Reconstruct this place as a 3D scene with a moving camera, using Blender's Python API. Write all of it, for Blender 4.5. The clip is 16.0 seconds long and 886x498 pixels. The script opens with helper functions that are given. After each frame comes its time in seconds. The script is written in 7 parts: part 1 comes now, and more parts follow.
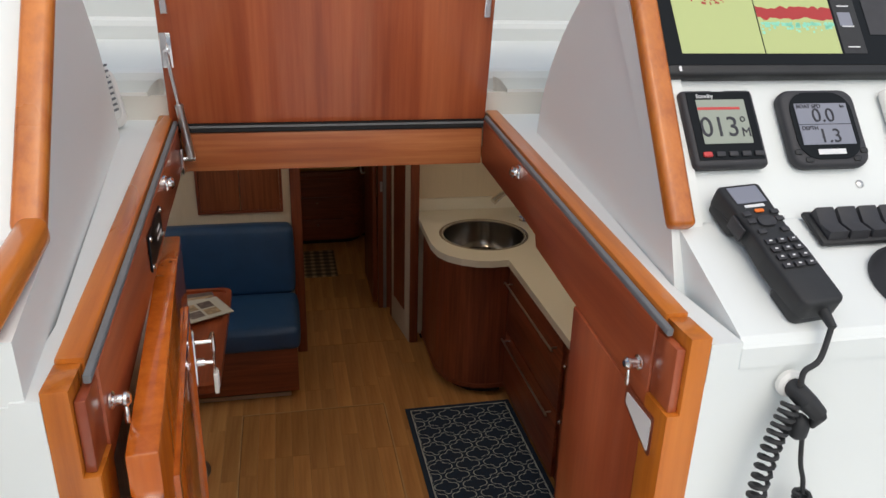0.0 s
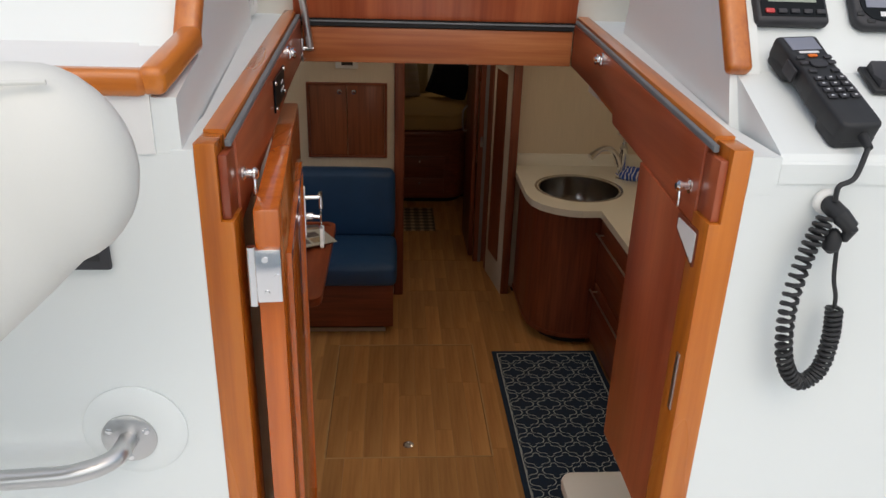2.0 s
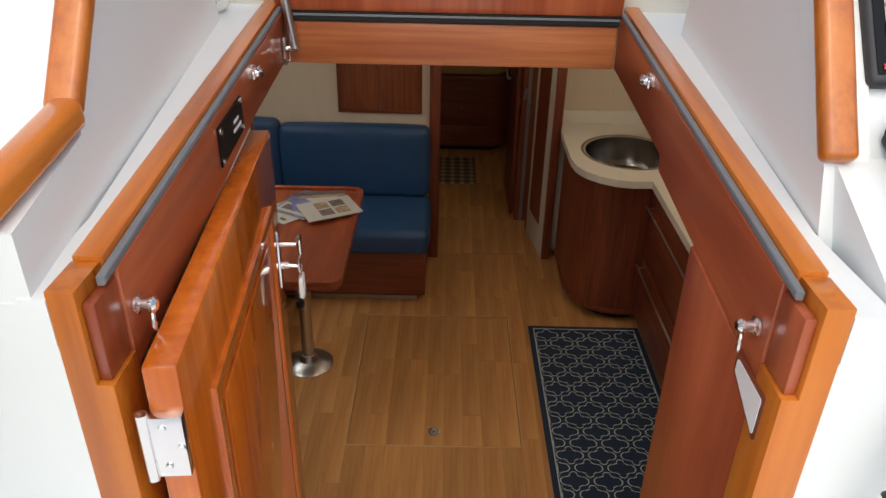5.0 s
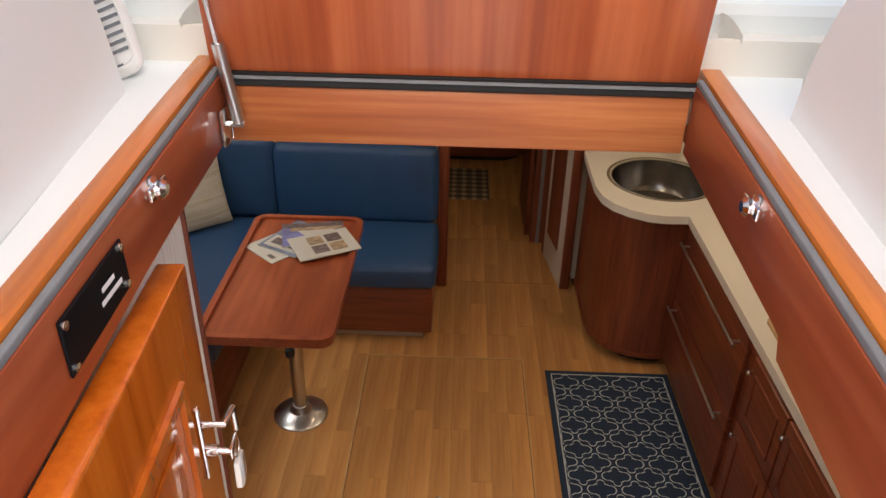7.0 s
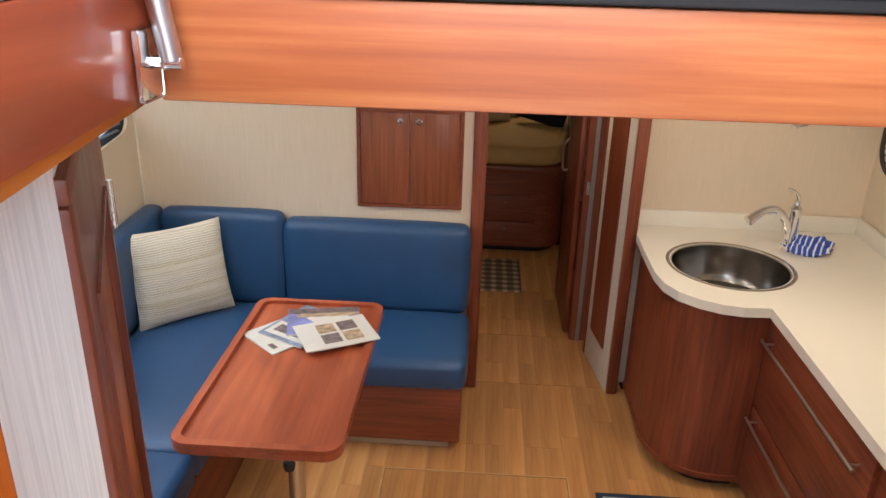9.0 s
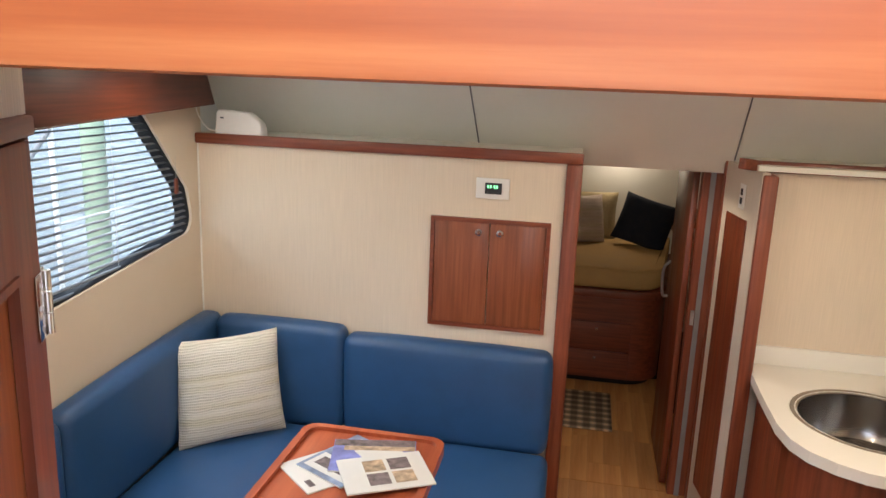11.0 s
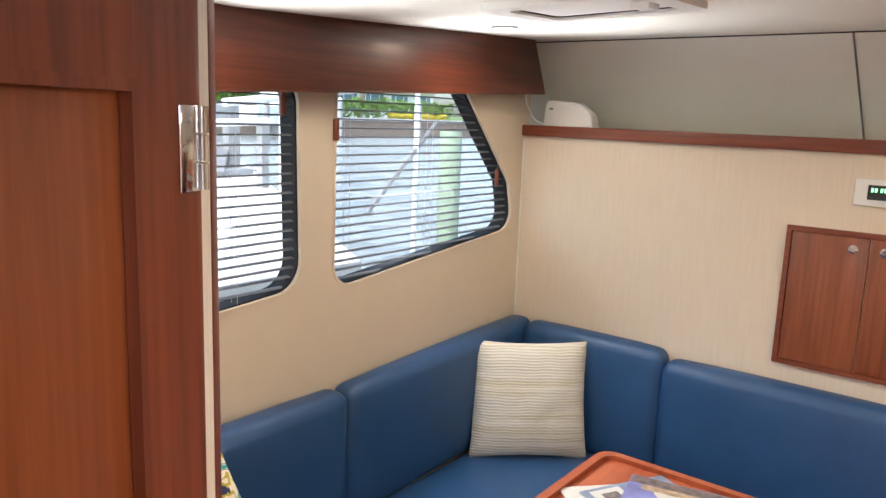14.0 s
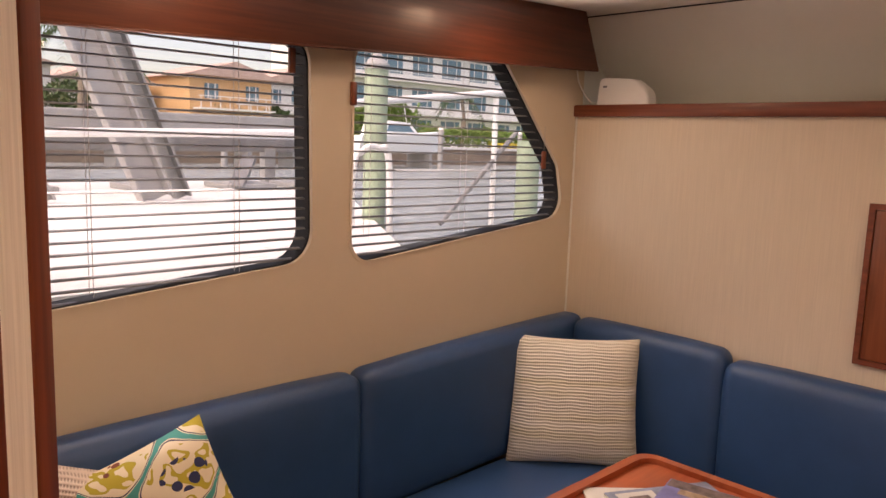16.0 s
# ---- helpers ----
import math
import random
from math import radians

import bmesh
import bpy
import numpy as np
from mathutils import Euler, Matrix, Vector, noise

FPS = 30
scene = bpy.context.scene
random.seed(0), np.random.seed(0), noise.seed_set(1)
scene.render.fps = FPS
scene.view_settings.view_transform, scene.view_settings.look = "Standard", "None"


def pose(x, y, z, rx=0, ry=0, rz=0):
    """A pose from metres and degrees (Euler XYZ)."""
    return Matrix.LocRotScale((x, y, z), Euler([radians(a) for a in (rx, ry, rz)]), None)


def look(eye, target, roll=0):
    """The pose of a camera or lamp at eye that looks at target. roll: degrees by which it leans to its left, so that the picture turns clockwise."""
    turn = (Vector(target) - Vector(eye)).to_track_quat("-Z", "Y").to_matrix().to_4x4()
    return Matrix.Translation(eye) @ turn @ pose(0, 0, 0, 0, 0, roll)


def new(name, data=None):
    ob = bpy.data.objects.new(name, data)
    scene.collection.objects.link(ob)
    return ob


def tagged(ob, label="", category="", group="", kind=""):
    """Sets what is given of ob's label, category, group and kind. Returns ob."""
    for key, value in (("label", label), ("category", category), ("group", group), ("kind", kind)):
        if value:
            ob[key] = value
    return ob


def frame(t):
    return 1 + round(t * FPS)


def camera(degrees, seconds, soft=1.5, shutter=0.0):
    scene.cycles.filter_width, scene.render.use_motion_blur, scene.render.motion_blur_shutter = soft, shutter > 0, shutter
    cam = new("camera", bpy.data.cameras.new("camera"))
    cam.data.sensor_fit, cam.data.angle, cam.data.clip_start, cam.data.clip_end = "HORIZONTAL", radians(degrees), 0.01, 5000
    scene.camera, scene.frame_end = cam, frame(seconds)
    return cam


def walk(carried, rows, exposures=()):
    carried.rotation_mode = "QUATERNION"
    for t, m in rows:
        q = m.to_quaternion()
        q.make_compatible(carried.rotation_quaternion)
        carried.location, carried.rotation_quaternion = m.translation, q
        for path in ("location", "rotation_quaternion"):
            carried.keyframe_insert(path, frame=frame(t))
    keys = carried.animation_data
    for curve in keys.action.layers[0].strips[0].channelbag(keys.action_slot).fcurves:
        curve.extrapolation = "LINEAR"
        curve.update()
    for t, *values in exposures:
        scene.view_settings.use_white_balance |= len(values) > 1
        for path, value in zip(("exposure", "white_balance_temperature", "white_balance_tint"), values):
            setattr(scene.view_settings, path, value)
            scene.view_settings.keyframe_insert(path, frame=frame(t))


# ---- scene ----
cam = camera(61.3, 16.0)
PATH = [
    (0, (0.023, 0.043, 2.41), (0.419, 1.858, 1.671), 1.6),
    (0.5, (0.026, -0.004, 2.353), (0.318, 1.836, 1.628), 1.6),
    (1, (0.018, -0.065, 2.306), (0.237, 1.78, 1.567), 1.7),
    (1.5, (0.019, -0.125, 2.264), (0.193, 1.717, 1.503), 1.8),
    (2, (0.025, -0.189, 2.257), (0.158, 1.648, 1.478), 1.8),
    (2.5, (0.035, -0.212, 2.262), (0.126, 1.618, 1.459), 1.6),
    (3, (0.041, -0.182, 2.262), (0.097, 1.625, 1.408), 1.6),
    (3.5, (0.042, -0.113, 2.278), (0.079, 1.672, 1.376), 1.6),
    (4, (0.08, -0.023, 2.306), (0.096, 1.751, 1.383), 1.5),
    (4.2, (0.092, 0.003, 2.322), (0.104, 1.773, 1.39), 1.4),
    (6.5, (0.151, 0.552, 2.378), (0.127, 2.285, 1.381), 1.3),
    (7, (0.137, 0.639, 2.37), (0.104, 2.375, 1.376), 1.3),
    (7.5, (0.107, 0.752, 2.337), (0.065, 2.514, 1.393), 1.5),
    (8, (0.116, 0.869, 2.244), (0.068, 2.668, 1.37), 1.6),
    (8.5, (0.088, 0.989, 2.13), (0.023, 2.819, 1.325), 1.6),
    (9, (0.067, 1.057, 2.085), (-0.024, 2.909, 1.335), 1.6),
    (9.2, (0.07, 1.089, 2.081), (-0.031, 2.95, 1.357), 1.6),
    (11.3, (0.1, 1.445, 1.932), (-0.315, 3.353, 1.496), 2.0),
    (11.5, (0.095, 1.456, 1.907), (-0.359, 3.355, 1.475), 1.8),
    (12, (0.039, 1.509, 1.866), (-0.516, 3.384, 1.446), 1.8),
    (12.5, (0.043, 1.582, 1.826), (-0.665, 3.407, 1.419), 1.8),
    (13, (0.035, 1.633, 1.774), (-0.857, 3.377, 1.371), 1.6),
    (13.5, (0.047, 1.687, 1.749), (-1.004, 3.344, 1.363), 1.8),
    (14, (0.096, 1.762, 1.718), (-1.11, 3.318, 1.367), 2.2),
    (14.5, (0.157, 1.835, 1.694), (-1.163, 3.302, 1.37), 2.2),
    (15, (0.177, 1.892, 1.621), (-1.201, 3.307, 1.308), 2.0),
    (15.5, (0.146, 1.966, 1.531), (-1.248, 3.367, 1.223), 2.0),
    (16, (0.167, 2.031, 1.539), (-1.248, 3.415, 1.258), 2.0),
]
EXPOSURES = [(0, -0.1, 6700, 7), (2.5, -0.25, 6700, 8), (4.2, -0.05, 6700, 8), (6.5, 0.75, 6800, 9), (7.5, 0.8, 7200, 15), (8.1, 1.0, 7200, 15), (8.6, 1.65, 6200, 10), (9.2, 1.75, 6000, 9), (11.3, 2.0, 6000, 10),
             (12.5, 2.15, 6200, 12), (14, 2.0, 6100, 10), (15, 1.8, 6500, 12), (15.5, 1.5, 7500, 22), (16, 1.2, 8200, 32)]
walk(cam, [(t, look(eye, target, roll)) for t, eye, target, roll in PATH], EXPOSURES)

# ---- daylight ----
SUN_ELEV, SUN_ROT = radians(54), radians(178)
world = bpy.data.worlds.new("sky")
scene.world = world
world.use_nodes = True
_wn = world.node_tree
_sky = _wn.nodes.new("ShaderNodeTexSky")
_sky.sky_type = "NISHITA"
_sky.sun_disc = False
_sky.sun_elevation, _sky.sun_rotation = SUN_ELEV, SUN_ROT
_sky.dust_density, _sky.air_density = 3.0, 1.0
_wn.nodes["Background"].inputs[1].default_value = 0.15
_wn.links.new(_sky.outputs[0], _wn.nodes["Background"].inputs[0])
sun_data = bpy.data.lights.new("sun", "SUN")
sun_data.energy, sun_data.angle, sun_data.color = 1.5, radians(120), (1.0, 0.96, 0.9)
sun = new("sun", sun_data)
sun.matrix_world = look((0.3, -8, 11), (0, 0, 0))


def lamp(name, kind, place, target, energy, colour, size, spread=180):
    data = bpy.data.lights.new(name, kind)
    data.energy, data.color = energy, colour
    if kind == "AREA":
        data.shape, data.size, data.spread = "DISK", size, radians(spread)
    elif kind == "SPOT":
        data.spot_size, data.spot_blend, data.shadow_soft_size = radians(spread), 0.5, size
    else:
        data.shadow_soft_size = size
    ob = new(name, data)
    ob.matrix_world = look(place, target)
    return ob


WARM = (1.0, 0.78, 0.55)


def ceiling_z(y, x=-1.45):
    """The headliner's height, which crowns from the port side towards the middle."""
    u = min(1.0, max(0.0, (x + 1.2) / 1.5))
    crown = 0.020 + 0.0203 * (y - 1.67) if y < 2.9 else 0.045 - 0.030 * (y - 2.9)
    side = 1.978 - 0.020 * (y - 1.67) if y < 2.9 else 1.9534 + 0.044 * (y - 2.9)
    return side + crown * u * u * (3 - 2 * u)


# third and fifth are added fill lights without a ceiling fitting
DOWNLIGHTS_AND_FILL = [(-1.211, 3.71), (0.284, 3.718), (-1.225, 2.75), (0.333, 2.557), (1.1, 3.3)]
for (dx, dy), watts in zip(DOWNLIGHTS_AND_FILL, (2.0, 2.8, 1.8, 7.0, 9.5)):
    lamp("downlight_or_fill", "SPOT", (dx, dy, ceiling_z(dy, dx) - 0.02), (dx, dy, 0), watts, WARM, 0.05, 176)
lamp("berth_lamp", "POINT", (0.36, 7.30, 1.45), (0.36, 7.3, 0), 0.9, WARM, 0.05)
lamp("passage_lamp", "SPOT", (0.36, 4.62, 1.68), (0.36, 4.62, 0), 1.8, WARM, 0.03, 140)
# unseen fill light added to brighten the head compartment
lamp("head_fill", "POINT", (1.15, 4.95, 1.6), (1.15, 4.95, 0), 2, (1, 0.95, 0.9), 0.05)
# faint fill added below the ceiling hatch, which is shut and opaque
lamp("under_hatch_fill", "AREA", (-0.734, 3.355, 1.940), (-0.734, 3.355, 0), 0.2, (1.0, 0.97, 0.92), 0.3)
# sky light in the window openings
for wy, wz, wsize in ((2.75, 1.45, 0.62), (3.72, 1.5, 0.6)):
    lamp("window_light", "AREA", (-1.505, wy, wz), (-0.605, wy, wz - 1.2), 0.9, (0.95, 0.98, 1.0), wsize * 0.75, 84)
    # light thrown up through the window by the white dock
    lamp("dock_light", "AREA", (-1.507, wy, wz - 0.08), (-0.807, wy, wz + 0.92), 1.3, (1.0, 0.98, 0.95), wsize * 0.6, 80)

# ---- materials ----
def material(name, base, rough=0.5, metal=0.0, coat=0.0, spec=0.5):
    m = bpy.data.materials.new(name)
    m.use_nodes = True
    b = m.node_tree.nodes["Principled BSDF"]
    b.inputs["Base Color"].default_value = (*base, 1)
    b.inputs["Roughness"].default_value = rough
    b.inputs["Metallic"].default_value = metal
    b.inputs["Coat Weight"].default_value = coat
    b.inputs["Coat Roughness"].default_value = 0.06
    b.inputs["Specular IOR Level"].default_value = spec
    return m


def node(m, kind, **values):
    n = m.node_tree.nodes.new(kind)
    for key, value in values.items():
        n.inputs[key.replace("_", " ")].default_value = value
    return n


def link(m, a, b):
    m.node_tree.links.new(a, b)


def coords(m, scale, rotation=(0, 0, 0)):
    tc, mp = node(m, "ShaderNodeTexCoord"), node(m, "ShaderNodeMapping")
    mp.inputs["Scale"].default_value = scale
    mp.inputs["Rotation"].default_value = rotation
    link(m, tc.outputs["Object"], mp.inputs["Vector"])
    return mp.outputs["Vector"]


def ramp(m, fac, stops):
    r = node(m, "ShaderNodeValToRGB")
    els = r.color_ramp.elements
    els[0].position, els[0].color = stops[0][0], (*stops[0][1], 1)
    els[1].position, els[1].color = stops[-1][0], (*stops[-1][1], 1)
    for p, c in stops[1:-1]:
        e = els.new(p)
        e.color = (*c, 1)
    link(m, fac, r.inputs["Fac"])
    return r.outputs["Color"]


def bump(m, height, strength, distance=0.002):
    b = node(m, "ShaderNodeBump", Strength=strength, Distance=distance)
    link(m, height, b.inputs["Height"])
    link(m, b.outputs["Normal"], m.node_tree.nodes["Principled BSDF"].inputs["Normal"])


def mix(m, fac, a, b, mode="MIX"):
    x = node(m, "ShaderNodeMix")
    x.data_type, x.blend_type = "RGBA", mode
    for sock, value in ((x.inputs[0], fac), (x.inputs[6], a), (x.inputs[7], b)):
        if isinstance(value, bpy.types.NodeSocket):
            link(m, value, sock)
        elif isinstance(value, float):
            sock.default_value = value
        else:
            sock.default_value = (*value, 1)
    return x.outputs[2]


def wood(name, dark, mid, light, axis, rough=0.3, coat=0.6, grain=1.0, pieces=0.0, figure=0.35):
    """Varnished wood, its grain along one axis of the object."""
    m = material(name, mid, rough, 0, coat)
    stretch = [55.0 * grain] * 3
    stretch["xyz".index(axis)] = 2.2 * grain
    fine = node(m, "ShaderNodeTexNoise", Scale=1.0, Detail=7.0, Roughness=0.62)
    link(m, coords(m, stretch), fine.inputs["Vector"])
    broad = [7.0] * 3
    broad["xyz".index(axis)] = 1.3
    big = node(m, "ShaderNodeTexNoise", Scale=1.0, Detail=3.0, Distortion=0.6)
    link(m, coords(m, broad), big.inputs["Vector"])
    c = ramp(m, fine.outputs["Fac"], [(0.35, dark), (0.5, mid), (0.67, light)])
    c2 = ramp(m, big.outputs["Fac"], [(0.3, tuple(0.66 * v for v in mid)), (0.52, mid), (0.7, tuple(min(1, 1.25 * v) for v in light))])
    c = mix(m, figure, c, c2)
    if pieces:
        info = node(m, "ShaderNodeObjectInfo")
        tone = ramp(m, info.outputs["Random"], [(0, (1 - pieces,) * 3), (1, (1 + 0.4 * pieces,) * 3)])
        c = mix(m, 1.0, c, tone, "MULTIPLY")
    link(m, c, m.node_tree.nodes["Principled BSDF"].inputs["Base Color"])
    r = ramp(m, big.outputs["Fac"], [(0.3, (rough * 0.8,) * 3), (0.7, (rough * 1.25,) * 3)])
    link(m, r, m.node_tree.nodes["Principled BSDF"].inputs["Roughness"])
    bump(m, fine.outputs["Fac"], 0.12, 0.0006)
    return m


def mottled(name, base, amount=0.06, scale=6.0, rough=0.5, coat=0.0, relief=0.0, relief_scale=300.0, metal=0.0):
    """A plain finish with faint cloudy stains and fine relief."""
    m = material(name, base, rough, metal, coat)
    n = node(m, "ShaderNodeTexNoise", Scale=scale, Detail=5.0, Roughness=0.6)
    link(m, coords(m, (1, 1, 1)), n.inputs["Vector"])
    c = ramp(m, n.outputs["Fac"], [(0.25, tuple(v * (1 - amount) for v in base)), (0.75, tuple(min(1, v * (1 + amount)) for v in base))])
    link(m, c, m.node_tree.nodes["Principled BSDF"].inputs["Base Color"])
    r = ramp(m, n.outputs["Fac"], [(0.3, (rough * 0.85,) * 3), (0.7, (min(1, rough * 1.15),) * 3)])
    link(m, r, m.node_tree.nodes["Principled BSDF"].inputs["Roughness"])
    if relief:
        f = node(m, "ShaderNodeTexNoise", Scale=relief_scale, Detail=3.0)
        link(m, coords(m, (1, 1, 1)), f.inputs["Vector"])
        bump(m, f.outputs["Fac"], relief, 0.001)
    return m


TEAK_D, TEAK_M, TEAK_L = (0.36, 0.085, 0.008), (0.52, 0.145, 0.014), (0.62, 0.20, 0.026)
teak = {a: wood("varnished_teak_" + a, TEAK_D, TEAK_M, TEAK_L, a, 0.3, 0.45, 0.7) for a in "xyz"}
MAH_D, MAH_M, MAH_L = (0.10, 0.02, 0.008), (0.19, 0.042, 0.016), (0.27, 0.07, 0.028)
mahogany = {a: wood("satin_mahogany_" + a, MAH_D, MAH_M, MAH_L, a, 0.44, 0.12) for a in "xyz"}
CHERRY_D, CHERRY_M, CHERRY_L = (0.20, 0.036, 0.014), (0.32, 0.068, 0.025), (0.43, 0.115, 0.044)
cherry = {a: wood("gloss_cherry_" + a, CHERRY_D, CHERRY_M, CHERRY_L, a, 0.36, 0.3, 0.8, 0.0, 0.62) for a in "xyz"}
lid_wood = wood("gloss_lid_cherry", (0.25, 0.045, 0.016), (0.40, 0.088, 0.030), (0.52, 0.15, 0.055), "z", 0.36, 0.25, 0.8, 0.0, 0.5)
valance_wood = wood("dark_mahogany", (0.05, 0.012, 0.005), (0.095, 0.021, 0.009), (0.15, 0.036, 0.015), "y", 0.42, 0.12)
door_teak = wood("gloss_door_teak", (0.36, 0.072, 0.006), (0.52, 0.118, 0.010), (0.62, 0.165, 0.018), "z", 0.2, 0.9, 0.7)
sapele = wood("brown_sapele", (0.15, 0.04, 0.014), (0.24, 0.066, 0.024), (0.32, 0.10, 0.038), "z", 0.42, 0.1, 1.1)
header_wood = wood("figured_cherry", (0.20, 0.040, 0.010), (0.34, 0.092, 0.024), (0.56, 0.22, 0.075), "x", 0.5, 0.08, 0.8, 0.0, 0.5)
locker_wood = wood("satin_sapele", (0.17, 0.042, 0.013), (0.27, 0.072, 0.022), (0.36, 0.115, 0.038), "z", 0.45, 0.15, 0.9, 0.0, 0.4)
plank_wood = wood("maple_sole", (0.42, 0.185, 0.055), (0.54, 0.26, 0.085), (0.63, 0.33, 0.12), "y", 0.5, 0.0, 0.8, 0.20, 0.25)
gelcoat = mottled("white_gelcoat", (0.775, 0.81, 0.80), 0.02, 1.2, 0.42)
shelf_white = mottled("white_nonskid", (0.80, 0.80, 0.785), 0.015, 1.5, 0.55, 0.0, 0.05, 500)
wallcover = mottled("cream_wallcover", (0.66, 0.57, 0.44), 0.03, 5.0, 0.75, 0.0, 0.2, 600)
ceiling_cloth = mottled("off_white_headliner", (0.74, 0.71, 0.64), 0.02, 4.0, 0.8, 0.0, 0.15, 500)
vinyl = mottled("pale_vinyl_liner", (0.82, 0.81, 0.74), 0.03, 4.0, 0.6, 0.0, 0.15, 400)
leather = mottled("blue_leather", (0.022, 0.075, 0.19), 0.10, 9.0, 0.42, 0.05, 0.35, 420)
quartz = mottled("off_white_worktop", (0.80, 0.78, 0.71), 0.01, 4.0, 0.38)
sink_steel = material("satin_stainless", (0.36, 0.35, 0.34), 0.2, 1.0)
chrome = material("chrome", (0.82, 0.82, 0.83), 0.12, 1.0)
steel = material("brushed_stainless", (0.58, 0.58, 0.58), 0.3, 1.0)
alu_strip = mottled("dull_metal_strip", (0.22, 0.21, 0.21), 0.1, 12.0, 0.5)
grey_rubber = mottled("grey_rubber_seal", (0.16, 0.17, 0.18), 0.15, 30.0, 0.6)
black_plastic = mottled("black_plastic", (0.018, 0.019, 0.021), 0.1, 30.0, 0.55, 0.0, 0.2, 700)
dark_gap = material("black_rubber", (0.008, 0.008, 0.009), 0.8)
white_plastic = mottled("white_plastic", (0.78, 0.77, 0.74), 0.02, 10.0, 0.35)


def grained(name, base, axis="z", amount=0.12):
    """Cloth or laminate with fine streaks along one axis."""
    m = material(name, base, 0.75)
    s = [260.0] * 3
    s["xyz".index(axis)] = 6.0
    n = node(m, "ShaderNodeTexNoise", Scale=1.0, Detail=4.0)
    link(m, coords(m, s), n.inputs["Vector"])
    c = ramp(m, n.outputs["Fac"], [(0.3, tuple(v * (1 - amount) for v in base)), (0.7, tuple(v * (1 + amount * 0.5) for v in base))])
    link(m, c, m.node_tree.nodes["Principled BSDF"].inputs["Base Color"])
    bump(m, n.outputs["Fac"], 0.25, 0.0008)
    return m


wall_fabric = grained("cream_grasscloth", (0.72, 0.62, 0.49), "z", 0.06)
# the pale laminate again, with the passage's dimness put into its colour
shaded_laminate = grained("pale_laminate_shaded", (0.62, 0.56, 0.47), "z", 0.08)
pale_laminate = grained("pale_streaked_laminate", (0.84, 0.82, 0.78), "z", 0.14)

# ---- building helpers ----
def finish(name, bm, mat, smooth=False):
    me = bpy.data.meshes.new(name)
    bm.to_mesh(me)
    bm.free()
    for m in (mat if isinstance(mat, (list, tuple)) else [mat]):
        me.materials.append(m)
    if smooth:
        for p in me.polygons:
            p.use_smooth = True
    return me


def part(name, bm, mat, parent=None, label="", smooth=False):
    ob = new(name, finish(name, bm, mat, smooth))
    if smooth:
        mod = ob.data
        mod.set_sharp_from_angle(angle=radians(38))
    if parent is not None:
        ob.parent = parent
    if label:
        tagged(ob, label)
    return ob


def thing(name, label, category, place=(0, 0, 0), group="", kind=""):
    ob = new(name)
    ob.empty_display_size = 0.05
    ob.location = place
    return tagged(ob, label, category, group, kind)


def structure(name, bm, mat, label, category="", smooth=False):
    ob = part(name, bm, mat, None, "", smooth)
    return tagged(ob, label, category or name.split("_")[0], "", "structure")


def merge(bm, piece):
    me = bpy.data.meshes.new("tmp")
    piece.to_mesh(me)
    piece.free()
    bm.from_mesh(me)
    bpy.data.meshes.remove(me)
    return bm


def box(x0, x1, y0, y1, z0, z1, bevel=0.0, seg=2, bm=None, m=None):
    b = bmesh.new()
    bmesh.ops.create_cube(b, size=1.0)
    bmesh.ops.scale(b, vec=(abs(x1 - x0), abs(y1 - y0), abs(z1 - z0)), verts=b.verts)
    if bevel:
        bmesh.ops.bevel(b, geom=b.edges[:], offset=bevel, segments=seg, affect="EDGES", profile=0.5)
    bmesh.ops.translate(b, vec=((x0 + x1) / 2, (y0 + y1) / 2, (z0 + z1) / 2), verts=b.verts)
    if m is not None:
        b.transform(m)
    return merge(bm, b) if bm is not None else b


def prism(points, axis, a, b, bevel=0.0, seg=2, bm=None, m=None):
    """A polygon of (u, v) pushed along an axis from a to b; (u, v) are the two other axes in order."""
    bb = bmesh.new()
    def at(u, v, w):
        return {"x": (w, u, v), "y": (u, w, v), "z": (u, v, w)}[axis]
    va = [bb.verts.new(at(u, v, a)) for u, v in points]
    vb = [bb.verts.new(at(u, v, b)) for u, v in points]
    bb.faces.new(va)
    bb.faces.new(vb[::-1])
    n = len(points)
    for i in range(n):
        j = (i + 1) % n
        bb.faces.new((va[j], va[i], vb[i], vb[j]))
    bmesh.ops.recalc_face_normals(bb, faces=bb.faces[:])
    if bevel:
        caps = [e for e in bb.edges if any(len(f.verts) == n and n > 4 or f.index in (0, 1) for f in e.link_faces)]
        bmesh.ops.bevel(bb, geom=caps, offset=bevel, segments=seg, affect="EDGES", profile=0.5)
    if m is not None:
        bb.transform(m)
    return merge(bm, bb) if bm is not None else bb


def ring(outer, inner, axis, a, b, bm=None):
    """A frame between two loops with equal counts of points."""
    bb = bmesh.new()
    def at(u, v, w):
        return {"x": (w, u, v), "y": (u, w, v), "z": (u, v, w)}[axis]
    oa = [bb.verts.new(at(u, v, a)) for u, v in outer]
    ob_ = [bb.verts.new(at(u, v, b)) for u, v in outer]
    ia = [bb.verts.new(at(u, v, a)) for u, v in inner]
    ib = [bb.verts.new(at(u, v, b)) for u, v in inner]
    n = len(outer)
    for i in range(n):
        j = (i + 1) % n
        bb.faces.new((oa[i], oa[j], ia[j], ia[i]))
        bb.faces.new((ob_[i], ib[i], ib[j], ob_[j]))
        bb.faces.new((oa[i], ob_[i], ob_[j], oa[j]))
        bb.faces.new((ia[i], ia[j], ib[j], ib[i]))
    bmesh.ops.recalc_face_normals(bb, faces=bb.faces[:])
    return merge(bm, bb) if bm is not None else bb


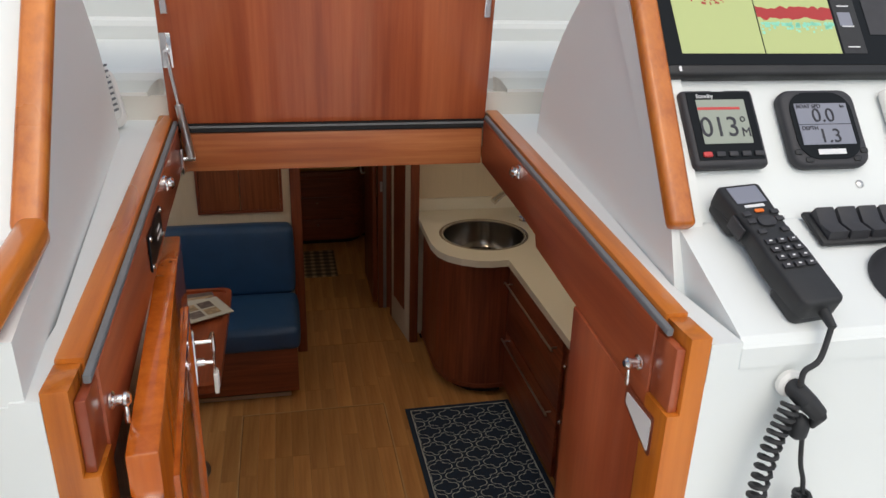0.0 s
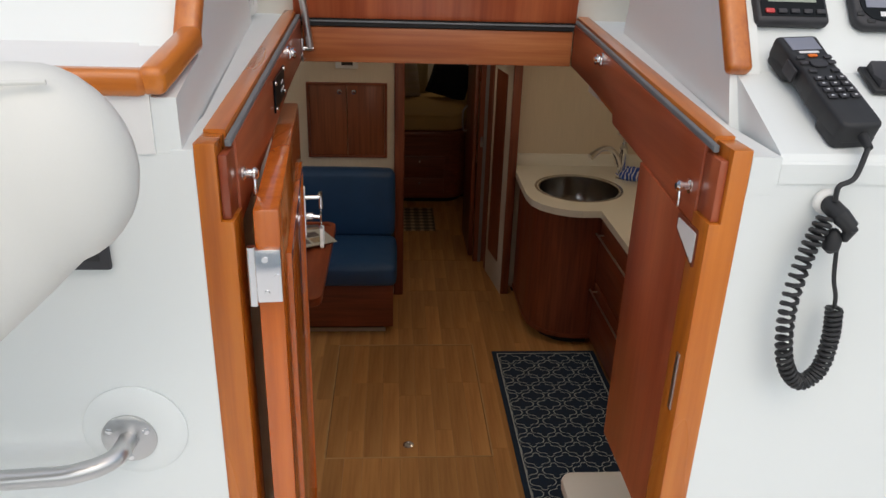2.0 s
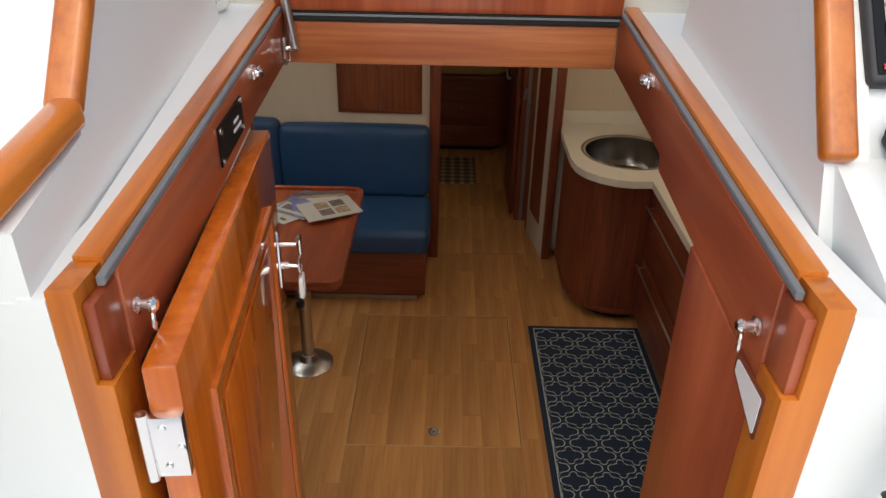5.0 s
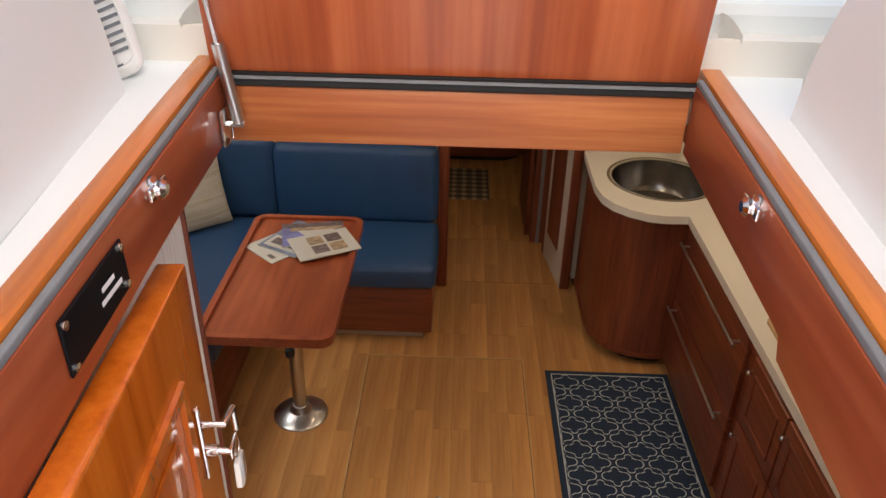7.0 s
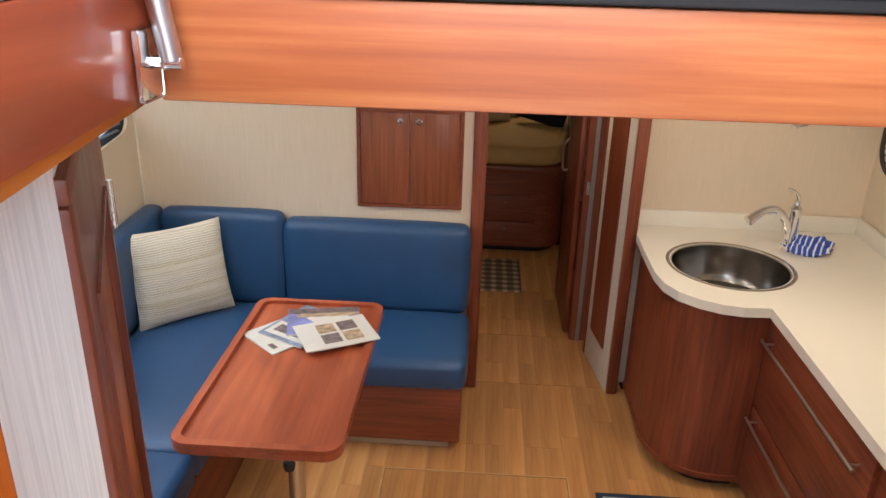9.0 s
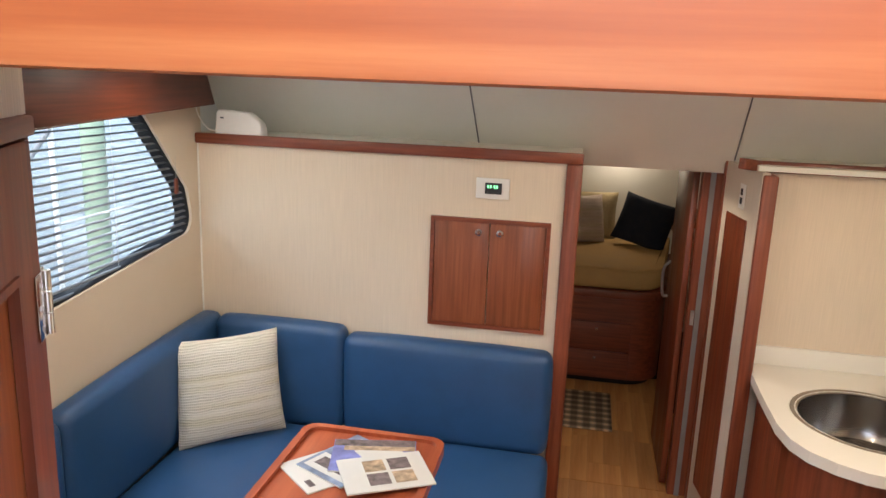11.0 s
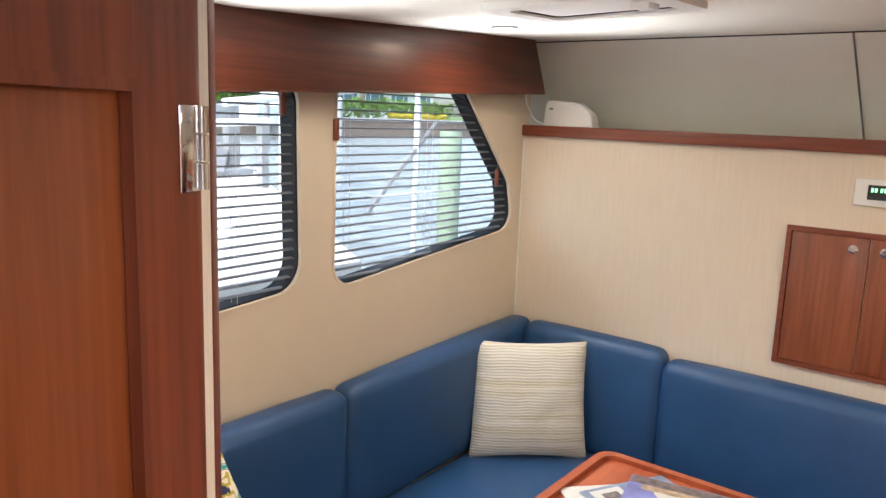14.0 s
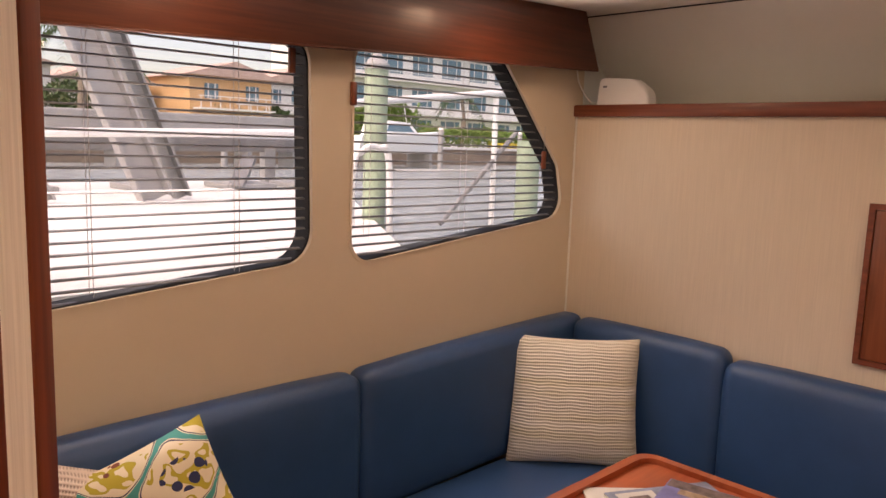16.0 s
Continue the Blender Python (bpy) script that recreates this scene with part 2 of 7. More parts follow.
def rounded(points, radius, seg=6):
    """A polygon with rounded corners; radius is one number or one for each corner."""
    out, n = [], len(points)
    radii = radius if isinstance(radius, (list, tuple)) else [radius] * n
    for i in range(n):
        p, a, b = Vector(points[i]), Vector(points[i - 1]), Vector(points[(i + 1) % n])
        r = radii[i]
        if r <= 0:
            out.append(tuple(p))
            continue
        u, v = (a - p).normalized(), (b - p).normalized()
        ang = u.angle(v)
        d = min(r / math.tan(ang / 2), 0.48 * (a - p).length, 0.48 * (b - p).length)
        r = d * math.tan(ang / 2)
        c = p + (u + v).normalized() * (r / math.sin(ang / 2))
        s, e = p + u * d - c, p + v * d - c
        a0, a1 = math.atan2(s.y, s.x), math.atan2(e.y, e.x)
        da = (a1 - a0 + math.pi) % (2 * math.pi) - math.pi
        for k in range(seg + 1):
            t = a0 + da * k / seg
            out.append((c.x + r * math.cos(t), c.y + r * math.sin(t)))
    return out


def rect(x0, x1, y0, y1):
    return [(x0, y0), (x1, y0), (x1, y1), (x0, y1)]


def tube(points, radius, seg=12, bm=None, caps=True):
    """A round bar along a line of points; radius is one number or one a point."""
    bb = bmesh.new()
    pts = [Vector(p) for p in points]
    radii = radius if isinstance(radius, (list, tuple)) else [radius] * len(pts)
    rings, ref = [], None
    for i, p in enumerate(pts):
        d = (pts[min(i + 1, len(pts) - 1)] - pts[max(i - 1, 0)]).normalized()
        if ref is None:
            ref = d.orthogonal().normalized()
        ref = (ref - d * ref.dot(d)).normalized()
        side = d.cross(ref)
        rings.append([bb.verts.new(p + radii[i] * (math.cos(2 * math.pi * k / seg) * ref + math.sin(2 * math.pi * k / seg) * side)) for k in range(seg)])
    for r0, r1 in zip(rings, rings[1:]):
        for k in range(seg):
            j = (k + 1) % seg
            bb.faces.new((r0[k], r0[j], r1[j], r1[k]))
    if caps:
        bb.faces.new(rings[0][::-1])
        bb.faces.new(rings[-1])
    bmesh.ops.recalc_face_normals(bb, faces=bb.faces[:])
    return merge(bm, bb) if bm is not None else bb


def smooth_line(points, steps=6):
    """A curve through the points (Catmull-Rom)."""
    p = [Vector(q) for q in points]
    p = [2 * p[0] - p[1]] + p + [2 * p[-1] - p[-2]]
    out = []
    for i in range(1, len(p) - 2):
        for k in range(steps):
            t = k / steps
            out.append(0.5 * ((2 * p[i]) + (p[i + 1] - p[i - 1]) * t + (2 * p[i - 1] - 5 * p[i] + 4 * p[i + 1] - p[i + 2]) * t * t
                              + (3 * p[i] - p[i - 1] - 3 * p[i + 1] + p[i + 2]) * t ** 3))
    return out + [p[-2]]


def lathe(profile, place=(0, 0, 0), seg=24, bm=None, m=None):
    """Turned shape: (radius, height) pairs about the z axis."""
    bb = bmesh.new()
    rows = [[bb.verts.new((r * math.cos(2 * math.pi * k / seg), r * math.sin(2 * math.pi * k / seg), h)) for k in range(seg)] for r, h in profile]
    for r0, r1 in zip(rows, rows[1:]):
        for k in range(seg):
            j = (k + 1) % seg
            bb.faces.new((r0[k], r0[j], r1[j], r1[k]))
    bb.faces.new(rows[0][::-1])
    bb.faces.new(rows[-1])
    bmesh.ops.remove_doubles(bb, verts=bb.verts[:], dist=1e-6)
    bmesh.ops.recalc_face_normals(bb, faces=bb.faces[:])
    if m is not None:
        bb.transform(m)
    bmesh.ops.translate(bb, vec=place, verts=bb.verts)
    return merge(bm, bb) if bm is not None else bb


def cushion(x0, x1, y0, y1, z0, z1, r=0.03, puff=0.008, cuts=5):
    """A stuffed block with soft edges and slightly swollen faces."""
    b = box(x0, x1, y0, y1, z0, z1, r, 4)
    cx, cy, cz = (x0 + x1) / 2, (y0 + y1) / 2, (z0 + z1) / 2
    hx, hy, hz = abs(x1 - x0) / 2, abs(y1 - y0) / 2, abs(z1 - z0) / 2
    big = [e for e in b.edges if e.calc_length() > 4 * r]
    bmesh.ops.subdivide_edges(b, edges=big, cuts=cuts, use_grid_fill=True)
    for v in b.verts:
        u = Vector(((v.co.x - cx) / hx, (v.co.y - cy) / hy, (v.co.z - cz) / hz))
        f = [max(0.0, 1 - u[i] ** 4) for i in range(3)]
        v.co += Vector((math.copysign(puff, u.x) * f[1] * f[2] * (abs(u.x) > 0.9), math.copysign(puff, u.y) * f[0] * f[2] * (abs(u.y) > 0.9),
                        math.copysign(puff, u.z) * f[0] * f[1] * (abs(u.z) > 0.9)))
    return b


def shear(bm, axis_from, axis_to, k, origin):
    i, j = "xyz".index(axis_from), "xyz".index(axis_to)
    for v in bm.verts:
        v.co[j] += k * (v.co[i] - origin)
    return bm

# ---- cockpit: bulkhead, companionway, deck ----
XL, XR = -0.218, 0.483           # outer faces of the companionway
IL, IR = -0.176, 0.441           # inner faces
YA, YF = 0.71, 1.64              # aft face and hinge line
SOLE = 0.80                      # cockpit sole


def inner_port(y):
    """Inner face of the port coaming, which flares forward."""
    return IL - 0.015 * (y - YA) / (YF - YA)


def inner_starboard(y):
    return IR + 0.014 * (y - YA) / (YF - YA)


def flare(b, side):
    """Bends a straight coaming piece to the flare of its side."""
    for v in b.verts:
        v.co.x += inner_port(v.co.y) - IL if side > 0 else inner_starboard(v.co.y) - IR
    return b


def coam_z(y):
    return 2.014 + 0.068 * (y - YA)


structure("floor_cockpit", box(-2.2, 2.2, -3.0, YA + 0.3, SOLE - 0.06, SOLE), shelf_white, "white moulded non-skid cockpit sole", "floor")
structure("wall_aft_port", box(-2.2, XL, YA, YA + 0.07, SOLE, 2.0), gelcoat, "white gelcoat cabin bulkhead beside the companionway", "wall")
structure("wall_aft_starboard", box(XR, 2.2, YA, YA + 0.07, SOLE, 2.0), gelcoat, "white gelcoat helm console front", "wall")
structure("wall_cockpit_port", box(-2.28, -2.2, -3.0, YA + 0.07, SOLE - 0.06, 1.75, 0.02), gelcoat, "white cockpit side coaming", "wall")
structure("wall_cockpit_starboard", box(2.2, 2.28, -3.0, YA + 0.07, SOLE - 0.06, 1.75, 0.02), gelcoat, "white cockpit side coaming", "wall")
structure("wall_transom", box(-2.28, 2.28, -3.08, -3.0, SOLE - 0.06, 1.65, 0.02), gelcoat, "white cockpit transom", "wall")

# narrow deck ledges along the coamings
for name, pts in (("deck_port", [(XL, 0.7085), (-0.245, 0.7085), (-0.237, 0.85), (-0.290, 1.55), (-0.45, 1.78), (-0.70, 2.4), (XL, 2.4)]),
                  ("deck_starboard", [(XR, 0.7085), (0.522, 0.7085), (0.505, 0.85), (0.545, 1.52), (0.66, 1.78), (0.95, 2.4), (XR, 2.4)])):
    b = prism(pts, "z", 1.955, 2.005)
    shear(b, "y", "z", 0.068, YA)
    structure(name, b, gelcoat, "white gelcoat side deck beside the hatch coaming", "deck")
b = box(-2.2, 2.2, YF + 0.07, 6.9, 2.06, 2.165, 0.02)
structure("deck_forward", b, gelcoat, "white gelcoat foredeck over the cabin", "deck")


def arc_cheek(x_aft, x_fwd, y_fwd, out, arc, foot=[(0.84, 2.00)], thick=0.045):
    """Curved white side wall that rises from the deck ledge to the dash."""
    arc = [(p.x, p.y) for p in smooth_line([Vector((*q, 0)) for q in arc], 4)]
    b = prism(foot + [(0.885, 2.09), (1.02, 2.255), (1.13, 2.395)] + arc, "x", 0.0, out * thick)
    for v in b.verts:
        y, z = v.co.y, v.co.z
        v.co.x += x_aft + (x_fwd - x_aft) * (y - 0.84) / (y_fwd - 0.84) + out * 0.05 * max(0, z - 2.05)
    return b


structure("wall_cheek_port", arc_cheek(-0.240, -0.288, 1.55, -1, [(1.20, 2.475), (1.34, 2.40), (1.45, 2.30), (1.52, 2.19), (1.56, 2.03)], [(0.712, 1.98), (0.712, 2.068), (0.87, 2.088)], 0.08), gelcoat, "white curved gelcoat cheek beside the hatch", "wall", True)
structure("wall_cheek_starboard", arc_cheek(0.507, 0.540, 1.5, 1, [(1.20, 2.46), (1.35, 2.345), (1.45, 2.25), (1.51, 2.15), (1.53, 2.03)]), gelcoat, "white curved gelcoat cheek beside the helm", "wall", True)
structure("wall_dash_forward", box(-2.2, 2.2, 2.35, 2.42, 2.0, 2.62), gelcoat, "white forward dash under the windscreen", "wall")
structure("trim_dash", box(-2.2, 2.2, 2.28, 2.35, 2.0, 2.22, 0.02), gelcoat, "white moulded ledge before the dash", "trim")

# port shelf and rising panel, starboard helm shelf and instrument panel
structure("shelf_port", prism([(0.7075, 2.0), (0.7075, 2.075), (0.92, 2.105), (0.92, 2.0)], "x", -2.2, -0.262), shelf_white, "white moulded shelf with a teak edge", "shelf")
UP = Vector((0, 0.63, 0.776))


def slope_panel(x0, x1, length, thick=0.04):
    b = bmesh.new()
    base = Vector((0, 0.885, 2.075))
    n = Vector((0, 0.776, -0.63)) * thick
    q = [base, base + UP * length, base + UP * length + n, base + n]
    return prism([(p.y, p.z) for p in q], "x", x0, x1)


structure("wall_panel_port", slope_panel(-2.2, -0.268, 1.0), gelcoat, "white sloping panel above the shelf", "wall")
structure("console_panel", slope_panel(0.520, 2.2, 1.0), gelcoat, "white sloping helm instrument panel", "console")
structure("console_shelf", prism([(0.7075, 1.97), (0.7075, 1.996), (0.716, 2.008), (0.885, 2.083), (0.93, 2.083), (0.93, 1.97)], "x", 0.522, 2.2), gelcoat, "white sloping helm shelf under the instruments", "console")

# teak edge strips
e1 = thing("teak_edge_trim", "varnished teak edge strip with rounded corners on the white shelf", "trim", (-0.24, 0.70, 2.06))


def bar(p, q, w, h, bevel=0.006, up=(0, 0, 1), bm=None):
    """A rounded rectangular bar from p to q, w wide and h high."""
    p, q = Vector(p), Vector(q)
    d = (q - p)
    f = d.normalized()
    side = f.cross(Vector(up)).normalized()
    top = side.cross(f)
    m = Matrix(((side.x, f.x, top.x, (p.x + q.x) / 2), (side.y, f.y, top.y, (p.y + q.y) / 2), (side.z, f.z, top.z, (p.z + q.z) / 2), (0, 0, 0, 1)))
    return box(-w / 2, w / 2, -d.length / 2, d.length / 2, -h / 2, h / 2, bevel, 3, bm, m)


def under(ob, parent):
    ob.parent = parent
    ob.matrix_parent_inverse = parent.matrix_basis.inverted()
    return ob


def piece(name, bm, mat, parent, label="", smooth=False):
    """A part given in world coordinates."""
    ob = part(name, bm, mat, None, label, smooth)
    return under(ob, parent)


piece("rail", bar((-2.2, 0.712, 2.086), (-0.262, 0.712, 2.086), 0.032, 0.032, 0.010), teak["x"], e1, "", True)
piece("side", bar((-0.256, 0.700, 2.087), (-0.252, 0.89, 2.115), 0.032, 0.034, 0.010), teak["y"], e1, "", True)
piece("riser", bar((-0.258, 0.885, 2.112), Vector((-0.268, 0.885, 2.112)) + UP * 0.95, 0.036, 0.024, 0.008, (0, -1, 0.5)), teak["z"], e1, "", True)
e2 = thing("teak_edge_strip", "varnished teak strip along the edge of the helm panel", "trim", (0.53, 0.873, 2.086))
piece("riser", bar((0.520, 0.872, 2.084), Vector((0.562, 0.872, 2.084)) + UP * 0.95, 0.036, 0.024, 0.008, (0, -1, 0.5)), teak["z"], e2, "", True)

# companionway coaming
cw = thing("companionway_coaming", "varnished orange teak hatch coaming and door frame", "coaming", (0.13, YA, SOLE))
for side, xo, xi in (("port", XL, IL), ("starboard", XR, IR)):
    s = 1 if xi > xo else -1
    b = prism([(YA + 0.0555, 1.889), (YA + 0.0555, coam_z(YA + 0.0555)), (YF + 0.06, coam_z(YF + 0.06)), (YF + 0.06, 1.965)], "x", xo, xo + s * 0.030, 0.004)
    piece("side_board", flare(b, s), teak["y"], cw, "", True)
    low = [(YF, 1.972), (1.35, 1.957)] if s > 0 else [(YF, 1.966), (1.232, 1.947), (1.222, 1.924)]
    b = prism([(YA + 0.0555, 1.8905), (YA + 0.0555, 2.005), (YF, coam_z(YF) - 0.014)] + low, "x", xo + s * 0.031, xi, 0.003)
    piece("inner_board", flare(b, s), cherry["y"], cw, "reddish varnished inner board", True)
    b = prism([(YA + 0.03, 2.002), (YA + 0.03, 2.011), (YF, coam_z(YF) - 0.004), (YF, coam_z(YF) - 0.013)], "x", xo + s * 0.0315, xi - s * 0.002, 0.002)
    piece("seal", flare(b, s), grey_rubber, cw, "grey rubber seal strip")
    b = prism([(xo, SOLE), (xi, SOLE), (xi, 1.912), (xo + s * 0.026, 1.912), (xo + s * 0.026, 2.013), (xo, 2.013)], "y", YA - 0.001, YA + 0.055, 0.0015)
    piece("jamb", b, teak["z"], cw, "", True)
    piece("rebate", box(xo + s * 0.0265, xi - s * 0.004, YA + 0.006, YA + 0.0545, 1.9125, 1.997, 0.002), cherry["z"], cw, "reddish rebate block", True)
header = thing("companionway_header", "glossy reddish cherry beam across the companionway", "beam", (0.13, YF, 1.96))
piece("beam", box(inner_port(YF) + 0.001, inner_starboard(YF) - 0.001, YF, YF + 0.03, 1.965, 2.047, 0.003), header_wood, header, "", True)
piece("seal", box(inner_port(YF), inner_starboard(YF), YF - 0.004, YF + 0.03, 2.048, 2.058, 0.002), dark_gap, header, "black rubber seal strip")
piece("trim_line", box(inner_port(YF), inner_starboard(YF), YF - 0.006, YF - 0.001, 2.0585, 2.062), grey_rubber, header, "thin grey edge strip")

# lid, hinged at its forward edge and standing open
LID = Matrix.Translation((0.126, YF + 0.02, 2.066)) @ Matrix.Rotation(radians(9), 4, "X")
lid = thing("deck_hatch", "open varnished mahogany hatch lid standing on a gas strut", "hatch lid")
lid.matrix_basis = LID
part("panel", box(-0.335, 0.335, -0.012, 0.012, 0.0, 0.93, 0.004), lid_wood, lid, "", True)
part("lid_seal", box(-0.335, 0.335, -0.015, 0.006, -0.009, 0.0), dark_gap, lid)
for hx in (-0.318, 0.318):
    b = box(hx - 0.007, hx + 0.007, -0.020, -0.0125, 0.225, 0.262, 0.002)
    lathe([(0.004, 0), (0.004, 0.004)], (0, 0, 0), 10, b, pose(hx, -0.02, 0.25, 90))
    part("catch_plate", b, chrome, lid, "small chrome catch plate")
# gas strut
strut = thing("gas_strut", "stainless gas strut holding the hatch lid open", "gas strut", (-0.185, 1.62, 2.0))
top = LID @ Vector((-0.322, -0.03, 0.155))
low = Vector((-0.170, 1.622, 2.000))
mid = low.lerp(top, 0.52)
piece("cylinder", tube([low, mid], 0.0085, 14), steel, strut, "", True)
piece("rod", tube([mid, top], 0.004, 10), chrome, strut, "", True)
piece("bracket", box(-0.1885, -0.184, 1.598, 1.637, 1.970, 2.024, 0.004), chrome, strut, "", True)
piece("pivot", tube([(-0.187, 1.622, 1.998), (-0.162, 1.622, 1.998)], 0.0055, 12), chrome, strut, "", True)
b = box(-0.333, -0.312, -0.018, -0.0125, 0.12, 0.19, 0.002)
b.transform(LID)
piece("lid_bracket", b, chrome, strut, "", True)
piece("lid_pivot", tube([LID @ Vector((-0.322, -0.012, 0.155)), top], 0.006, 12), chrome, strut, "", True)

canvas = mottled("white_canvas", (0.72, 0.71, 0.66), 0.05, 12, 0.85, 0, 0.4, 400)
for fx, sg in ((-0.222, -1), (0.482, 1)):
    b = bmesh.new()
    N = 6
    g = [[b.verts.new((fx + sg * 0.030 * (u / N) + 0.004 * math.sin(2.5 * v / N), 1.672 + 0.012 * math.sin(2.2 * u / N + 1.5 * v / N), 2.078 + 0.075 * v / N * (1 - 0.35 * (u / N) ** 2))) for v in range(N + 1)] for u in range(N + 1)]
    for u in range(N):
        for v in range(N):
            b.faces.new((g[u][v], g[u + 1][v], g[u + 1][v + 1], g[u][v + 1]))
    bmesh.ops.solidify(b, geom=b.faces[:], thickness=0.003)
    tagged(part("canvas_flap", b, canvas, None, "", True), "folded white canvas flap at the lid hinge", "flap", "hinge flaps")

# ---- cabin shell ----
structure("floor", box(-1.62, 2.0, 0.78, 7.6, -0.08, -0.012), dark_gap, "dark bedding under the cabin sole planks", "floor")
b = bmesh.new()
nx, ny = 28, 16
cys = [1.67 + 1.23 * k / 4 for k in range(4)] + [2.9 + 1.5 * k / 11 for k in range(12)]
low = [[b.verts.new((-1.66 + 3.66 * i / nx, y, ceiling_z(y, -1.66 + 3.66 * i / nx))) for i in range(nx + 1)] for y in cys]
high = [[b.verts.new((v.co.x, v.co.y, 2.12)) for v in row] for row in low]
for j in range(ny - 1):
    for i in range(nx):
        b.faces.new((low[j][i], low[j + 1][i], low[j + 1][i + 1], low[j][i + 1]))
        b.faces.new((high[j][i], high[j][i + 1], high[j + 1][i + 1], high[j + 1][i]))
    for i, flip in ((0, False), (nx, True)):
        quad = (low[j][i], high[j][i], high[j + 1][i], low[j + 1][i])
        b.faces.new(quad[::-1] if flip else quad)
for i in range(nx):
    b.faces.new((low[0][i], low[0][i + 1], high[0][i + 1], high[0][i]))
    b.faces.new((low[-1][i], high[-1][i], high[-1][i + 1], low[-1][i + 1]))
bmesh.ops.recalc_face_normals(b, faces=b.faces)
structure("ceiling", b, ceiling_cloth, "smooth off-white cabin headliner", "ceiling")
for x0, x1 in ((-1.66, -0.314), (XR + 0.03, 2.0)):
    structure("ceiling_side", box(x0, x1, YA + 0.07, 1.67, 1.90, 1.95), ceiling_cloth, "off-white headliner beside the steps", "ceiling")
# sloping liner over the forward shelf
SL0, SL1 = (4.40, ceiling_z(4.40) + 0.003), (4.83, 1.60)
b = prism([SL0, SL1, (SL1[0] + 0.05, SL1[1]), (SL0[0] + 0.05, 2.12)], "x", -1.66, 2.0)
structure("ceiling_slope", b, vinyl, "pale vinyl liner sloping down to the bow", "ceiling")
for sx in (-0.39, 0.70):
    structure("trim_seam", bar((sx, SL0[0] - 0.003, SL0[1]), (sx + 0.02, SL1[0] - 0.003, SL1[1]), 0.006, 0.006, 0.002), grey_rubber, "grey welt seam in the liner", "seam")
structure("trim_ceiling", bar((-1.6, 4.397, SL0[1] - 0.004), (1.9, 4.397, SL0[1] - 0.004), 0.006, 0.006, 0.001), dark_gap, "dark joint at the headliner edge", "seam")

# forward bulkheads with the passage between them
YB = 4.365
structure("wall_forward_port", box(-1.62, 0.03, YB, YB + 0.035, -0.01, 1.66), wall_fabric, "cream grasscloth bulkhead behind the settee", "wall")
structure("wall_forward_starboard", box(0.805, 2.0, 4.485, 4.52, -0.01, 1.66), wall_fabric, "cream grasscloth bulkhead behind the galley", "wall")
structure("shelf_forward_port", box(-1.62, 0.085, YB + 0.002, 4.83, 1.662, 1.682), vinyl, "pale shelf on top of the bulkhead", "shelf")
structure("shelf_forward_starboard", box(0.74, 2.0, 4.40, 4.83, 1.662, 1.682), vinyl, "pale shelf on top of the galley bulkhead", "shelf")
structure("trim_ledge_port", box(-1.53, 0.092, YB - 0.022, YB + 0.001, 1.652, 1.695, 0.006), mahogany["x"], "mahogany edge rail along the shelf", "trim", True)
structure("trim_ledge_starboard", box(0.735, 2.0, 4.455, 4.484, 1.652, 1.695, 0.006), mahogany["x"], "mahogany edge rail over the galley bulkhead", "trim", True)
structure("trim_ledge_end", bar((0.672, 4.37, 1.69), (0.75, 4.465, 1.675), 0.03, 0.042, 0.006), mahogany["y"], "mahogany edge rail end over the passage", "trim", True)
structure("trim_post_port", box(0.030, 0.092, YB - 0.03, YB + 0.06, 0.0, 1.652, 0.008), mahogany["z"], "rounded mahogany post at the passage", "trim", True)
structure("trim_post_starboard", box(0.752, 0.806, 4.345, 4.50, 0.0, 1.652, 0.008), mahogany["z"], "rounded mahogany post at the galley end", "trim", True)
structure("wall_passage_port", box(0.045, 0.075, YB + 0.06, 4.93, 0.0, 1.66), mahogany["z"], "mahogany passage side wall", "wall")
# panelled starboard side of the passage
PASS = Matrix.Translation((0.749, 4.362, 0.0)) @ Matrix.Rotation(math.atan2(0.40, -0.058), 4, "Z")
ob = structure("wall_passage_panel", box(0.0, 0.40, -0.030, 0.0, 0.0, 1.66), shaded_laminate, "pale laminate passage wall round a mahogany panel", "wall")
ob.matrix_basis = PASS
pp = thing("wall_panel", "flush dark mahogany panel set in pale laminate", "wall panel")
pp.matrix_basis = PASS
part("board", box(0.10, 0.325, 0.0005, 0.004, 0.20, 1.455, 0.001), mahogany["z"], pp)
part("bead", ring(rect(0.096, 0.329, 0.196, 1.459), rect(0.101, 0.324, 0.201, 1.454), "y", 0.0005, 0.006), mahogany["x"], pp)
ob = structure("trim_passage_edge", box(0.401, 0.430, -0.032, 0.004, 0.0, 1.66, 0.004), mahogany["z"], "mahogany edge of the head doorway", "trim", True)
ob.matrix_basis = PASS
# stateroom bulkhead and door frame
structure("wall_stateroom_port", box(-1.62, 0.072, 4.93, 4.965, 0.0, 1.80), mahogany["z"], "mahogany stateroom bulkhead", "wall")
structure("wall_stateroom_starboard", box(0.62, 0.72, 4.90, 4.965, 0.0, 1.80), mahogany["z"], "mahogany stateroom bulkhead by the head", "wall")
structure("trim_stateroom_stripe", box(0.652, 0.674, 4.893, 4.899, 0.0, 1.66), alu_strip, "dull grey metal stripe on the stateroom door frame", "trim")
structure("wall_stateroom_head", box(0.06, 1.9, 4.94, 4.965, 1.60, 1.95), vinyl, "pale liner above the stateroom door", "wall")
sd = thing("door_stateroom", "open dark mahogany stateroom door", "door", (0.60, 5.0, 0.0))
piece("leaf", box(0.588, 0.618, 4.975, 5.52, 0.015, 1.60, 0.004), mahogany["z"], sd, "", True)
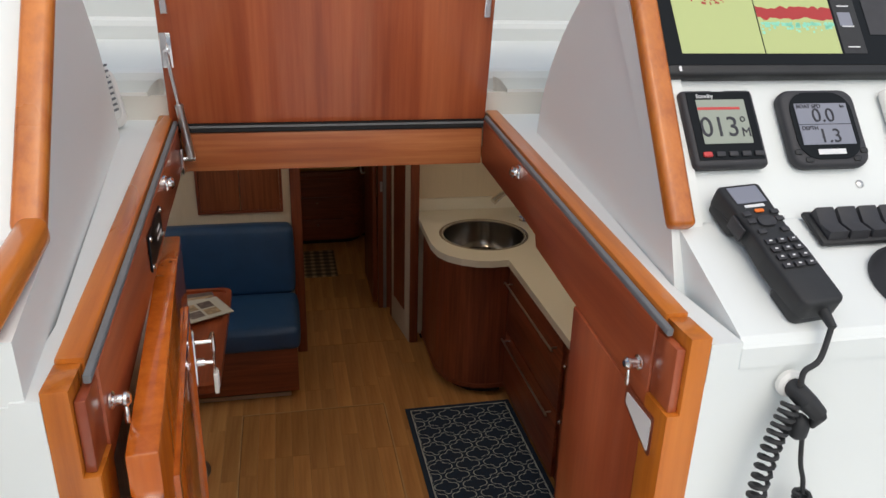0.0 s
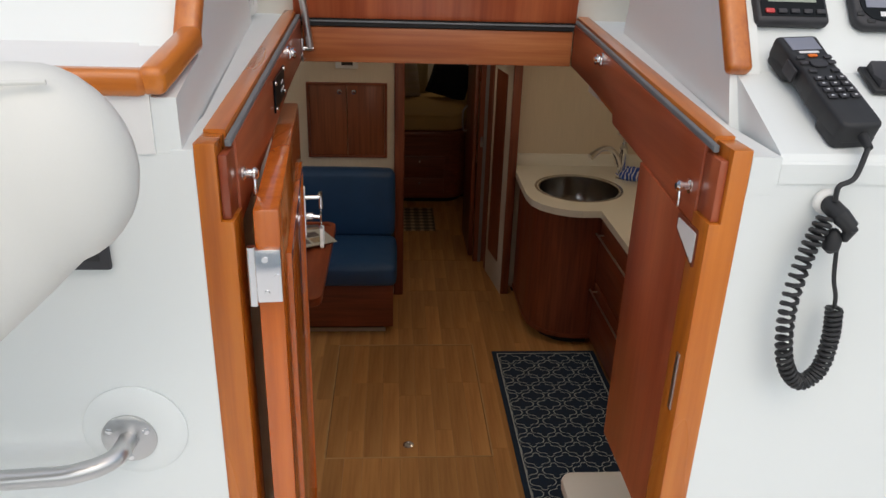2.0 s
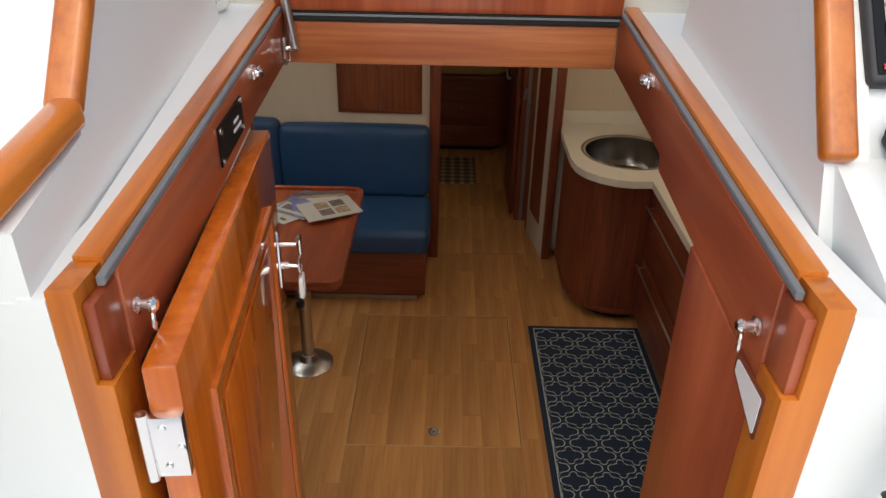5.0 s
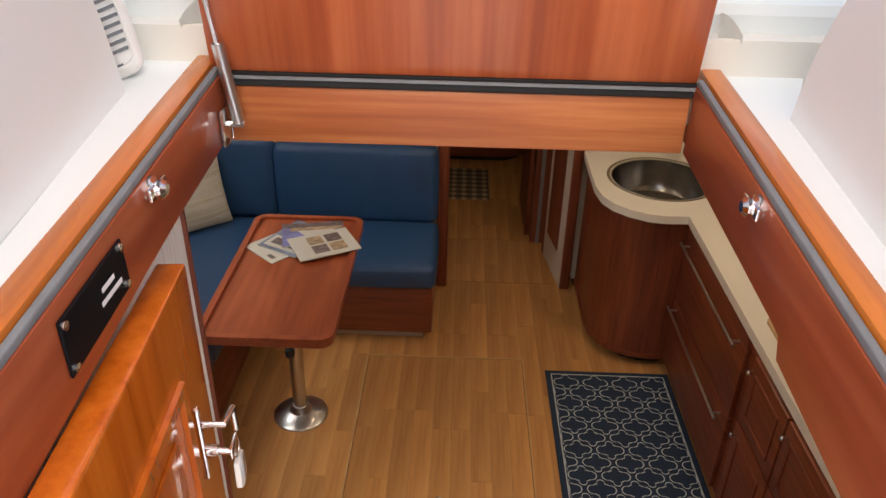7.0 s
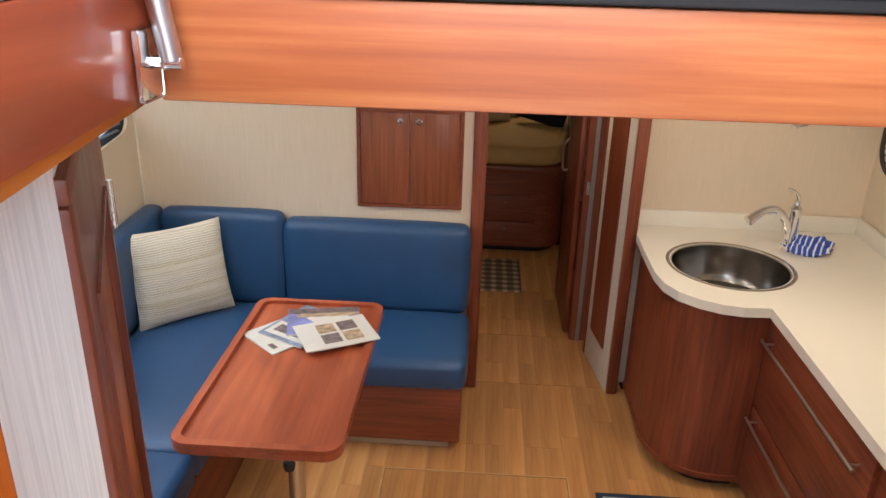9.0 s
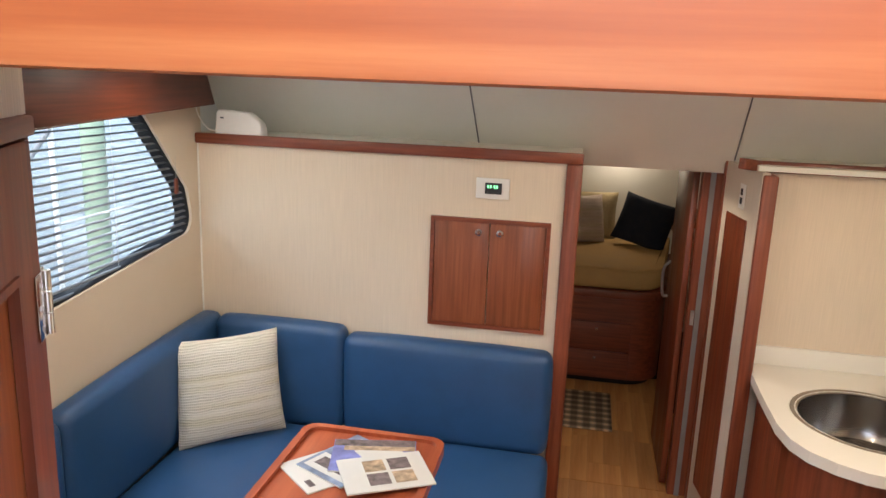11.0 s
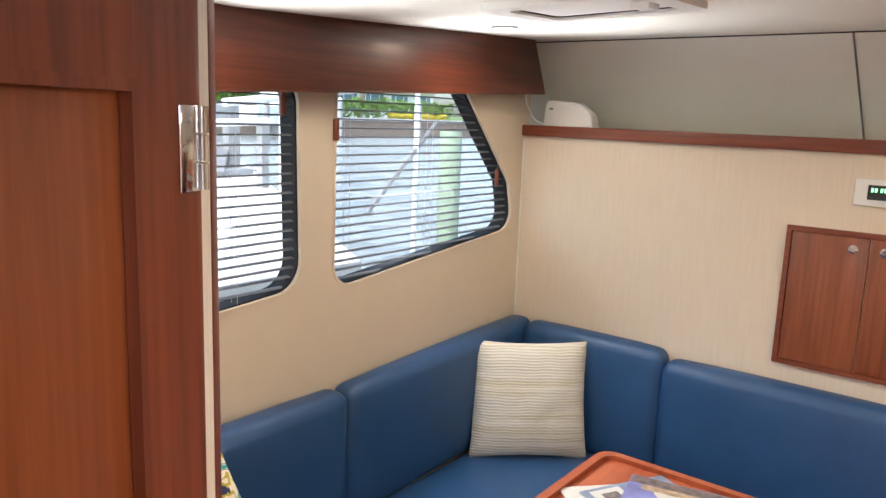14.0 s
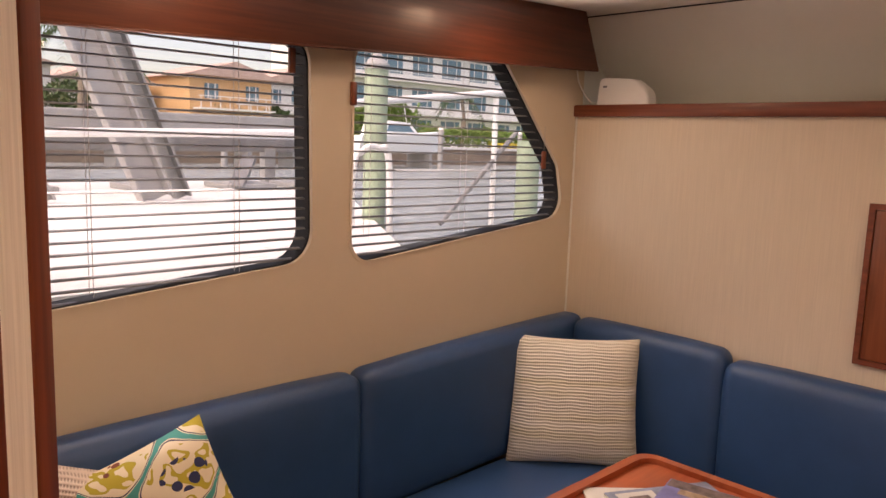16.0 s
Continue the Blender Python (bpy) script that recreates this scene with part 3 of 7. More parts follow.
piece("door_handle", tube(smooth_line([(0.588, 5.44, 0.86), (0.560, 5.45, 0.87), (0.556, 5.46, 1.0), (0.588, 5.46, 1.05)], 5), 0.008, 10), steel, sd, "long steel pull", True)
structure("wall_head_back", box(0.72, 1.95, 5.35, 5.40, 0.0, 1.9), white_plastic, "white wall of the head compartment", "wall")
structure("wall_head_side", box(1.9, 1.95, 4.52, 5.35, 0.0, 1.9), white_plastic, "white side of the head compartment", "wall")
structure("wall_head_door", box(0.72, 0.75, 4.965, 5.36, 0.0, 1.9), white_plastic, "white inner wall of the head", "wall")
structure("ceiling_forward", box(-1.62, 2.0, 4.84, 7.6, 1.85, 1.90), vinyl, "pale stateroom headliner", "ceiling")
structure("wall_bow", box(-1.62, 2.0, 7.5, 7.6, 0.0, 1.9), vinyl, "pale stateroom end wall", "wall")
structure("wall_bow_port", box(-0.95, -0.90, 4.965, 7.5, 0.0, 1.9), vinyl, "pale stateroom side wall", "wall")
structure("wall_bow_starboard", box(1.15, 1.20, 5.40, 7.5, 0.0, 1.9), vinyl, "pale stateroom side wall", "wall")
# closing walls round the steps
structure("wall_hull_starboard", box(1.86, 1.94, 0.78, 4.49, -0.01, 2.1), wallcover, "cream vinyl hull side over the galley", "wall")
structure("wall_under_bulkhead", box(-1.62, 2.0, 0.78, 0.82, -0.01, 0.80), mahogany["z"], "mahogany wall under the cockpit", "wall")

# ---- port hull side with two windows ----
XW = -1.53
W1 = rounded([(2.30, 1.134), (3.195, 1.206), (3.180, 1.80), (2.30, 1.78)], [0.07, 0.09, 0.06, 0.06])
W2 = rounded([(3.318, 1.180), (4.318, 1.282), (4.270, 1.47), (3.945, 1.83), (3.322, 1.81)], [0.07, 0.075, 0.06, 0.02, 0.06])


def wall_with_holes(outer, holes, axis, a, b):
    """A wall whose openings go right through it."""
    bm = bmesh.new()
    def at(u, v, w):
        return {"x": (w, u, v), "y": (u, w, v), "z": (u, v, w)}[axis]
    for w in (a, b):
        edges = []
        for loop in [outer] + holes:
            vs = [bm.verts.new(at(u, v, w)) for u, v in loop]
            edges += [bm.edges.new((vs[i], vs[(i + 1) % len(vs)])) for i in range(len(vs))]
        bmesh.ops.triangle_fill(bm, use_beauty=True, use_dissolve=False, edges=edges)
    for loop in [outer] + holes:
        va, vb = [], []
        for u, v in loop:
            va.append(bm.verts.new(at(u, v, a)))
            vb.append(bm.verts.new(at(u, v, b)))
        for i in range(len(loop)):
            j = (i + 1) % len(loop)
            bm.faces.new((va[i], va[j], vb[j], vb[i]))
    bmesh.ops.remove_doubles(bm, verts=bm.verts[:], dist=1e-5)
    bmesh.ops.recalc_face_normals(bm, faces=bm.faces[:])
    return bm


structure("wall_hull_port", wall_with_holes(rect(0.78, 4.40, -0.01, 2.1), [W1, W2], "x", XW - 0.045, XW), wallcover, "cream vinyl hull side with two slanted windows", "wall")
structure("wall_hull_port_outer", wall_with_holes(rect(0.70, 7.6, -0.6, 2.13), [rounded(W1, 0), rounded(W2, 0)], "x", XW - 0.078, XW - 0.046), gelcoat, "white outer hull side", "wall")
structure("wall_hull_starboard_outer", box(1.95, 2.0, 0.70, 7.6, -0.6, 2.13), gelcoat, "white outer hull side", "wall")

# ---- saloon: settee ----
sb = thing("settee_base_forward", "reddish mahogany settee base with a recessed toe space", "settee base", (-0.4, 3.9, 0))
piece("front", box(-0.86, 0.026, 3.80, 3.825, 0.055, 0.335, 0.004), mahogany["x"], sb, "", True)
piece("end", box(0.001, 0.026, 3.826, YB - 0.001, 0.055, 0.335, 0.003), mahogany["y"], sb, "", True)
piece("toe_board", box(-0.86, -0.03, 3.87, 3.885, 0.0, 0.055), dark_gap, sb)
piece("kick_strip", box(-0.86, -0.02, 3.835, 3.842, 0.004, 0.028), steel, sb, "brushed metal kick strip")
sb2 = thing("settee_base_port", "reddish mahogany settee base along the hull", "settee base", (-1.2, 3.0, 0))
piece("front", box(-0.905, -0.88, 2.26, 3.80, 0.04, 0.335, 0.004), mahogany["y"], sb2, "", True)
piece("toe_board", box(-0.96, -0.945, 2.29, 3.80, 0.0, 0.04), dark_gap, sb2)
piece("bearer", box(-1.52, -0.92, 2.29, 3.79, 0.26, 0.33), mahogany["y"], sb2)


def settee_cushion(name, x0, x1, y0, y1, z0, z1, r, label, puff=0.010):
    ob = part(name, cushion(x0, x1, y0, y1, z0, z1, r, puff), leather, None, "", True)
    return tagged(ob, label, "cushion", "settee cushions")


settee_cushion("seat_cushion", -0.80, 0.040, 3.765, 4.26, 0.336, 0.470, 0.030, "blue leather seat cushion on the forward settee")
settee_cushion("seat_cushion", -1.44, -0.865, 3.12, 4.26, 0.336, 0.470, 0.030, "blue leather seat cushion in the settee corner")
settee_cushion("seat_cushion", -1.44, -0.865, 2.26, 3.115, 0.336, 0.465, 0.030, "blue leather seat cushion on the port settee")
# backs
def back_cushion(x0, x1, y0, y1, z0, z1, label, lean_axis=None):
    ob = settee_cushion("back_cushion", x0, x1, y0, y1, z0, z1, 0.038, label, 0.008)
    return ob


back_cushion(-0.838, 0.030, 4.255, YB - 0.002, 0.45, 0.890, "long blue leather backrest on the bulkhead")
back_cushion(-1.425, -0.842, 4.262, YB - 0.002, 0.45, 0.915, "blue leather backrest beside the settee corner")
b = cushion(XW + 0.002, -1.425, 3.305, 4.355, 0.45, 0.884, 0.036, 0.008)
shear(b, "y", "z", 0.034, 3.305)
tagged(part("back_cushion", b, leather, None, "", True), "blue leather backrest along the hull side", "cushion", "settee cushions")
b = cushion(XW + 0.002, -1.425, 2.26, 3.30, 0.45, 0.876, 0.036, 0.008)
shear(b, "y", "z", 0.008, 2.29)
tagged(part("back_cushion", b, leather, None, "", True), "blue leather backrest near the partition", "cushion", "settee cushions")

# ---- table ----
tab = thing("saloon_table", "mahogany pedestal table with a raised rim", "table", (-0.545, 3.22, 0))
outl = rounded(rect(-0.795, -0.292, 2.775, 3.735), 0.055, 8)
inl = rounded(rect(-0.770, -0.317, 2.800, 3.710), 0.040, 8)
top = prism(outl, "z", 0.715, 0.742, 0.006, 3)
ring(outl, inl, "z", 0.742, 0.756, top)
piece("tabletop", top, cherry["y"], tab, "", False)
piece("column", lathe([(0.030, 0.02), (0.030, 0.40), (0.036, 0.40), (0.036, 0.44), (0.026, 0.44), (0.026, 0.70), (0.06, 0.70), (0.06, 0.714)], (-0.545, 3.22, 0), 24), steel, tab, "polished steel pedestal column", True)
piece("foot", lathe([(0.122, 0.0), (0.122, 0.006), (0.112, 0.014), (0.05, 0.03), (0.036, 0.06)], (-0.545, 3.22, 0), 32), steel, tab, "round brushed steel foot", True)
b = tube([(-0.545, 3.19, 0.42), (-0.545, 3.15, 0.42)], 0.008, 10)
lathe([(0.004, -0.024), (0.018, -0.018), (0.022, 0), (0.018, 0.018), (0.004, 0.024)], (-0.545, 3.135, 0.415), 16, b)
piece("knob", b, black_plastic, tab, "black height clamp knob", True)

# ---- bulkhead locker and thermostat ----
lk = thing("bulkhead_locker", "flush mahogany locker with two doors in the bulkhead", "cabinet", (-0.26, YB, 0.95))
o, i = rect(-0.500, -0.014, 0.950, 1.412), rect(-0.484, -0.030, 0.966, 1.396)
piece("frame", ring(o, i, "y", YB - 0.016, YB), mahogany["x"], lk, "", True)
for x0, x1, kx in ((-0.483, -0.259, -0.300), (-0.256, -0.031, -0.214)):
    d = piece("door", box(x0, x1, YB - 0.012, YB - 0.001, 0.967, 1.395, 0.003), sapele, lk, "", True)
    k = lathe([(0.004, 0), (0.004, 0.012), (0.013, 0.014), (0.014, 0.02), (0.008, 0.025)], (0, 0, 0), 16, None, pose(kx, YB - 0.012, 1.360, 90))
    piece("knob", k, chrome, d, "round chrome knob", True)
th = thing("thermostat", "cream wall thermostat with a dark display", "thermostat", (-0.255, YB, 1.535))
piece("plate", box(-0.322, -0.188, YB - 0.012, YB, 1.495, 1.578, 0.004), white_plastic, th, "", True)
piece("display", box(-0.285, -0.218, YB - 0.016, YB - 0.012, 1.515, 1.560, 0.002), black_plastic, th, "black display window")

# ---- valance ----
va = thing("window_valance", "dark mahogany pelmet box above the hull windows", "valance", (-1.48, 3.4, 1.9))
b = prism([(2.26, 1.735), (4.366, 1.820), (4.27, ceiling_z(4.27) - 0.001), (2.26, ceiling_z(2.26) - 0.001)], "x", -1.462, -1.443, 0.002)
piece("front_board", b, valance_wood, va, "", True)
piece("bottom_lip", bar((-1.4525, 2.262, 1.733), (-1.4525, 4.364, 1.8175), 0.021, 0.006, 0.002), valance_wood, va, "", True)
piece("end_board", prism([(4.356, 1.822), (4.366, 1.820), (4.272, ceiling_z(4.27) - 0.002), (4.262, ceiling_z(4.26) - 0.002)], "x", -1.529, -1.4625), valance_wood, va)

# ---- galley ----
def inset(points, c, k):
    return [(c[0] + (x - c[0]) * k, c[1] + (y - c[1]) * k) for x, y in points]
COUNTER = 0.877
outline = [(0.807, 4.484), (0.797, 4.15), (0.795, 3.90), (0.812, 3.79), (0.850, 3.715), (0.915, 3.655), (0.990, 3.615), (1.065, 3.600), (1.165, 3.604),
           (1.165, 2.05), (1.858, 2.05), (1.858, 4.484)]
SINK = (1.13, 4.01)
SINK_R = 0.243
hole = [(SINK[0] + SINK_R * math.cos(2 * math.pi * k / 40), SINK[1] + SINK_R * math.sin(2 * math.pi * k / 40)) for k in range(40)]
wt = thing("galley_worktop", "off-white solid worktop with a curved end", "worktop", (1.4, 3.4, 0.84))
piece("slab", wall_with_holes(outline, [hole], "z", 0.838, COUNTER), quartz, wt)
piece("upstand", box(0.812, 1.858, 4.462, 4.484, COUNTER, 0.955, 0.004), quartz, wt, "", True)
piece("side_upstand", box(1.838, 1.858, 2.05, 4.460, COUNTER, 0.955, 0.004), quartz, wt, "", True)
sk = thing("galley_sink", "round brushed stainless sink let into the worktop", "sink", (*SINK, 0.68))
piece("bowl", lathe([(0.03, 0.70), (0.16, 0.702), (0.205, 0.715), (0.222, 0.745), (0.228, 0.80), (0.236, 0.872), (0.252, 0.880), (0.262, 0.8785), (0.262, 0.8772), (0.244, 0.870), (0.240, 0.80), (0.232, 0.745), (0.21, 0.70), (0.03, 0.695)], (*SINK, 0), 48), sink_steel, sk, "", True)
piece("drain", lathe([(0.035, 0.703), (0.035, 0.708), (0.02, 0.706), (0.01, 0.706)], (*SINK, 0), 20), chrome, sk, "", True)
# curved end cabinet
cab = [(0.835, 4.345), (0.835, 3.92), (0.850, 3.83), (0.885, 3.755), (0.945, 3.695), (1.02, 3.658), (1.10, 3.645), (1.84, 3.645), (1.84, 4.345)]
ce = thing("galley_end_cabinet", "curved mahogany galley cabinet end with a toe recess", "cabinet", (1.0, 3.9, 0))
b = ring(cab, inset(cab, (1.33, 4.05), 0.95), "z", 0.06, 0.836)
piece("body", b, mahogany["z"], ce, "", True)
piece("toe_board", prism([(0.885, 4.34), (0.885, 3.93), (0.93, 3.80), (1.00, 3.73), (1.08, 3.70), (1.185, 3.70), (1.185, 4.34)], "z", 0.0, 0.06), dark_gap, ce)
piece("plinth_trim", ring(inset(cab, (1.33, 4.2), 1.012), inset(cab, (1.33, 4.05), 0.95), "z", 0.06, 0.085), mahogany["x"], ce, "", True)
piece("head_trim", ring(inset(cab, (1.33, 4.2), 1.006), inset(cab, (1.33, 4.05), 0.95), "z", 0.822, 0.8365), mahogany["x"], ce, "", True)
# drawers and cupboards along the side
XG = 1.195


def front_board(name, y0, y1, z0, z1, parent, label=""):
    return piece(name, box(XG - 0.012, XG + 0.008, y0, y1, z0, z1, 0.003), mahogany["y"], parent, label, True)


def bar_handle(y0, y1, z, parent):
    b = tube([(XG - 0.045, y0, z), (XG - 0.045, y1, z)], 0.006, 12)
    for y in (y0 + 0.03, y1 - 0.03):
        tube([(XG - 0.012, y, z), (XG - 0.045, y, z)], 0.005, 10, b)
    return piece("handle", b, steel, parent, "long brushed steel bar handle", True)


dr = thing("drawer_unit", "mahogany galley drawer unit with long steel handles", "drawer unit", (1.4, 3.2, 0))
piece("carcass", box(XG + 0.009, 1.85, 2.68, 3.644, 0.06, 0.836), mahogany["y"], dr)
piece("toe_board", box(XG + 0.06, 1.85, 2.795, 3.644, 0.0, 0.06), dark_gap, dr)
for z0, z1, hz in ((0.44, 0.822, 0.745), (0.075, 0.432, 0.40)):
    d = front_board("drawer_front", 2.80, 3.635, z0, z1, dr)
    bar_handle(2.84, 3.60, hz, d)
cu = thing("galley_cupboard", "mahogany galley cupboard with panelled doors", "cupboard", (1.4, 2.5, 0))
piece("carcass", box(XG - 0.020, 1.85, 2.05, 2.675, 0.0, 0.836), mahogany["y"], cu)
XG -= 0.029
for y0, y1 in ((2.06, 2.36), (2.37, 2.67)):
    for z0, z1 in ((0.08, 0.55), (0.56, 0.83)):
        d = front_board("door", y0, y1, z0, z1, cu)
        o, i = rect(y0 + 0.045, y1 - 0.045, z0 + 0.045, z1 - 0.045), rect(y0 + 0.055, y1 - 0.055, z0 + 0.055, z1 - 0.055)
        piece("moulding", ring(o, i, "x", XG - 0.017, XG - 0.012), mahogany["y"], d)
        k = lathe([(0.003, 0), (0.003, 0.012), (0.010, 0.014), (0.011, 0.02), (0.006, 0.024)], (0, 0, 0), 14, None, pose(XG - 0.012, y1 - 0.025, z1 - 0.05, 0, -90))
        piece("knob", k, chrome, d, "small brass knob", True)
XG += 0.029

# ---- aft partition and open door ----
structure("wall_partition", box(-1.53, -0.605, 2.175, 2.250, 0.0, 1.955), pale_laminate, "pale laminate partition at the settee end", "wall")
structure("trim_partition_end", prism([(-0.549, 2.194), (-0.581, 2.231), (-0.604, 2.231), (-0.604, 2.176), (-0.562, 2.176)], "z", 0.0, 1.955), pale_laminate, "pale laminate partition end", "trim")
structure("trim_partition", prism(rounded([(-0.580, 2.2315), (-0.606, 2.2575), (-0.625, 2.2575), (-0.625, 2.2515), (-0.6045, 2.2515), (-0.6045, 2.2315)], [0.003, 0.004, 0, 0, 0, 0], 3), "z", 0.0, 1.955), mahogany["z"], "mahogany edge on the partition", "trim", True)
# wardrobe closed by a hinged door, its front slanting from the steps to the partition
DOOR = Matrix.Translation((-0.548, 2.186, 0.0)) @ Matrix.Rotation(radians(-64.7), 4, "Z")
DL = 0.585                       # width of the leaf
dw = thing("wardrobe", "built-in wardrobe with a closed mahogany frame-and-panel door", "wardrobe")
dw.matrix_basis = DOOR
leaf_ = part("door", box(0.004, DL, -0.030, 0.0, 0.02, 1.878, 0.004), locker_wood, dw, "", True)
o, i = rect(0.0045, DL - 0.0005, 0.021, 1.8775), rect(0.096, DL - 0.092, 0.14, 1.738)
part("frame", ring(o, i, "y", 0.0005, 0.009), mahogany["z"], leaf_, "darker mahogany stiles and rails")
o, i = rect(0.096, DL - 0.092, 0.14, 1.738), rect(0.106, DL - 0.102, 0.150, 1.728)
part("moulding", ring(o, i, "y", 0.0005, 0.013), mahogany["z"], leaf_)
for z0 in (1.637, 0.92, 0.2):
    b = box(0.000, 0.034, 0.0095, 0.0115, z0, z0 + 0.082, 0.001)
    box(-0.022, -0.002, 0.004, 0.007, z0, z0 + 0.082, 0.001, 2, b)
    for k in range(3):
        tube([(-0.003, 0.013, z0 + 0.0275 * k + 0.001), (-0.003, 0.013, z0 + 0.0275 * k + 0.0265)], 0.0055, 12, b)
    part("hinge", b, chrome, leaf_, "polished steel butt hinge", True)
    for k in range(3):
        part("screw", lathe([(0.0035, 0), (0.0035, 0.001), (0.001, 0.0016)], (0, 0, 0), 10, None, pose(0.020 + 0.006 * (k % 2), 0.0115, z0 + 0.014 + 0.027 * k, -90)), steel, leaf_, "", True)
part("head_rail", box(-0.012, DL + 0.055, -0.030, 0.013, 1.881, 1.905, 0.004), mahogany["x"], dw, "", True)
part("hinge_post", box(-0.014, 0.002, -0.030, 0.004, 0.0, 1.880, 0.002), mahogany["z"], dw, "", True)
part("lock_post", box(DL + 0.003, DL + 0.055, -0.030, 0.012, 0.0, 1.880, 0.005), mahogany["z"], dw, "", True)
ob = structure("wall_wardrobe_head", box(-0.012, DL + 0.05, -0.028, 0.004, 1.906, 1.972), pale_laminate, "pale laminate above the wardrobe door", "wall")
ob.matrix_basis = DOOR
end = DOOR @ Vector((DL + 0.056, 0.0, 0.0))
structure("wall_stair_port", box(end.x - 0.030, end.x + 0.004, 0.82, end.y, 0.0, 1.954), pale_laminate, "pale streaked laminate wall beside the steps", "wall")

# ---- companionway door, swung in and open ----
CD = Matrix.Translation((-0.138, 0.722, 0.0)) @ Matrix.Rotation(radians(90 + 4.5), 4, "Z")
cd = thing("companionway_door", "open glossy varnished panelled companionway door", "door")
cd.matrix_basis = CD
DW, DT = 0.645, 1.925
part("leaf", box(0, DW, -0.017, 0.017, 0.90, DT, 0.004), door_teak, cd, "", True)
o, i = rect(0.09, DW - 0.09, 1.0, DT - 0.10), rect(0.105, DW - 0.105, 1.015, DT - 0.115)
part("moulding", ring(o, i, "y", -0.024, -0.0172), door_teak, cd)
part("raised_panel", box(0.135, DW - 0.135, -0.021, -0.0172, 1.045, DT - 0.145, 0.003), door_teak, cd, "", True)

# step top at the foot of the companionway
sp = thing("side_cabinet", "low cabinet with a cream rounded top beside the steps", "cabinet", (0.8, 1.2, 0))
piece("top", prism(rounded(rect(0.482, 1.1, 0.95, 1.436), [0, 0, 0.02, 0.035]), "z", 0.872, 0.905, 0.004), quartz, sp, "", True)
piece("body", box(0.50, 1.1, 0.95, 1.42, 0.0, 0.871), mahogany["z"], sp)
structure("wall_step_panel", prism([(YA + 0.056, 1.355), (1.012, 1.355), (1.012, 1.9095), (YA + 0.056, 1.8895)], "x", 0.4415, 0.470, 0.003), cherry["z"], "varnished mahogany panel beside the steps", "wall", True)

# ---- stateroom ----
bd = thing("berth", "mahogany island berth with two drawers", "bed", (0.1, 6.6, 0))
outl = rounded([(-0.80, 6.20), (0.66, 6.20), (0.82, 7.45), (-0.80, 7.45)], [0.0, 0.20, 0, 0], 8)
piece("base", prism(outl, "z", 0.05, 0.60), mahogany["x"], bd, "", True)
piece("toe_board", prism(inset(outl, (0, 7.0), 0.94), "z", 0.0, 0.05), dark_gap, bd)
piece("rail", prism(inset(outl, (0, 7.0), 1.01), "z", 0.60, 0.655, 0.01), mahogany["x"], bd, "", True)
for z0 in (0.055, 0.255):
    d = piece("drawer", box(-0.12, 0.475, 6.180, 6.199, z0, z0 + 0.185, 0.004), mahogany["x"], bd, "", True)
    piece("knob", lathe([(0.004, 0), (0.012, 0.01), (0.006, 0.02)], (0, 0, 0), 12, None, pose(0.255, 6.18, z0 + 0.140, 90)), chrome, d, "", True)

# ---- cockpit details ----
def glow(name, colour, strength):
    m = material(name, colour, 0.3)
    b = m.node_tree.nodes["Principled BSDF"]
    b.inputs["Emission Color"].default_value = (*colour, 1)
    b.inputs["Emission Strength"].default_value = strength
    return m


def lettering(name, text, size, mat, parent, m, align="CENTER", thick=0.0004):
    cu_ = bpy.data.curves.new(name, "FONT")
    cu_.body, cu_.size, cu_.extrude, cu_.align_x, cu_.align_y = text, size, thick, align, "CENTER"
    tmp = bpy.data.objects.new(name, cu_)
    me = bpy.data.meshes.new_from_object(tmp)
    bpy.data.objects.remove(tmp)
    bpy.data.curves.remove(cu_)
    me.materials.append(mat)
    ob = new(name, me)
    ob.parent = parent
    ob.matrix_basis = m
    return ob


screen_lcd = glow("lcd_grey", (0.22, 0.23, 0.28), 0.05)
screen_paper = glow("lcd_pale", (0.28, 0.31, 0.26), 0.08)
chart_yellow = glow("chart_yellow_green", (0.42, 0.48, 0.20), 0.16)
chart_red = glow("chart_red", (0.36, 0.02, 0.02), 0.15)
chart_teal = glow("chart_teal", (0.25, 0.60, 0.45), 0.2)
screen_dark = material("dark_glass", (0.004, 0.006, 0.008), 0.3, 0, 0.0, 0.15)
ink = material("dark_lcd_ink", (0.02, 0.02, 0.03), 0.5)
pale_ink = material("pale_print", (0.75, 0.75, 0.76), 0.5)
orange_key = material("orange_key", (0.8, 0.18, 0.02), 0.5)
red_key = material("red_key", (0.55, 0.05, 0.05), 0.45)
grey_bezel = mottled("dark_grey_bezel", (0.035, 0.035, 0.04), 0.1, 40, 0.6, 0.0, 0.15, 800)

# frame of the helm panel: u to starboard, v up the slope, w out of the panel
HELM = Matrix(((1, 0, 0, 0), (0, 0.63, -0.776, 0.885), (0, 0.776, 0.63, 2.075), (0, 0, 0, 1)))


def on_helm(u, v, w=0.0):
    return HELM @ Matrix.Translation((u, v, w))


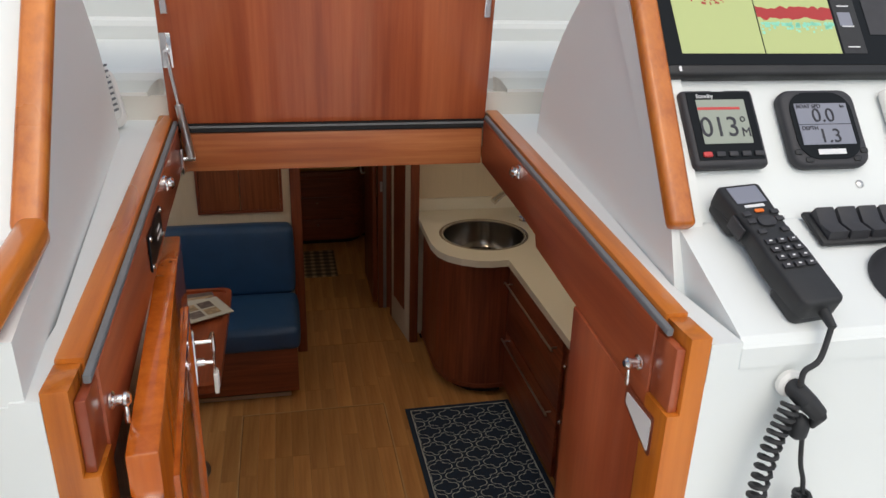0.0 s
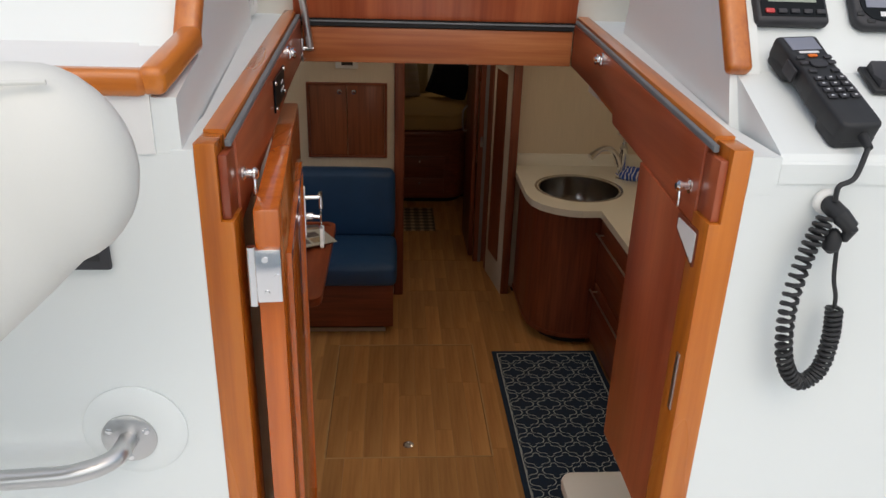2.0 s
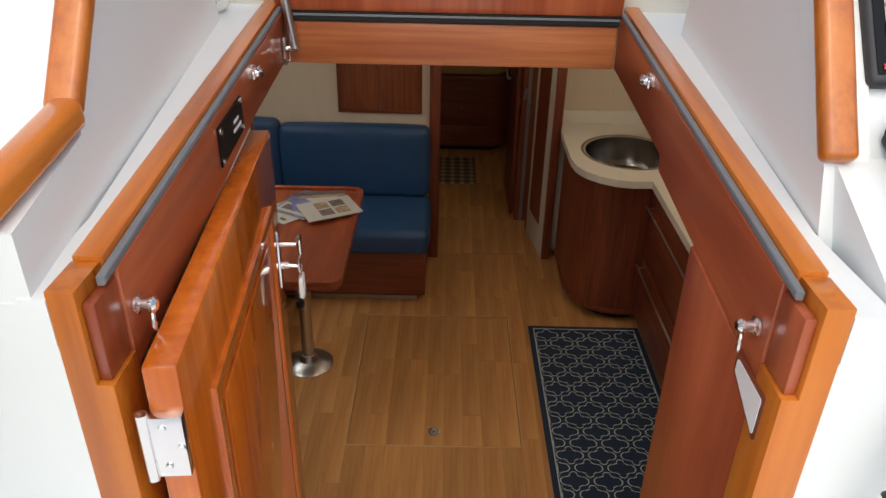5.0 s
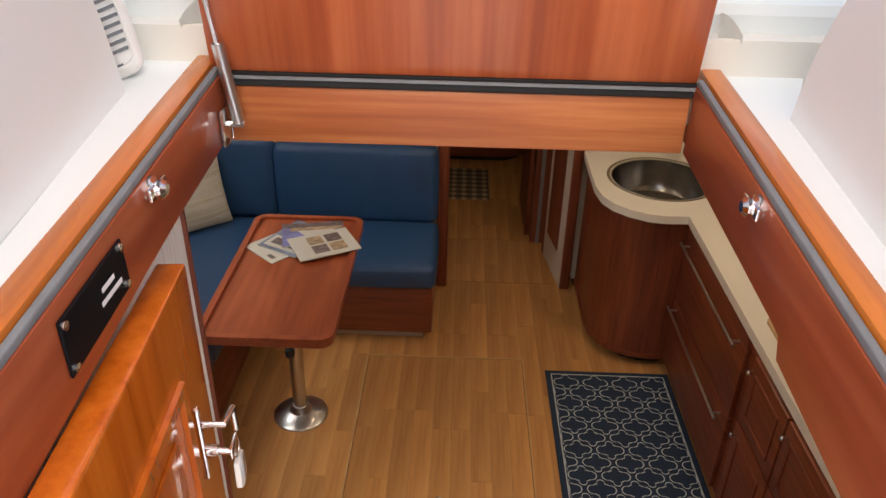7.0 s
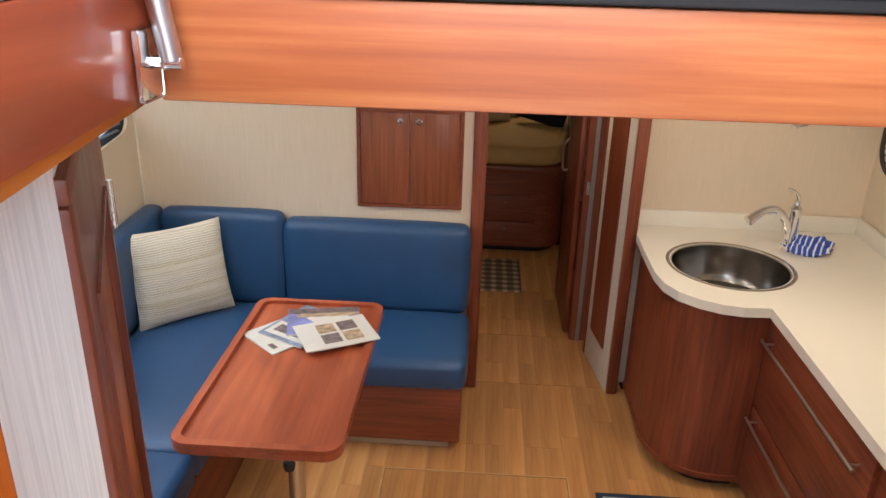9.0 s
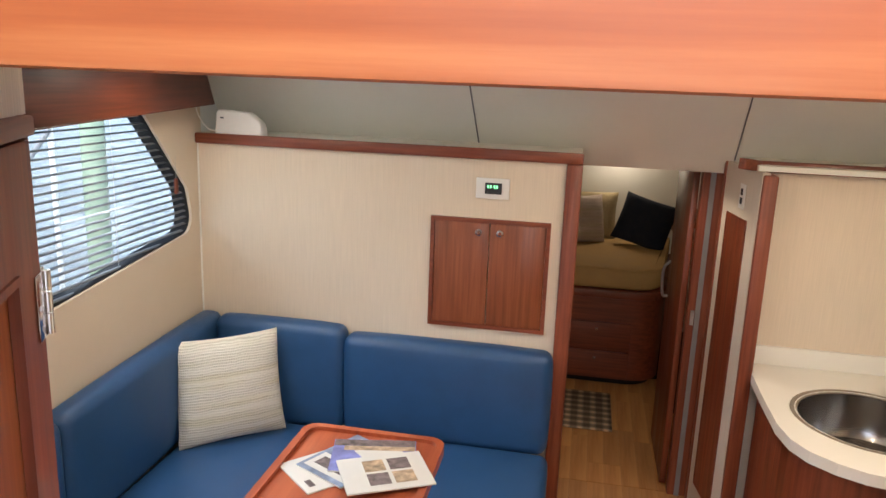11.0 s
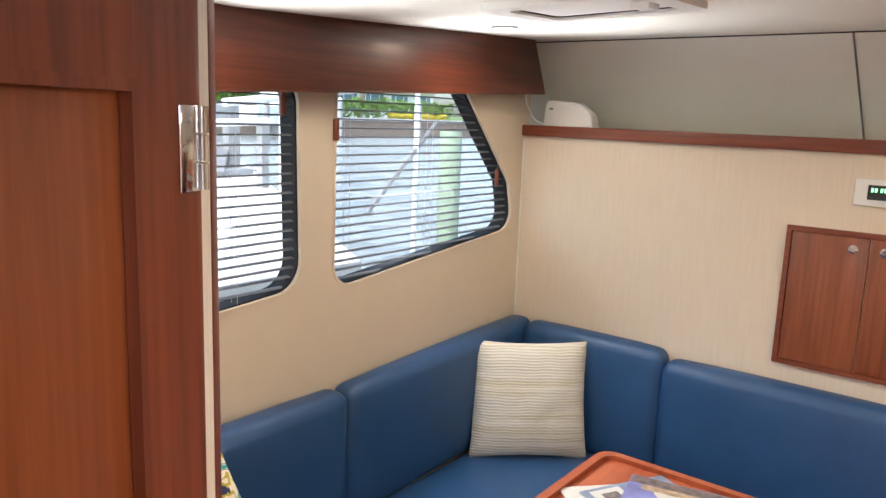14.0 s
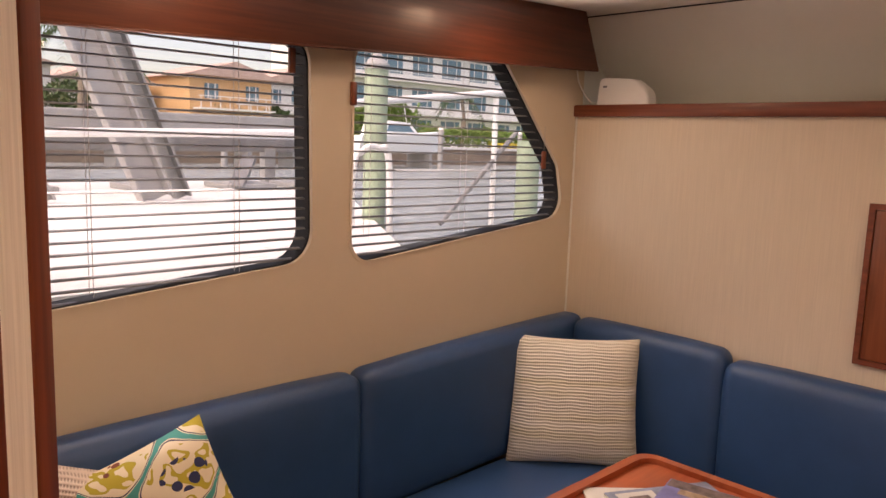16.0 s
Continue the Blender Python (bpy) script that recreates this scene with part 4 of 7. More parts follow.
ap = thing("autopilot_display", "square dark grey autopilot display with a lit pale screen", "instrument")
ap.matrix_basis = on_helm(0.614, 0.140) @ Matrix.Diagonal((0.92, 0.98, 1.0, 1.0))
part("case", box(-0.061, 0.061, -0.060, 0.060, 0.0, 0.020, 0.008, 3), grey_bezel, ap, "", True)
part("glass", box(-0.053, 0.053, -0.050, 0.054, 0.0202, 0.0212), screen_dark, ap)
part("screen", box(-0.040, 0.040, -0.026, 0.042, 0.0214, 0.0218), screen_paper, ap, "lit pale screen")
part("band", box(-0.040, 0.030, 0.026, 0.030, 0.0219, 0.0221), red_key, ap)
lettering("digits", "013", 0.043, ink, ap, pose(-0.010, -0.002, 0.0222))
lettering("unit", "M", 0.020, ink, ap, pose(0.032, -0.010, 0.0222))
lettering("degree", "o", 0.018, ink, ap, pose(0.030, 0.012, 0.0222))
lettering("title", "Standby", 0.009, pale_ink, ap, pose(-0.024, 0.047, 0.0222))
for k in range(5):
    part("button", box(-0.047 + 0.021 * k, -0.032 + 0.021 * k, -0.046, -0.038, 0.0205, 0.024, 0.002), red_key if k == 0 else grey_bezel, ap, "red button" if k == 0 else "", True)
part("brand_bar", box(-0.010, 0.010, 0.0555, 0.058, 0.0202, 0.0205), pale_ink, ap)

dg = thing("depth_gauge", "dark grey round-windowed speed and depth gauge", "instrument")
dg.matrix_basis = on_helm(0.771, 0.138)
part("case", prism(rounded(rect(-0.061, 0.061, -0.060, 0.060), 0.020), "z", 0.0, 0.018, 0.006, 3), grey_bezel, dg, "", True)
part("glass", prism(rounded(rect(-0.050, 0.050, -0.050, 0.054), 0.030), "z", 0.0182, 0.0195, 0.0005), screen_dark, dg)
part("screen", box(-0.042, 0.042, -0.028, 0.036, 0.0197, 0.0202), screen_lcd, dg, "grey lit screen")
part("divider", box(-0.042, 0.042, 0.0025, 0.0035, 0.0203, 0.0205), ink, dg)
lettering("speed_digits", "0.0", 0.030, ink, dg, pose(0.0, 0.016, 0.0206))
lettering("depth_digits", "1.3", 0.030, ink, dg, pose(0.003, -0.016, 0.0206))
lettering("speed_title", "BOAT SPD", 0.0085, ink, dg, pose(-0.020, 0.031, 0.0206))
lettering("depth_title", "DEPTH", 0.0085, ink, dg, pose(-0.026, -0.003, 0.0206))
lettering("unit", "kn", 0.0075, ink, dg, pose(0.034, 0.031, 0.0206))
part("brand_bar", box(-0.022, 0.022, -0.043, -0.035, 0.0197, 0.0200), pale_ink, dg)
for bx in (-0.052, -0.038, 0.038, 0.052):
    part("button", box(bx - 0.006, bx + 0.006, -0.054 + 0.012 * (abs(bx) > 0.045), -0.046 + 0.012 * (abs(bx) > 0.045), 0.017, 0.0195, 0.002), black_plastic, dg, "", True)

cp = thing("chart_plotter", "large black chart plotter with a yellow chart on its screen", "chart plotter")
cp.matrix_basis = on_helm(0.745, 0.385)
part("case", box(-0.205, 0.205, -0.165, 0.165, 0.0, 0.022, 0.006, 3), black_plastic, cp, "", True)
part("glass", box(-0.198, 0.198, -0.150, 0.158, 0.0222, 0.0230), screen_dark, cp)
scr = part("chart", box(-0.172, -0.042, -0.132, 0.14, 0.0232, 0.0236), chart_yellow, cp, "yellow-green chart")
scr2 = part("sonar", box(-0.040, 0.085, -0.132, 0.14, 0.0232, 0.0236), chart_yellow, cp, "sonar view with a red bottom band")
rr = random.Random(2)
zig = [(-0.040 + 0.125 * k / 24, -0.074 + rr.uniform(-0.003, 0.003)) for k in range(25)]
zig2 = [(x_, -0.055 + rr.uniform(-0.003, 0.003)) for x_, y_ in zig]
part("bottom_band", prism(zig + zig2[::-1], "z", 0.0237, 0.0239), chart_red, scr2)
b = bmesh.new()
for k in range(90):
    u, v, s = rr.uniform(-0.038, 0.083), -0.081 - abs(rr.gauss(0, 0.006)), rr.uniform(0.001, 0.003)
    box(u - s, u + s, v - s, v + s, 0.0237, 0.0239, 0, 2, b)
part("echo_specks", b, chart_teal, scr2)
b = bmesh.new()
for k in range(26):
    u, v, s = rr.gauss(-0.11, 0.012), rr.gauss(-0.040, 0.006), rr.uniform(0.0006, 0.0022)
    box(u - s, u + s, v - s, v + s, 0.0237, 0.0239, 0, 2, b)
part("chart_marks", b, chart_red, scr)
part("data_column", box(0.089, 0.128, -0.132, 0.14, 0.0232, 0.0236), black_plastic, cp)
for k in range(7):
    part("data_bar", box(0.098, 0.118, -0.122 + 0.035 * k, -0.120 + 0.035 * k, 0.0237, 0.0239), pale_ink, cp)
part("data_key", box(0.095, 0.117, -0.085, -0.062, 0.0237, 0.0239), screen_lcd, cp)
part("key_column", box(0.142, 0.194, -0.10, 0.15, 0.0232, 0.0238), grey_bezel, cp)
for k in range(3):
    part("softkey", box(0.150, 0.186, -0.03 + 0.05 * k, 0.005 + 0.05 * k, 0.0239, 0.0246, 0.001), black_plastic, cp)
part("corner_mark", box(-0.182, -0.178, -0.160, -0.152, 0.0232, 0.0236), pale_ink, cp)

# handheld radio
SH = Matrix(((1, 0, 0, 0), (0, 0.903, -0.43, 0.70), (0, 0.43, 0.903, 2.0), (0, 0, 0, 1)))
PHONE = SH @ Matrix.Translation((0.612, 0.130, 0.0)) @ Matrix.Rotation(radians(5), 4, "Z") @ Matrix.Diagonal((0.97, 0.97, 1.0, 1.0))
ph = thing("radio_phone", "black radio phone with a keypad lying on the helm shelf", "radio phone")
ph.matrix_basis = PHONE
shape = rounded([(-0.030, -0.105), (0.030, -0.105), (0.032, -0.02), (0.028, 0.02), (0.034, 0.105), (-0.034, 0.105), (-0.028, 0.02), (-0.032, -0.02)], [0.012, 0.012, 0.02, 0.02, 0.008, 0.008, 0.02, 0.02], 5)
part("body", prism(shape, "z", 0.008, 0.040, 0.006, 3), black_plastic, ph, "", True)
part("ear_grip", prism(rounded(rect(-0.033, 0.033, 0.045, 0.104), 0.010), "z", 0.0, 0.018, 0.004), black_plastic, ph, "", True)
part("mouth_grip", prism(rounded(rect(-0.031, 0.031, -0.104, -0.05), 0.010), "z", 0.0, 0.018, 0.004), black_plastic, ph, "", True)
part("side_grille", box(-0.0345, -0.031, 0.025, 0.055, 0.014, 0.034, 0.001), grey_bezel, ph, "", True)
part("screen", box(-0.023, 0.023, 0.066, 0.097, 0.0402, 0.0415, 0.001), screen_lcd, ph, "small grey lit screen")
part("brand_bar", box(-0.015, 0.015, 0.058, 0.063, 0.0402, 0.0408), pale_ink, ph)
part("key", box(-0.007, 0.007, 0.047, 0.053, 0.0402, 0.0435, 0.002), orange_key, ph, "orange key", True)
part("key", prism(rounded(rect(-0.013, 0.013, 0.022, 0.040), 0.008), "z", 0.0402, 0.0435, 0.001), grey_bezel, ph, "", True)
for kx, ky in ((-0.021, 0.046), (0.021, 0.046), (-0.021, 0.033), (0.021, 0.033), (-0.017, 0.014), (0.017, 0.014)):
    part("key", box(kx - 0.006, kx + 0.006, ky - 0.004, ky + 0.004, 0.0402, 0.0432, 0.0015), grey_bezel, ph, "", True)
for r_ in range(4):
    for c_ in range(3):
        kx, ky = -0.017 + 0.017 * c_, -0.004 - 0.0135 * r_
        k_ = part("key", box(kx - 0.0066, kx + 0.0066, ky - 0.0045, ky + 0.0045, 0.0402, 0.0434, 0.0015), grey_bezel, ph, "", True)
        part("key_mark", box(kx - 0.002, kx + 0.002, ky - 0.001, ky + 0.001, 0.0435, 0.0437), pale_ink, k_)
part("cord_boot", tube([(0.005, -0.104, 0.022), (0.003, -0.128, 0.020)], [0.007, 0.005], 12), black_plastic, ph, "", True)
# its coiled lead
cl = thing("phone_lead", "black coiled phone lead hanging from a plug", "cable", (0.60, 0.69, 1.9))
start = PHONE @ Vector((0.003, -0.126, 0.020))
piece("lead", tube(smooth_line([start, (0.612, 0.690, 1.985), (0.590, 0.684, 1.975), (0.589, 0.684, 1.955)], 6), 0.0035, 10), black_plastic, cl, "", True)
line = smooth_line([(0.582, 0.682, 1.935), (0.562, 0.676, 1.88), (0.553, 0.672, 1.80), (0.566, 0.672, 1.725), (0.594, 0.674, 1.690), (0.619, 0.674, 1.710), (0.624, 0.674, 1.76), (0.620, 0.676, 1.806)], 60)
coil, prev = [], Vector((1, 0, 0))
for k, p in enumerate(line):
    d = (line[min(k + 1, len(line) - 1)] - line[max(k - 1, 0)]).normalized()
    prev = (prev - d * prev.dot(d)).normalized()
    s = d.cross(prev)
    a = k * 0.66
    coil.append(p + 0.0095 * (math.cos(a) * prev + math.sin(a) * s))
piece("coil", tube(coil, 0.0030, 6), black_plastic, cl, "tight black coils", True)
piece("tail", tube(smooth_line([line[-1], (0.618, 0.678, 1.825), (0.612, 0.682, 1.85), (0.607, 0.688, 1.91)], 6), 0.003, 8), black_plastic, cl, "", True)
piece("socket", lathe([(0.017, 0), (0.017, 0.006), (0.013, 0.010), (0.008, 0.010)], (0, 0, 0), 20, None, pose(0.589, 0.705, 1.948, 90)), white_plastic, cl, "white socket ring", True)
piece("plug", tube([(0.589, 0.700, 1.948), (0.596, 0.674, 1.938), (0.609, 0.668, 1.925)], [0.012, 0.012, 0.010], 16), black_plastic, cl, "", True)
piece("strain_relief", tube([(0.609, 0.668, 1.925), (0.609, 0.676, 1.905)], [0.009, 0.005], 12), black_plastic, cl, "", True)
piece("cap", lathe([(0.004, -0.02), (0.011, -0.014), (0.012, 0.0), (0.008, 0.010), (0.003, 0.014)], (0.596, 0.680, 1.905), 14), black_plastic, cl, "dangling rubber cap", True)
# switch panel and mouse-shaped control
sw = thing("switch_panel", "row of black rocker switches on the helm shelf", "switch panel")
sw.matrix_basis = SH @ Matrix.Translation((0.80, 0.176, 0.0)) @ Matrix.Rotation(radians(0), 4, "Z")
part("base", box(-0.098, 0.25, -0.030, 0.030, 0.0, 0.008, 0.003), black_plastic, sw, "", True)
for k in range(10):
    b = prism([(-0.025, 0.008), (-0.022, 0.020), (0.0, 0.014), (0.022, 0.022), (0.025, 0.008)], "x", -0.090 + 0.033 * k, -0.061 + 0.033 * k, 0.002)
    part("rocker", b, grey_bezel, sw, "", True)
tc_ = thing("throttle_control", "dark grey rounded engine control base on the helm shelf", "control")
tc_.matrix_basis = SH @ Matrix.Translation((0.80, 0.075, 0.0))
part("housing", lathe([(0.062, 0.0), (0.062, 0.006), (0.052, 0.022), (0.035, 0.034), (0.012, 0.038)], (0, 0, 0), 28), grey_bezel, tc_, "", True)
sc = part("screw_head", lathe([(0.006, 0), (0.006, 0.002), (0.003, 0.004)], (0, 0, 0), 14), steel, None, "", True)
sc.matrix_basis = on_helm(0.816, 0.056)
tagged(sc, "small stainless screw head on the helm panel", "screw")
ib = thing("instrument_edge", "pale grey gauge housing at the end of the row", "instrument")
ib.matrix_basis = on_helm(0.945, 0.140)
part("case", box(-0.061, 0.061, -0.060, 0.060, 0.0, 0.018, 0.010, 3), white_plastic, ib, "", True)
part("screen", box(-0.045, 0.045, -0.030, 0.045, 0.0182, 0.019), screen_dark, ib)

# grab rail
gr = thing("grab_rail", "brushed stainless grab rail in a round recess on the bulkhead", "grab rail", (-0.344, 0.71, 1.59))
piece("escutcheon", lathe([(0.072, 0.0), (0.072, 0.003), (0.064, 0.007), (0.050, 0.0085), (0.040, 0.0085)], (0, 0, 0), 36, None, pose(-0.337, 0.7095, 1.597, 90)), gelcoat, gr, "raised white gelcoat ring", True)
fl = piece("flange", lathe([(0.038, 0.0085), (0.038, 0.012), (0.030, 0.015), (0.016, 0.015)], (0, 0, 0), 28, None, pose(-0.344, 0.7095, 1.590, 90)), steel, gr, "", True)
piece("bar", tube(smooth_line([(-0.344, 0.698, 1.590), (-0.350, 0.660, 1.588), (-0.385, 0.640, 1.582), (-0.46, 0.636, 1.574), (-0.80, 0.636, 1.560), (-1.20, 0.636, 1.548)], 6), 0.0135, 16), steel, gr, "", True)
for a in (0.5, 2.6, 4.7):
    sx, sz = -0.344 + 0.029 * math.cos(a), 1.590 + 0.029 * math.sin(a)
    piece("screw", lathe([(0.005, 0.0135), (0.005, 0.0155), (0.002, 0.0165)], (0, 0, 0), 10, None, pose(sx, 0.7095, sz, 90)), chrome, fl, "", True)
# vent plate
ve = thing("bulkhead_plate", "dark grey recessed switch plate on the white bulkhead", "switch plate", (-0.36, 0.71, 1.9))
piece("plate", box(-0.425, -0.333, 0.700, 0.7098, 1.848, 1.945, 0.004), grey_bezel, ve, "", True)
piece("recess", box(-0.410, -0.345, 0.6985, 0.6998, 1.862, 1.932), black_plastic, ve)
piece("label_bar", box(-0.365, -0.350, 0.6972, 0.6984, 1.872, 1.882), grey_bezel, ve)

# seat bolster
bo = thing("seat_bolster", "white vinyl helm seat back with a rounded end and piping", "seat")
bo.matrix_basis = Matrix.Translation((-0.498, 0.44, 0))
b = bmesh.new()
rows_ = []
SEC = 28
for k in range(15):
    a_ = min(1.0, k / 9) * math.pi / 2
    x_ = 0.305 - 0.085 * (1 - math.cos(a_)) - 0.09 * max(0, k - 9)
    grow = max(0.04, math.sin(a_))
    drop = max(0.0, 0.305 - x_ - 0.06)
    rows_.append([b.verts.new((x_, 0.055 * grow * math.cos(2 * math.pi * j / SEC),
                               2.064 - 0.49 * drop + (0.090 + 0.43 * drop) * grow * math.sin(2 * math.pi * j / SEC))) for j in range(SEC)])
for r0, r1 in zip(rows_, rows_[1:]):
    for j in range(SEC):
        b.faces.new((r0[j], r0[(j + 1) % SEC], r1[(j + 1) % SEC], r1[j]))
b.faces.new(rows_[0][::-1])
b.faces.new(rows_[-1])
bmesh.ops.recalc_face_normals(b, faces=b.faces[:])
seat_vinyl = mottled("white_seat_vinyl", (0.74, 0.74, 0.70), 0.03, 5, 0.5, 0.0, 0.2, 350)
part("padding", b, seat_vinyl, bo, "", True)
part("piping", tube(smooth_line([(0.255, -0.030, 2.142), (0.20, -0.043, 2.140), (0.10, -0.046, 2.118), (-0.05, -0.046, 2.09)], 6), 0.0022, 8), seat_vinyl, bo, "", True)
part("pedestal", tube([(-0.25, 0.02, SOLE), (-0.25, 0.02, 1.90)], 0.04, 20), gelcoat, bo, "white seat pedestal", True)

# fittings of the companionway
def hook(name, x, y, z, out, parent=None):
    h = thing("snap_hook", "small chrome spring hook on the coaming board", "hook", (x, y, z), "coaming hooks")
    h.scale = (0.8, 0.8, 0.8)
    part("base", lathe([(0.013, 0), (0.013, 0.003), (0.008, 0.006), (0.008, 0.016), (0.011, 0.018), (0.011, 0.022), (0.006, 0.026)], (0, 0, 0), 18, None, pose(0, 0, 0, 0, 90 * out)), chrome, h, "", True)
    part("hook", tube(smooth_line([(out * 0.018, 0, 0), (out * 0.020, -0.006, -0.014), (out * 0.020, -0.008, -0.026), (out * 0.018, -0.002, -0.036), (out * 0.016, 0.004, -0.030)], 5), 0.0035, 10), chrome, h, "", True)
    return h


hook("a", IL, 0.785, 1.953, 1)
hook("b", IR, 0.789, 1.940, -1)
for x, out in ((inner_port(1.345), 1), (inner_starboard(1.345), -1)):
    h = thing("snap_button", "small chrome press stud on the coaming board", "fastener", (x, 1.345, 2.028), "coaming studs")
    part("stud", lathe([(0.014, 0), (0.014, 0.004), (0.009, 0.007), (0.011, 0.014), (0.006, 0.018)], (0, 0, 0), 16, None, pose(0, 0, 0, 0, 90 * out)), chrome, h, "", True)
    part("clip", box(out * 0.004, out * 0.010, -0.022, 0.022, -0.007, 0.007, 0.002), chrome, h, "", True)
pl = thing("name_plate", "black plate with chrome screws on the coaming board", "plate", (inner_port(1.19), 1.19, 1.985))
b = prism([(1.120, 1.958), (1.120, 2.014), (1.250, 2.020), (1.252, 1.967)], "x", IL + 0.0005, IL + 0.004, 0.001)
pp_ = piece("panel", flare(b, 1), screen_dark, pl)
for y_, z_ in ((1.127, 1.964), (1.126, 2.008), (1.244, 2.014), (1.245, 1.973)):
    piece("screw", lathe([(0.0045, 0), (0.0045, 0.002), (0.002, 0.003)], (0, 0, 0), 10, None, pose(inner_port(y_) + 0.004, y_, z_, 0, 90)), chrome, pp_, "", True)
for z_, y0_, y1_ in ((1.994, 1.195, 1.222), (1.982, 1.190, 1.235)):
    piece("writing_bar", flare(box(IL + 0.0041, IL + 0.0045, y0_, y1_, z_, z_ + 0.005), 1), pale_ink, pp_)
# door hinge, hasp and padlock
for z_ in (1.798, 1.10):
    b = box(-0.012, 0.0005, -0.016, 0.016, z_, z_ + 0.075, 0.0005)
    tube([(-0.010, 0.021, z_ - 0.004), (-0.010, 0.021, z_ + 0.080)], 0.006, 12, b)
    for k in range(3):
        tube([(-0.0125, 0.004 - 0.008 * (k % 2) * 2, z_ + 0.012 + 0.025 * k), (-0.0145, 0.004 - 0.008 * (k % 2) * 2, z_ + 0.012 + 0.025 * k)], 0.0042, 10, b)
    part("hinge", b, chrome, cd, "polished steel butt hinge", True)
part("lock_plate", box(0.570, 0.580, -0.026, -0.0172, 1.655, 1.768, 0.003), chrome, cd, "", True)
b = tube([(0.575, -0.026, 1.742), (0.575, -0.052, 1.742), (0.604, -0.056, 1.742), (0.606, -0.056, 1.706)], 0.0042, 12)
tube([(0.575, -0.026, 1.700), (0.575, -0.040, 1.700)], 0.008, 14, b)
part("handle", b, chrome, cd, "chrome lever handle", True)
b = tube([(0.575, -0.040, 1.700), (0.575, -0.056, 1.698)], 0.0045, 10)
box(0.570, 0.600, -0.058, -0.054, 1.688, 1.706, 0.002, 2, b)
part("key", b, chrome, cd, "steel key in the lock", True)
pk = thing("key_fob", "white plastic key fob hanging from the door lock", "key fob")
pk.matrix_basis = CD @ Matrix.Translation((0.598, -0.056, 1.682))
part("ring", tube([(0.012 * math.cos(a), 0, 0.012 * math.sin(a)) for a in [k * math.pi / 8 for k in range(17)]], 0.0015, 8), chrome, pk, "", True)
part("tag", prism(rounded([(-0.014, -0.015), (0.014, -0.015), (0.016, -0.055), (0.0, -0.066), (-0.016, -0.055)], 0.004), "y", -0.004, 0.004, 0.002), white_plastic, pk, "", True)
part("key", box(-0.004, 0.004, -0.006, -0.004, -0.05, -0.012), steel, pk)
# paper tag in a dark recess on the side panel
tg = thing("paper_tag", "white paper tag in a dark wooden recess", "tag", (IR, 0.765, 1.866))
piece("recess", prism(rounded([(0.735, 1.835), (0.735, 1.893), (0.812, 1.893), (0.812, 1.868)], 0.004), "x", IR - 0.0015, IR + 0.001), mahogany["y"], tg, "dark edge")
piece("card", prism(rounded([(0.739, 1.841), (0.739, 1.887), (0.806, 1.887), (0.806, 1.871)], 0.003), "x", IR - 0.0025, IR - 0.0016), white_plastic, tg)
piece("strike_plate", box(IR - 0.002, IR + 0.001, 0.727, 0.737, 1.607, 1.703, 0.0005), steel, tg, "worn steel strike plate")
# fan on the cheek
fn = thing("cabin_fan", "white plastic fan with a slatted grey grille", "fan")
fn.matrix_basis = Matrix.Translation((-0.310, 1.605, 2.072)) @ Matrix.Rotation(radians(24), 4, "Z") @ Matrix.Rotation(radians(-19), 4, "Y")
sh_ = rounded([(-0.052, 0.13), (-0.030, -0.005), (0.030, -0.005), (0.052, 0.13)], [0.05, 0.022, 0.022, 0.05], 8)
part("housing", prism(sh_, "y", -0.018, 0.030, 0.012, 4), white_plastic, fn, "", True)
part("grille_rim", ring([(x_ * 0.80, 0.075 + (z_ - 0.075) * 0.82) for x_, z_ in sh_], [(x_ * 0.74, 0.075 + (z_ - 0.075) * 0.77) for x_, z_ in sh_], "y", -0.0215, -0.0175), white_plastic, fn, "", True)
for k in range(9):
    w_ = 0.022 + 0.0022 * k
    part("slat", box(-w_, w_, -0.0205, -0.0185, 0.030 + 0.0105 * k, 0.034 + 0.0105 * k), grey_rubber, fn)
part("mark", box(-0.004, 0.004, -0.0225, -0.0206, 0.052, 0.075), black_plastic, fn, "dark printed mark")
part("button", box(-0.010, 0.006, -0.0205, -0.0185, 0.010, 0.016), grey_rubber, fn)

# ---- cabin details ----
# floor hatch ring pull
rg = thing("hatch_ring_pull", "small round steel ring pull let into the floor hatch", "ring pull", (0.10, 2.734, 0.0))
part("cup", lathe([(0.026, 0.0), (0.026, 0.003), (0.019, 0.0035), (0.017, 0.001), (0.004, 0.001)], (0, 0, 0), 22), chrome, rg, "", True)
part("ring", tube([(0.013 * math.cos(a), 0.013 * math.sin(a), 0.003) for a in [k * math.pi / 8 for k in range(17)]], 0.0018, 8), steel, rg, "", True)
edge_wood = wood("pale_maple_edge", (0.45, 0.25, 0.10), (0.55, 0.33, 0.15), (0.62, 0.40, 0.2), "x", 0.35, 0.3)
hb = thing("hatch_border", "thin pale wood border round the floor hatch", "trim", (0.1, 3.1, 0))
for x0, x1, y0, y1 in ((-0.291, 0.498, 3.668, 3.676), (-0.291, 0.498, 2.640, 2.648), (-0.293, -0.2858, 2.648, 3.668), (0.4928, 0.500, 2.648, 3.668)):
    piece("border_strip", box(x0, x1, y0, y1, -0.004, 0.0015), edge_wood, hb)

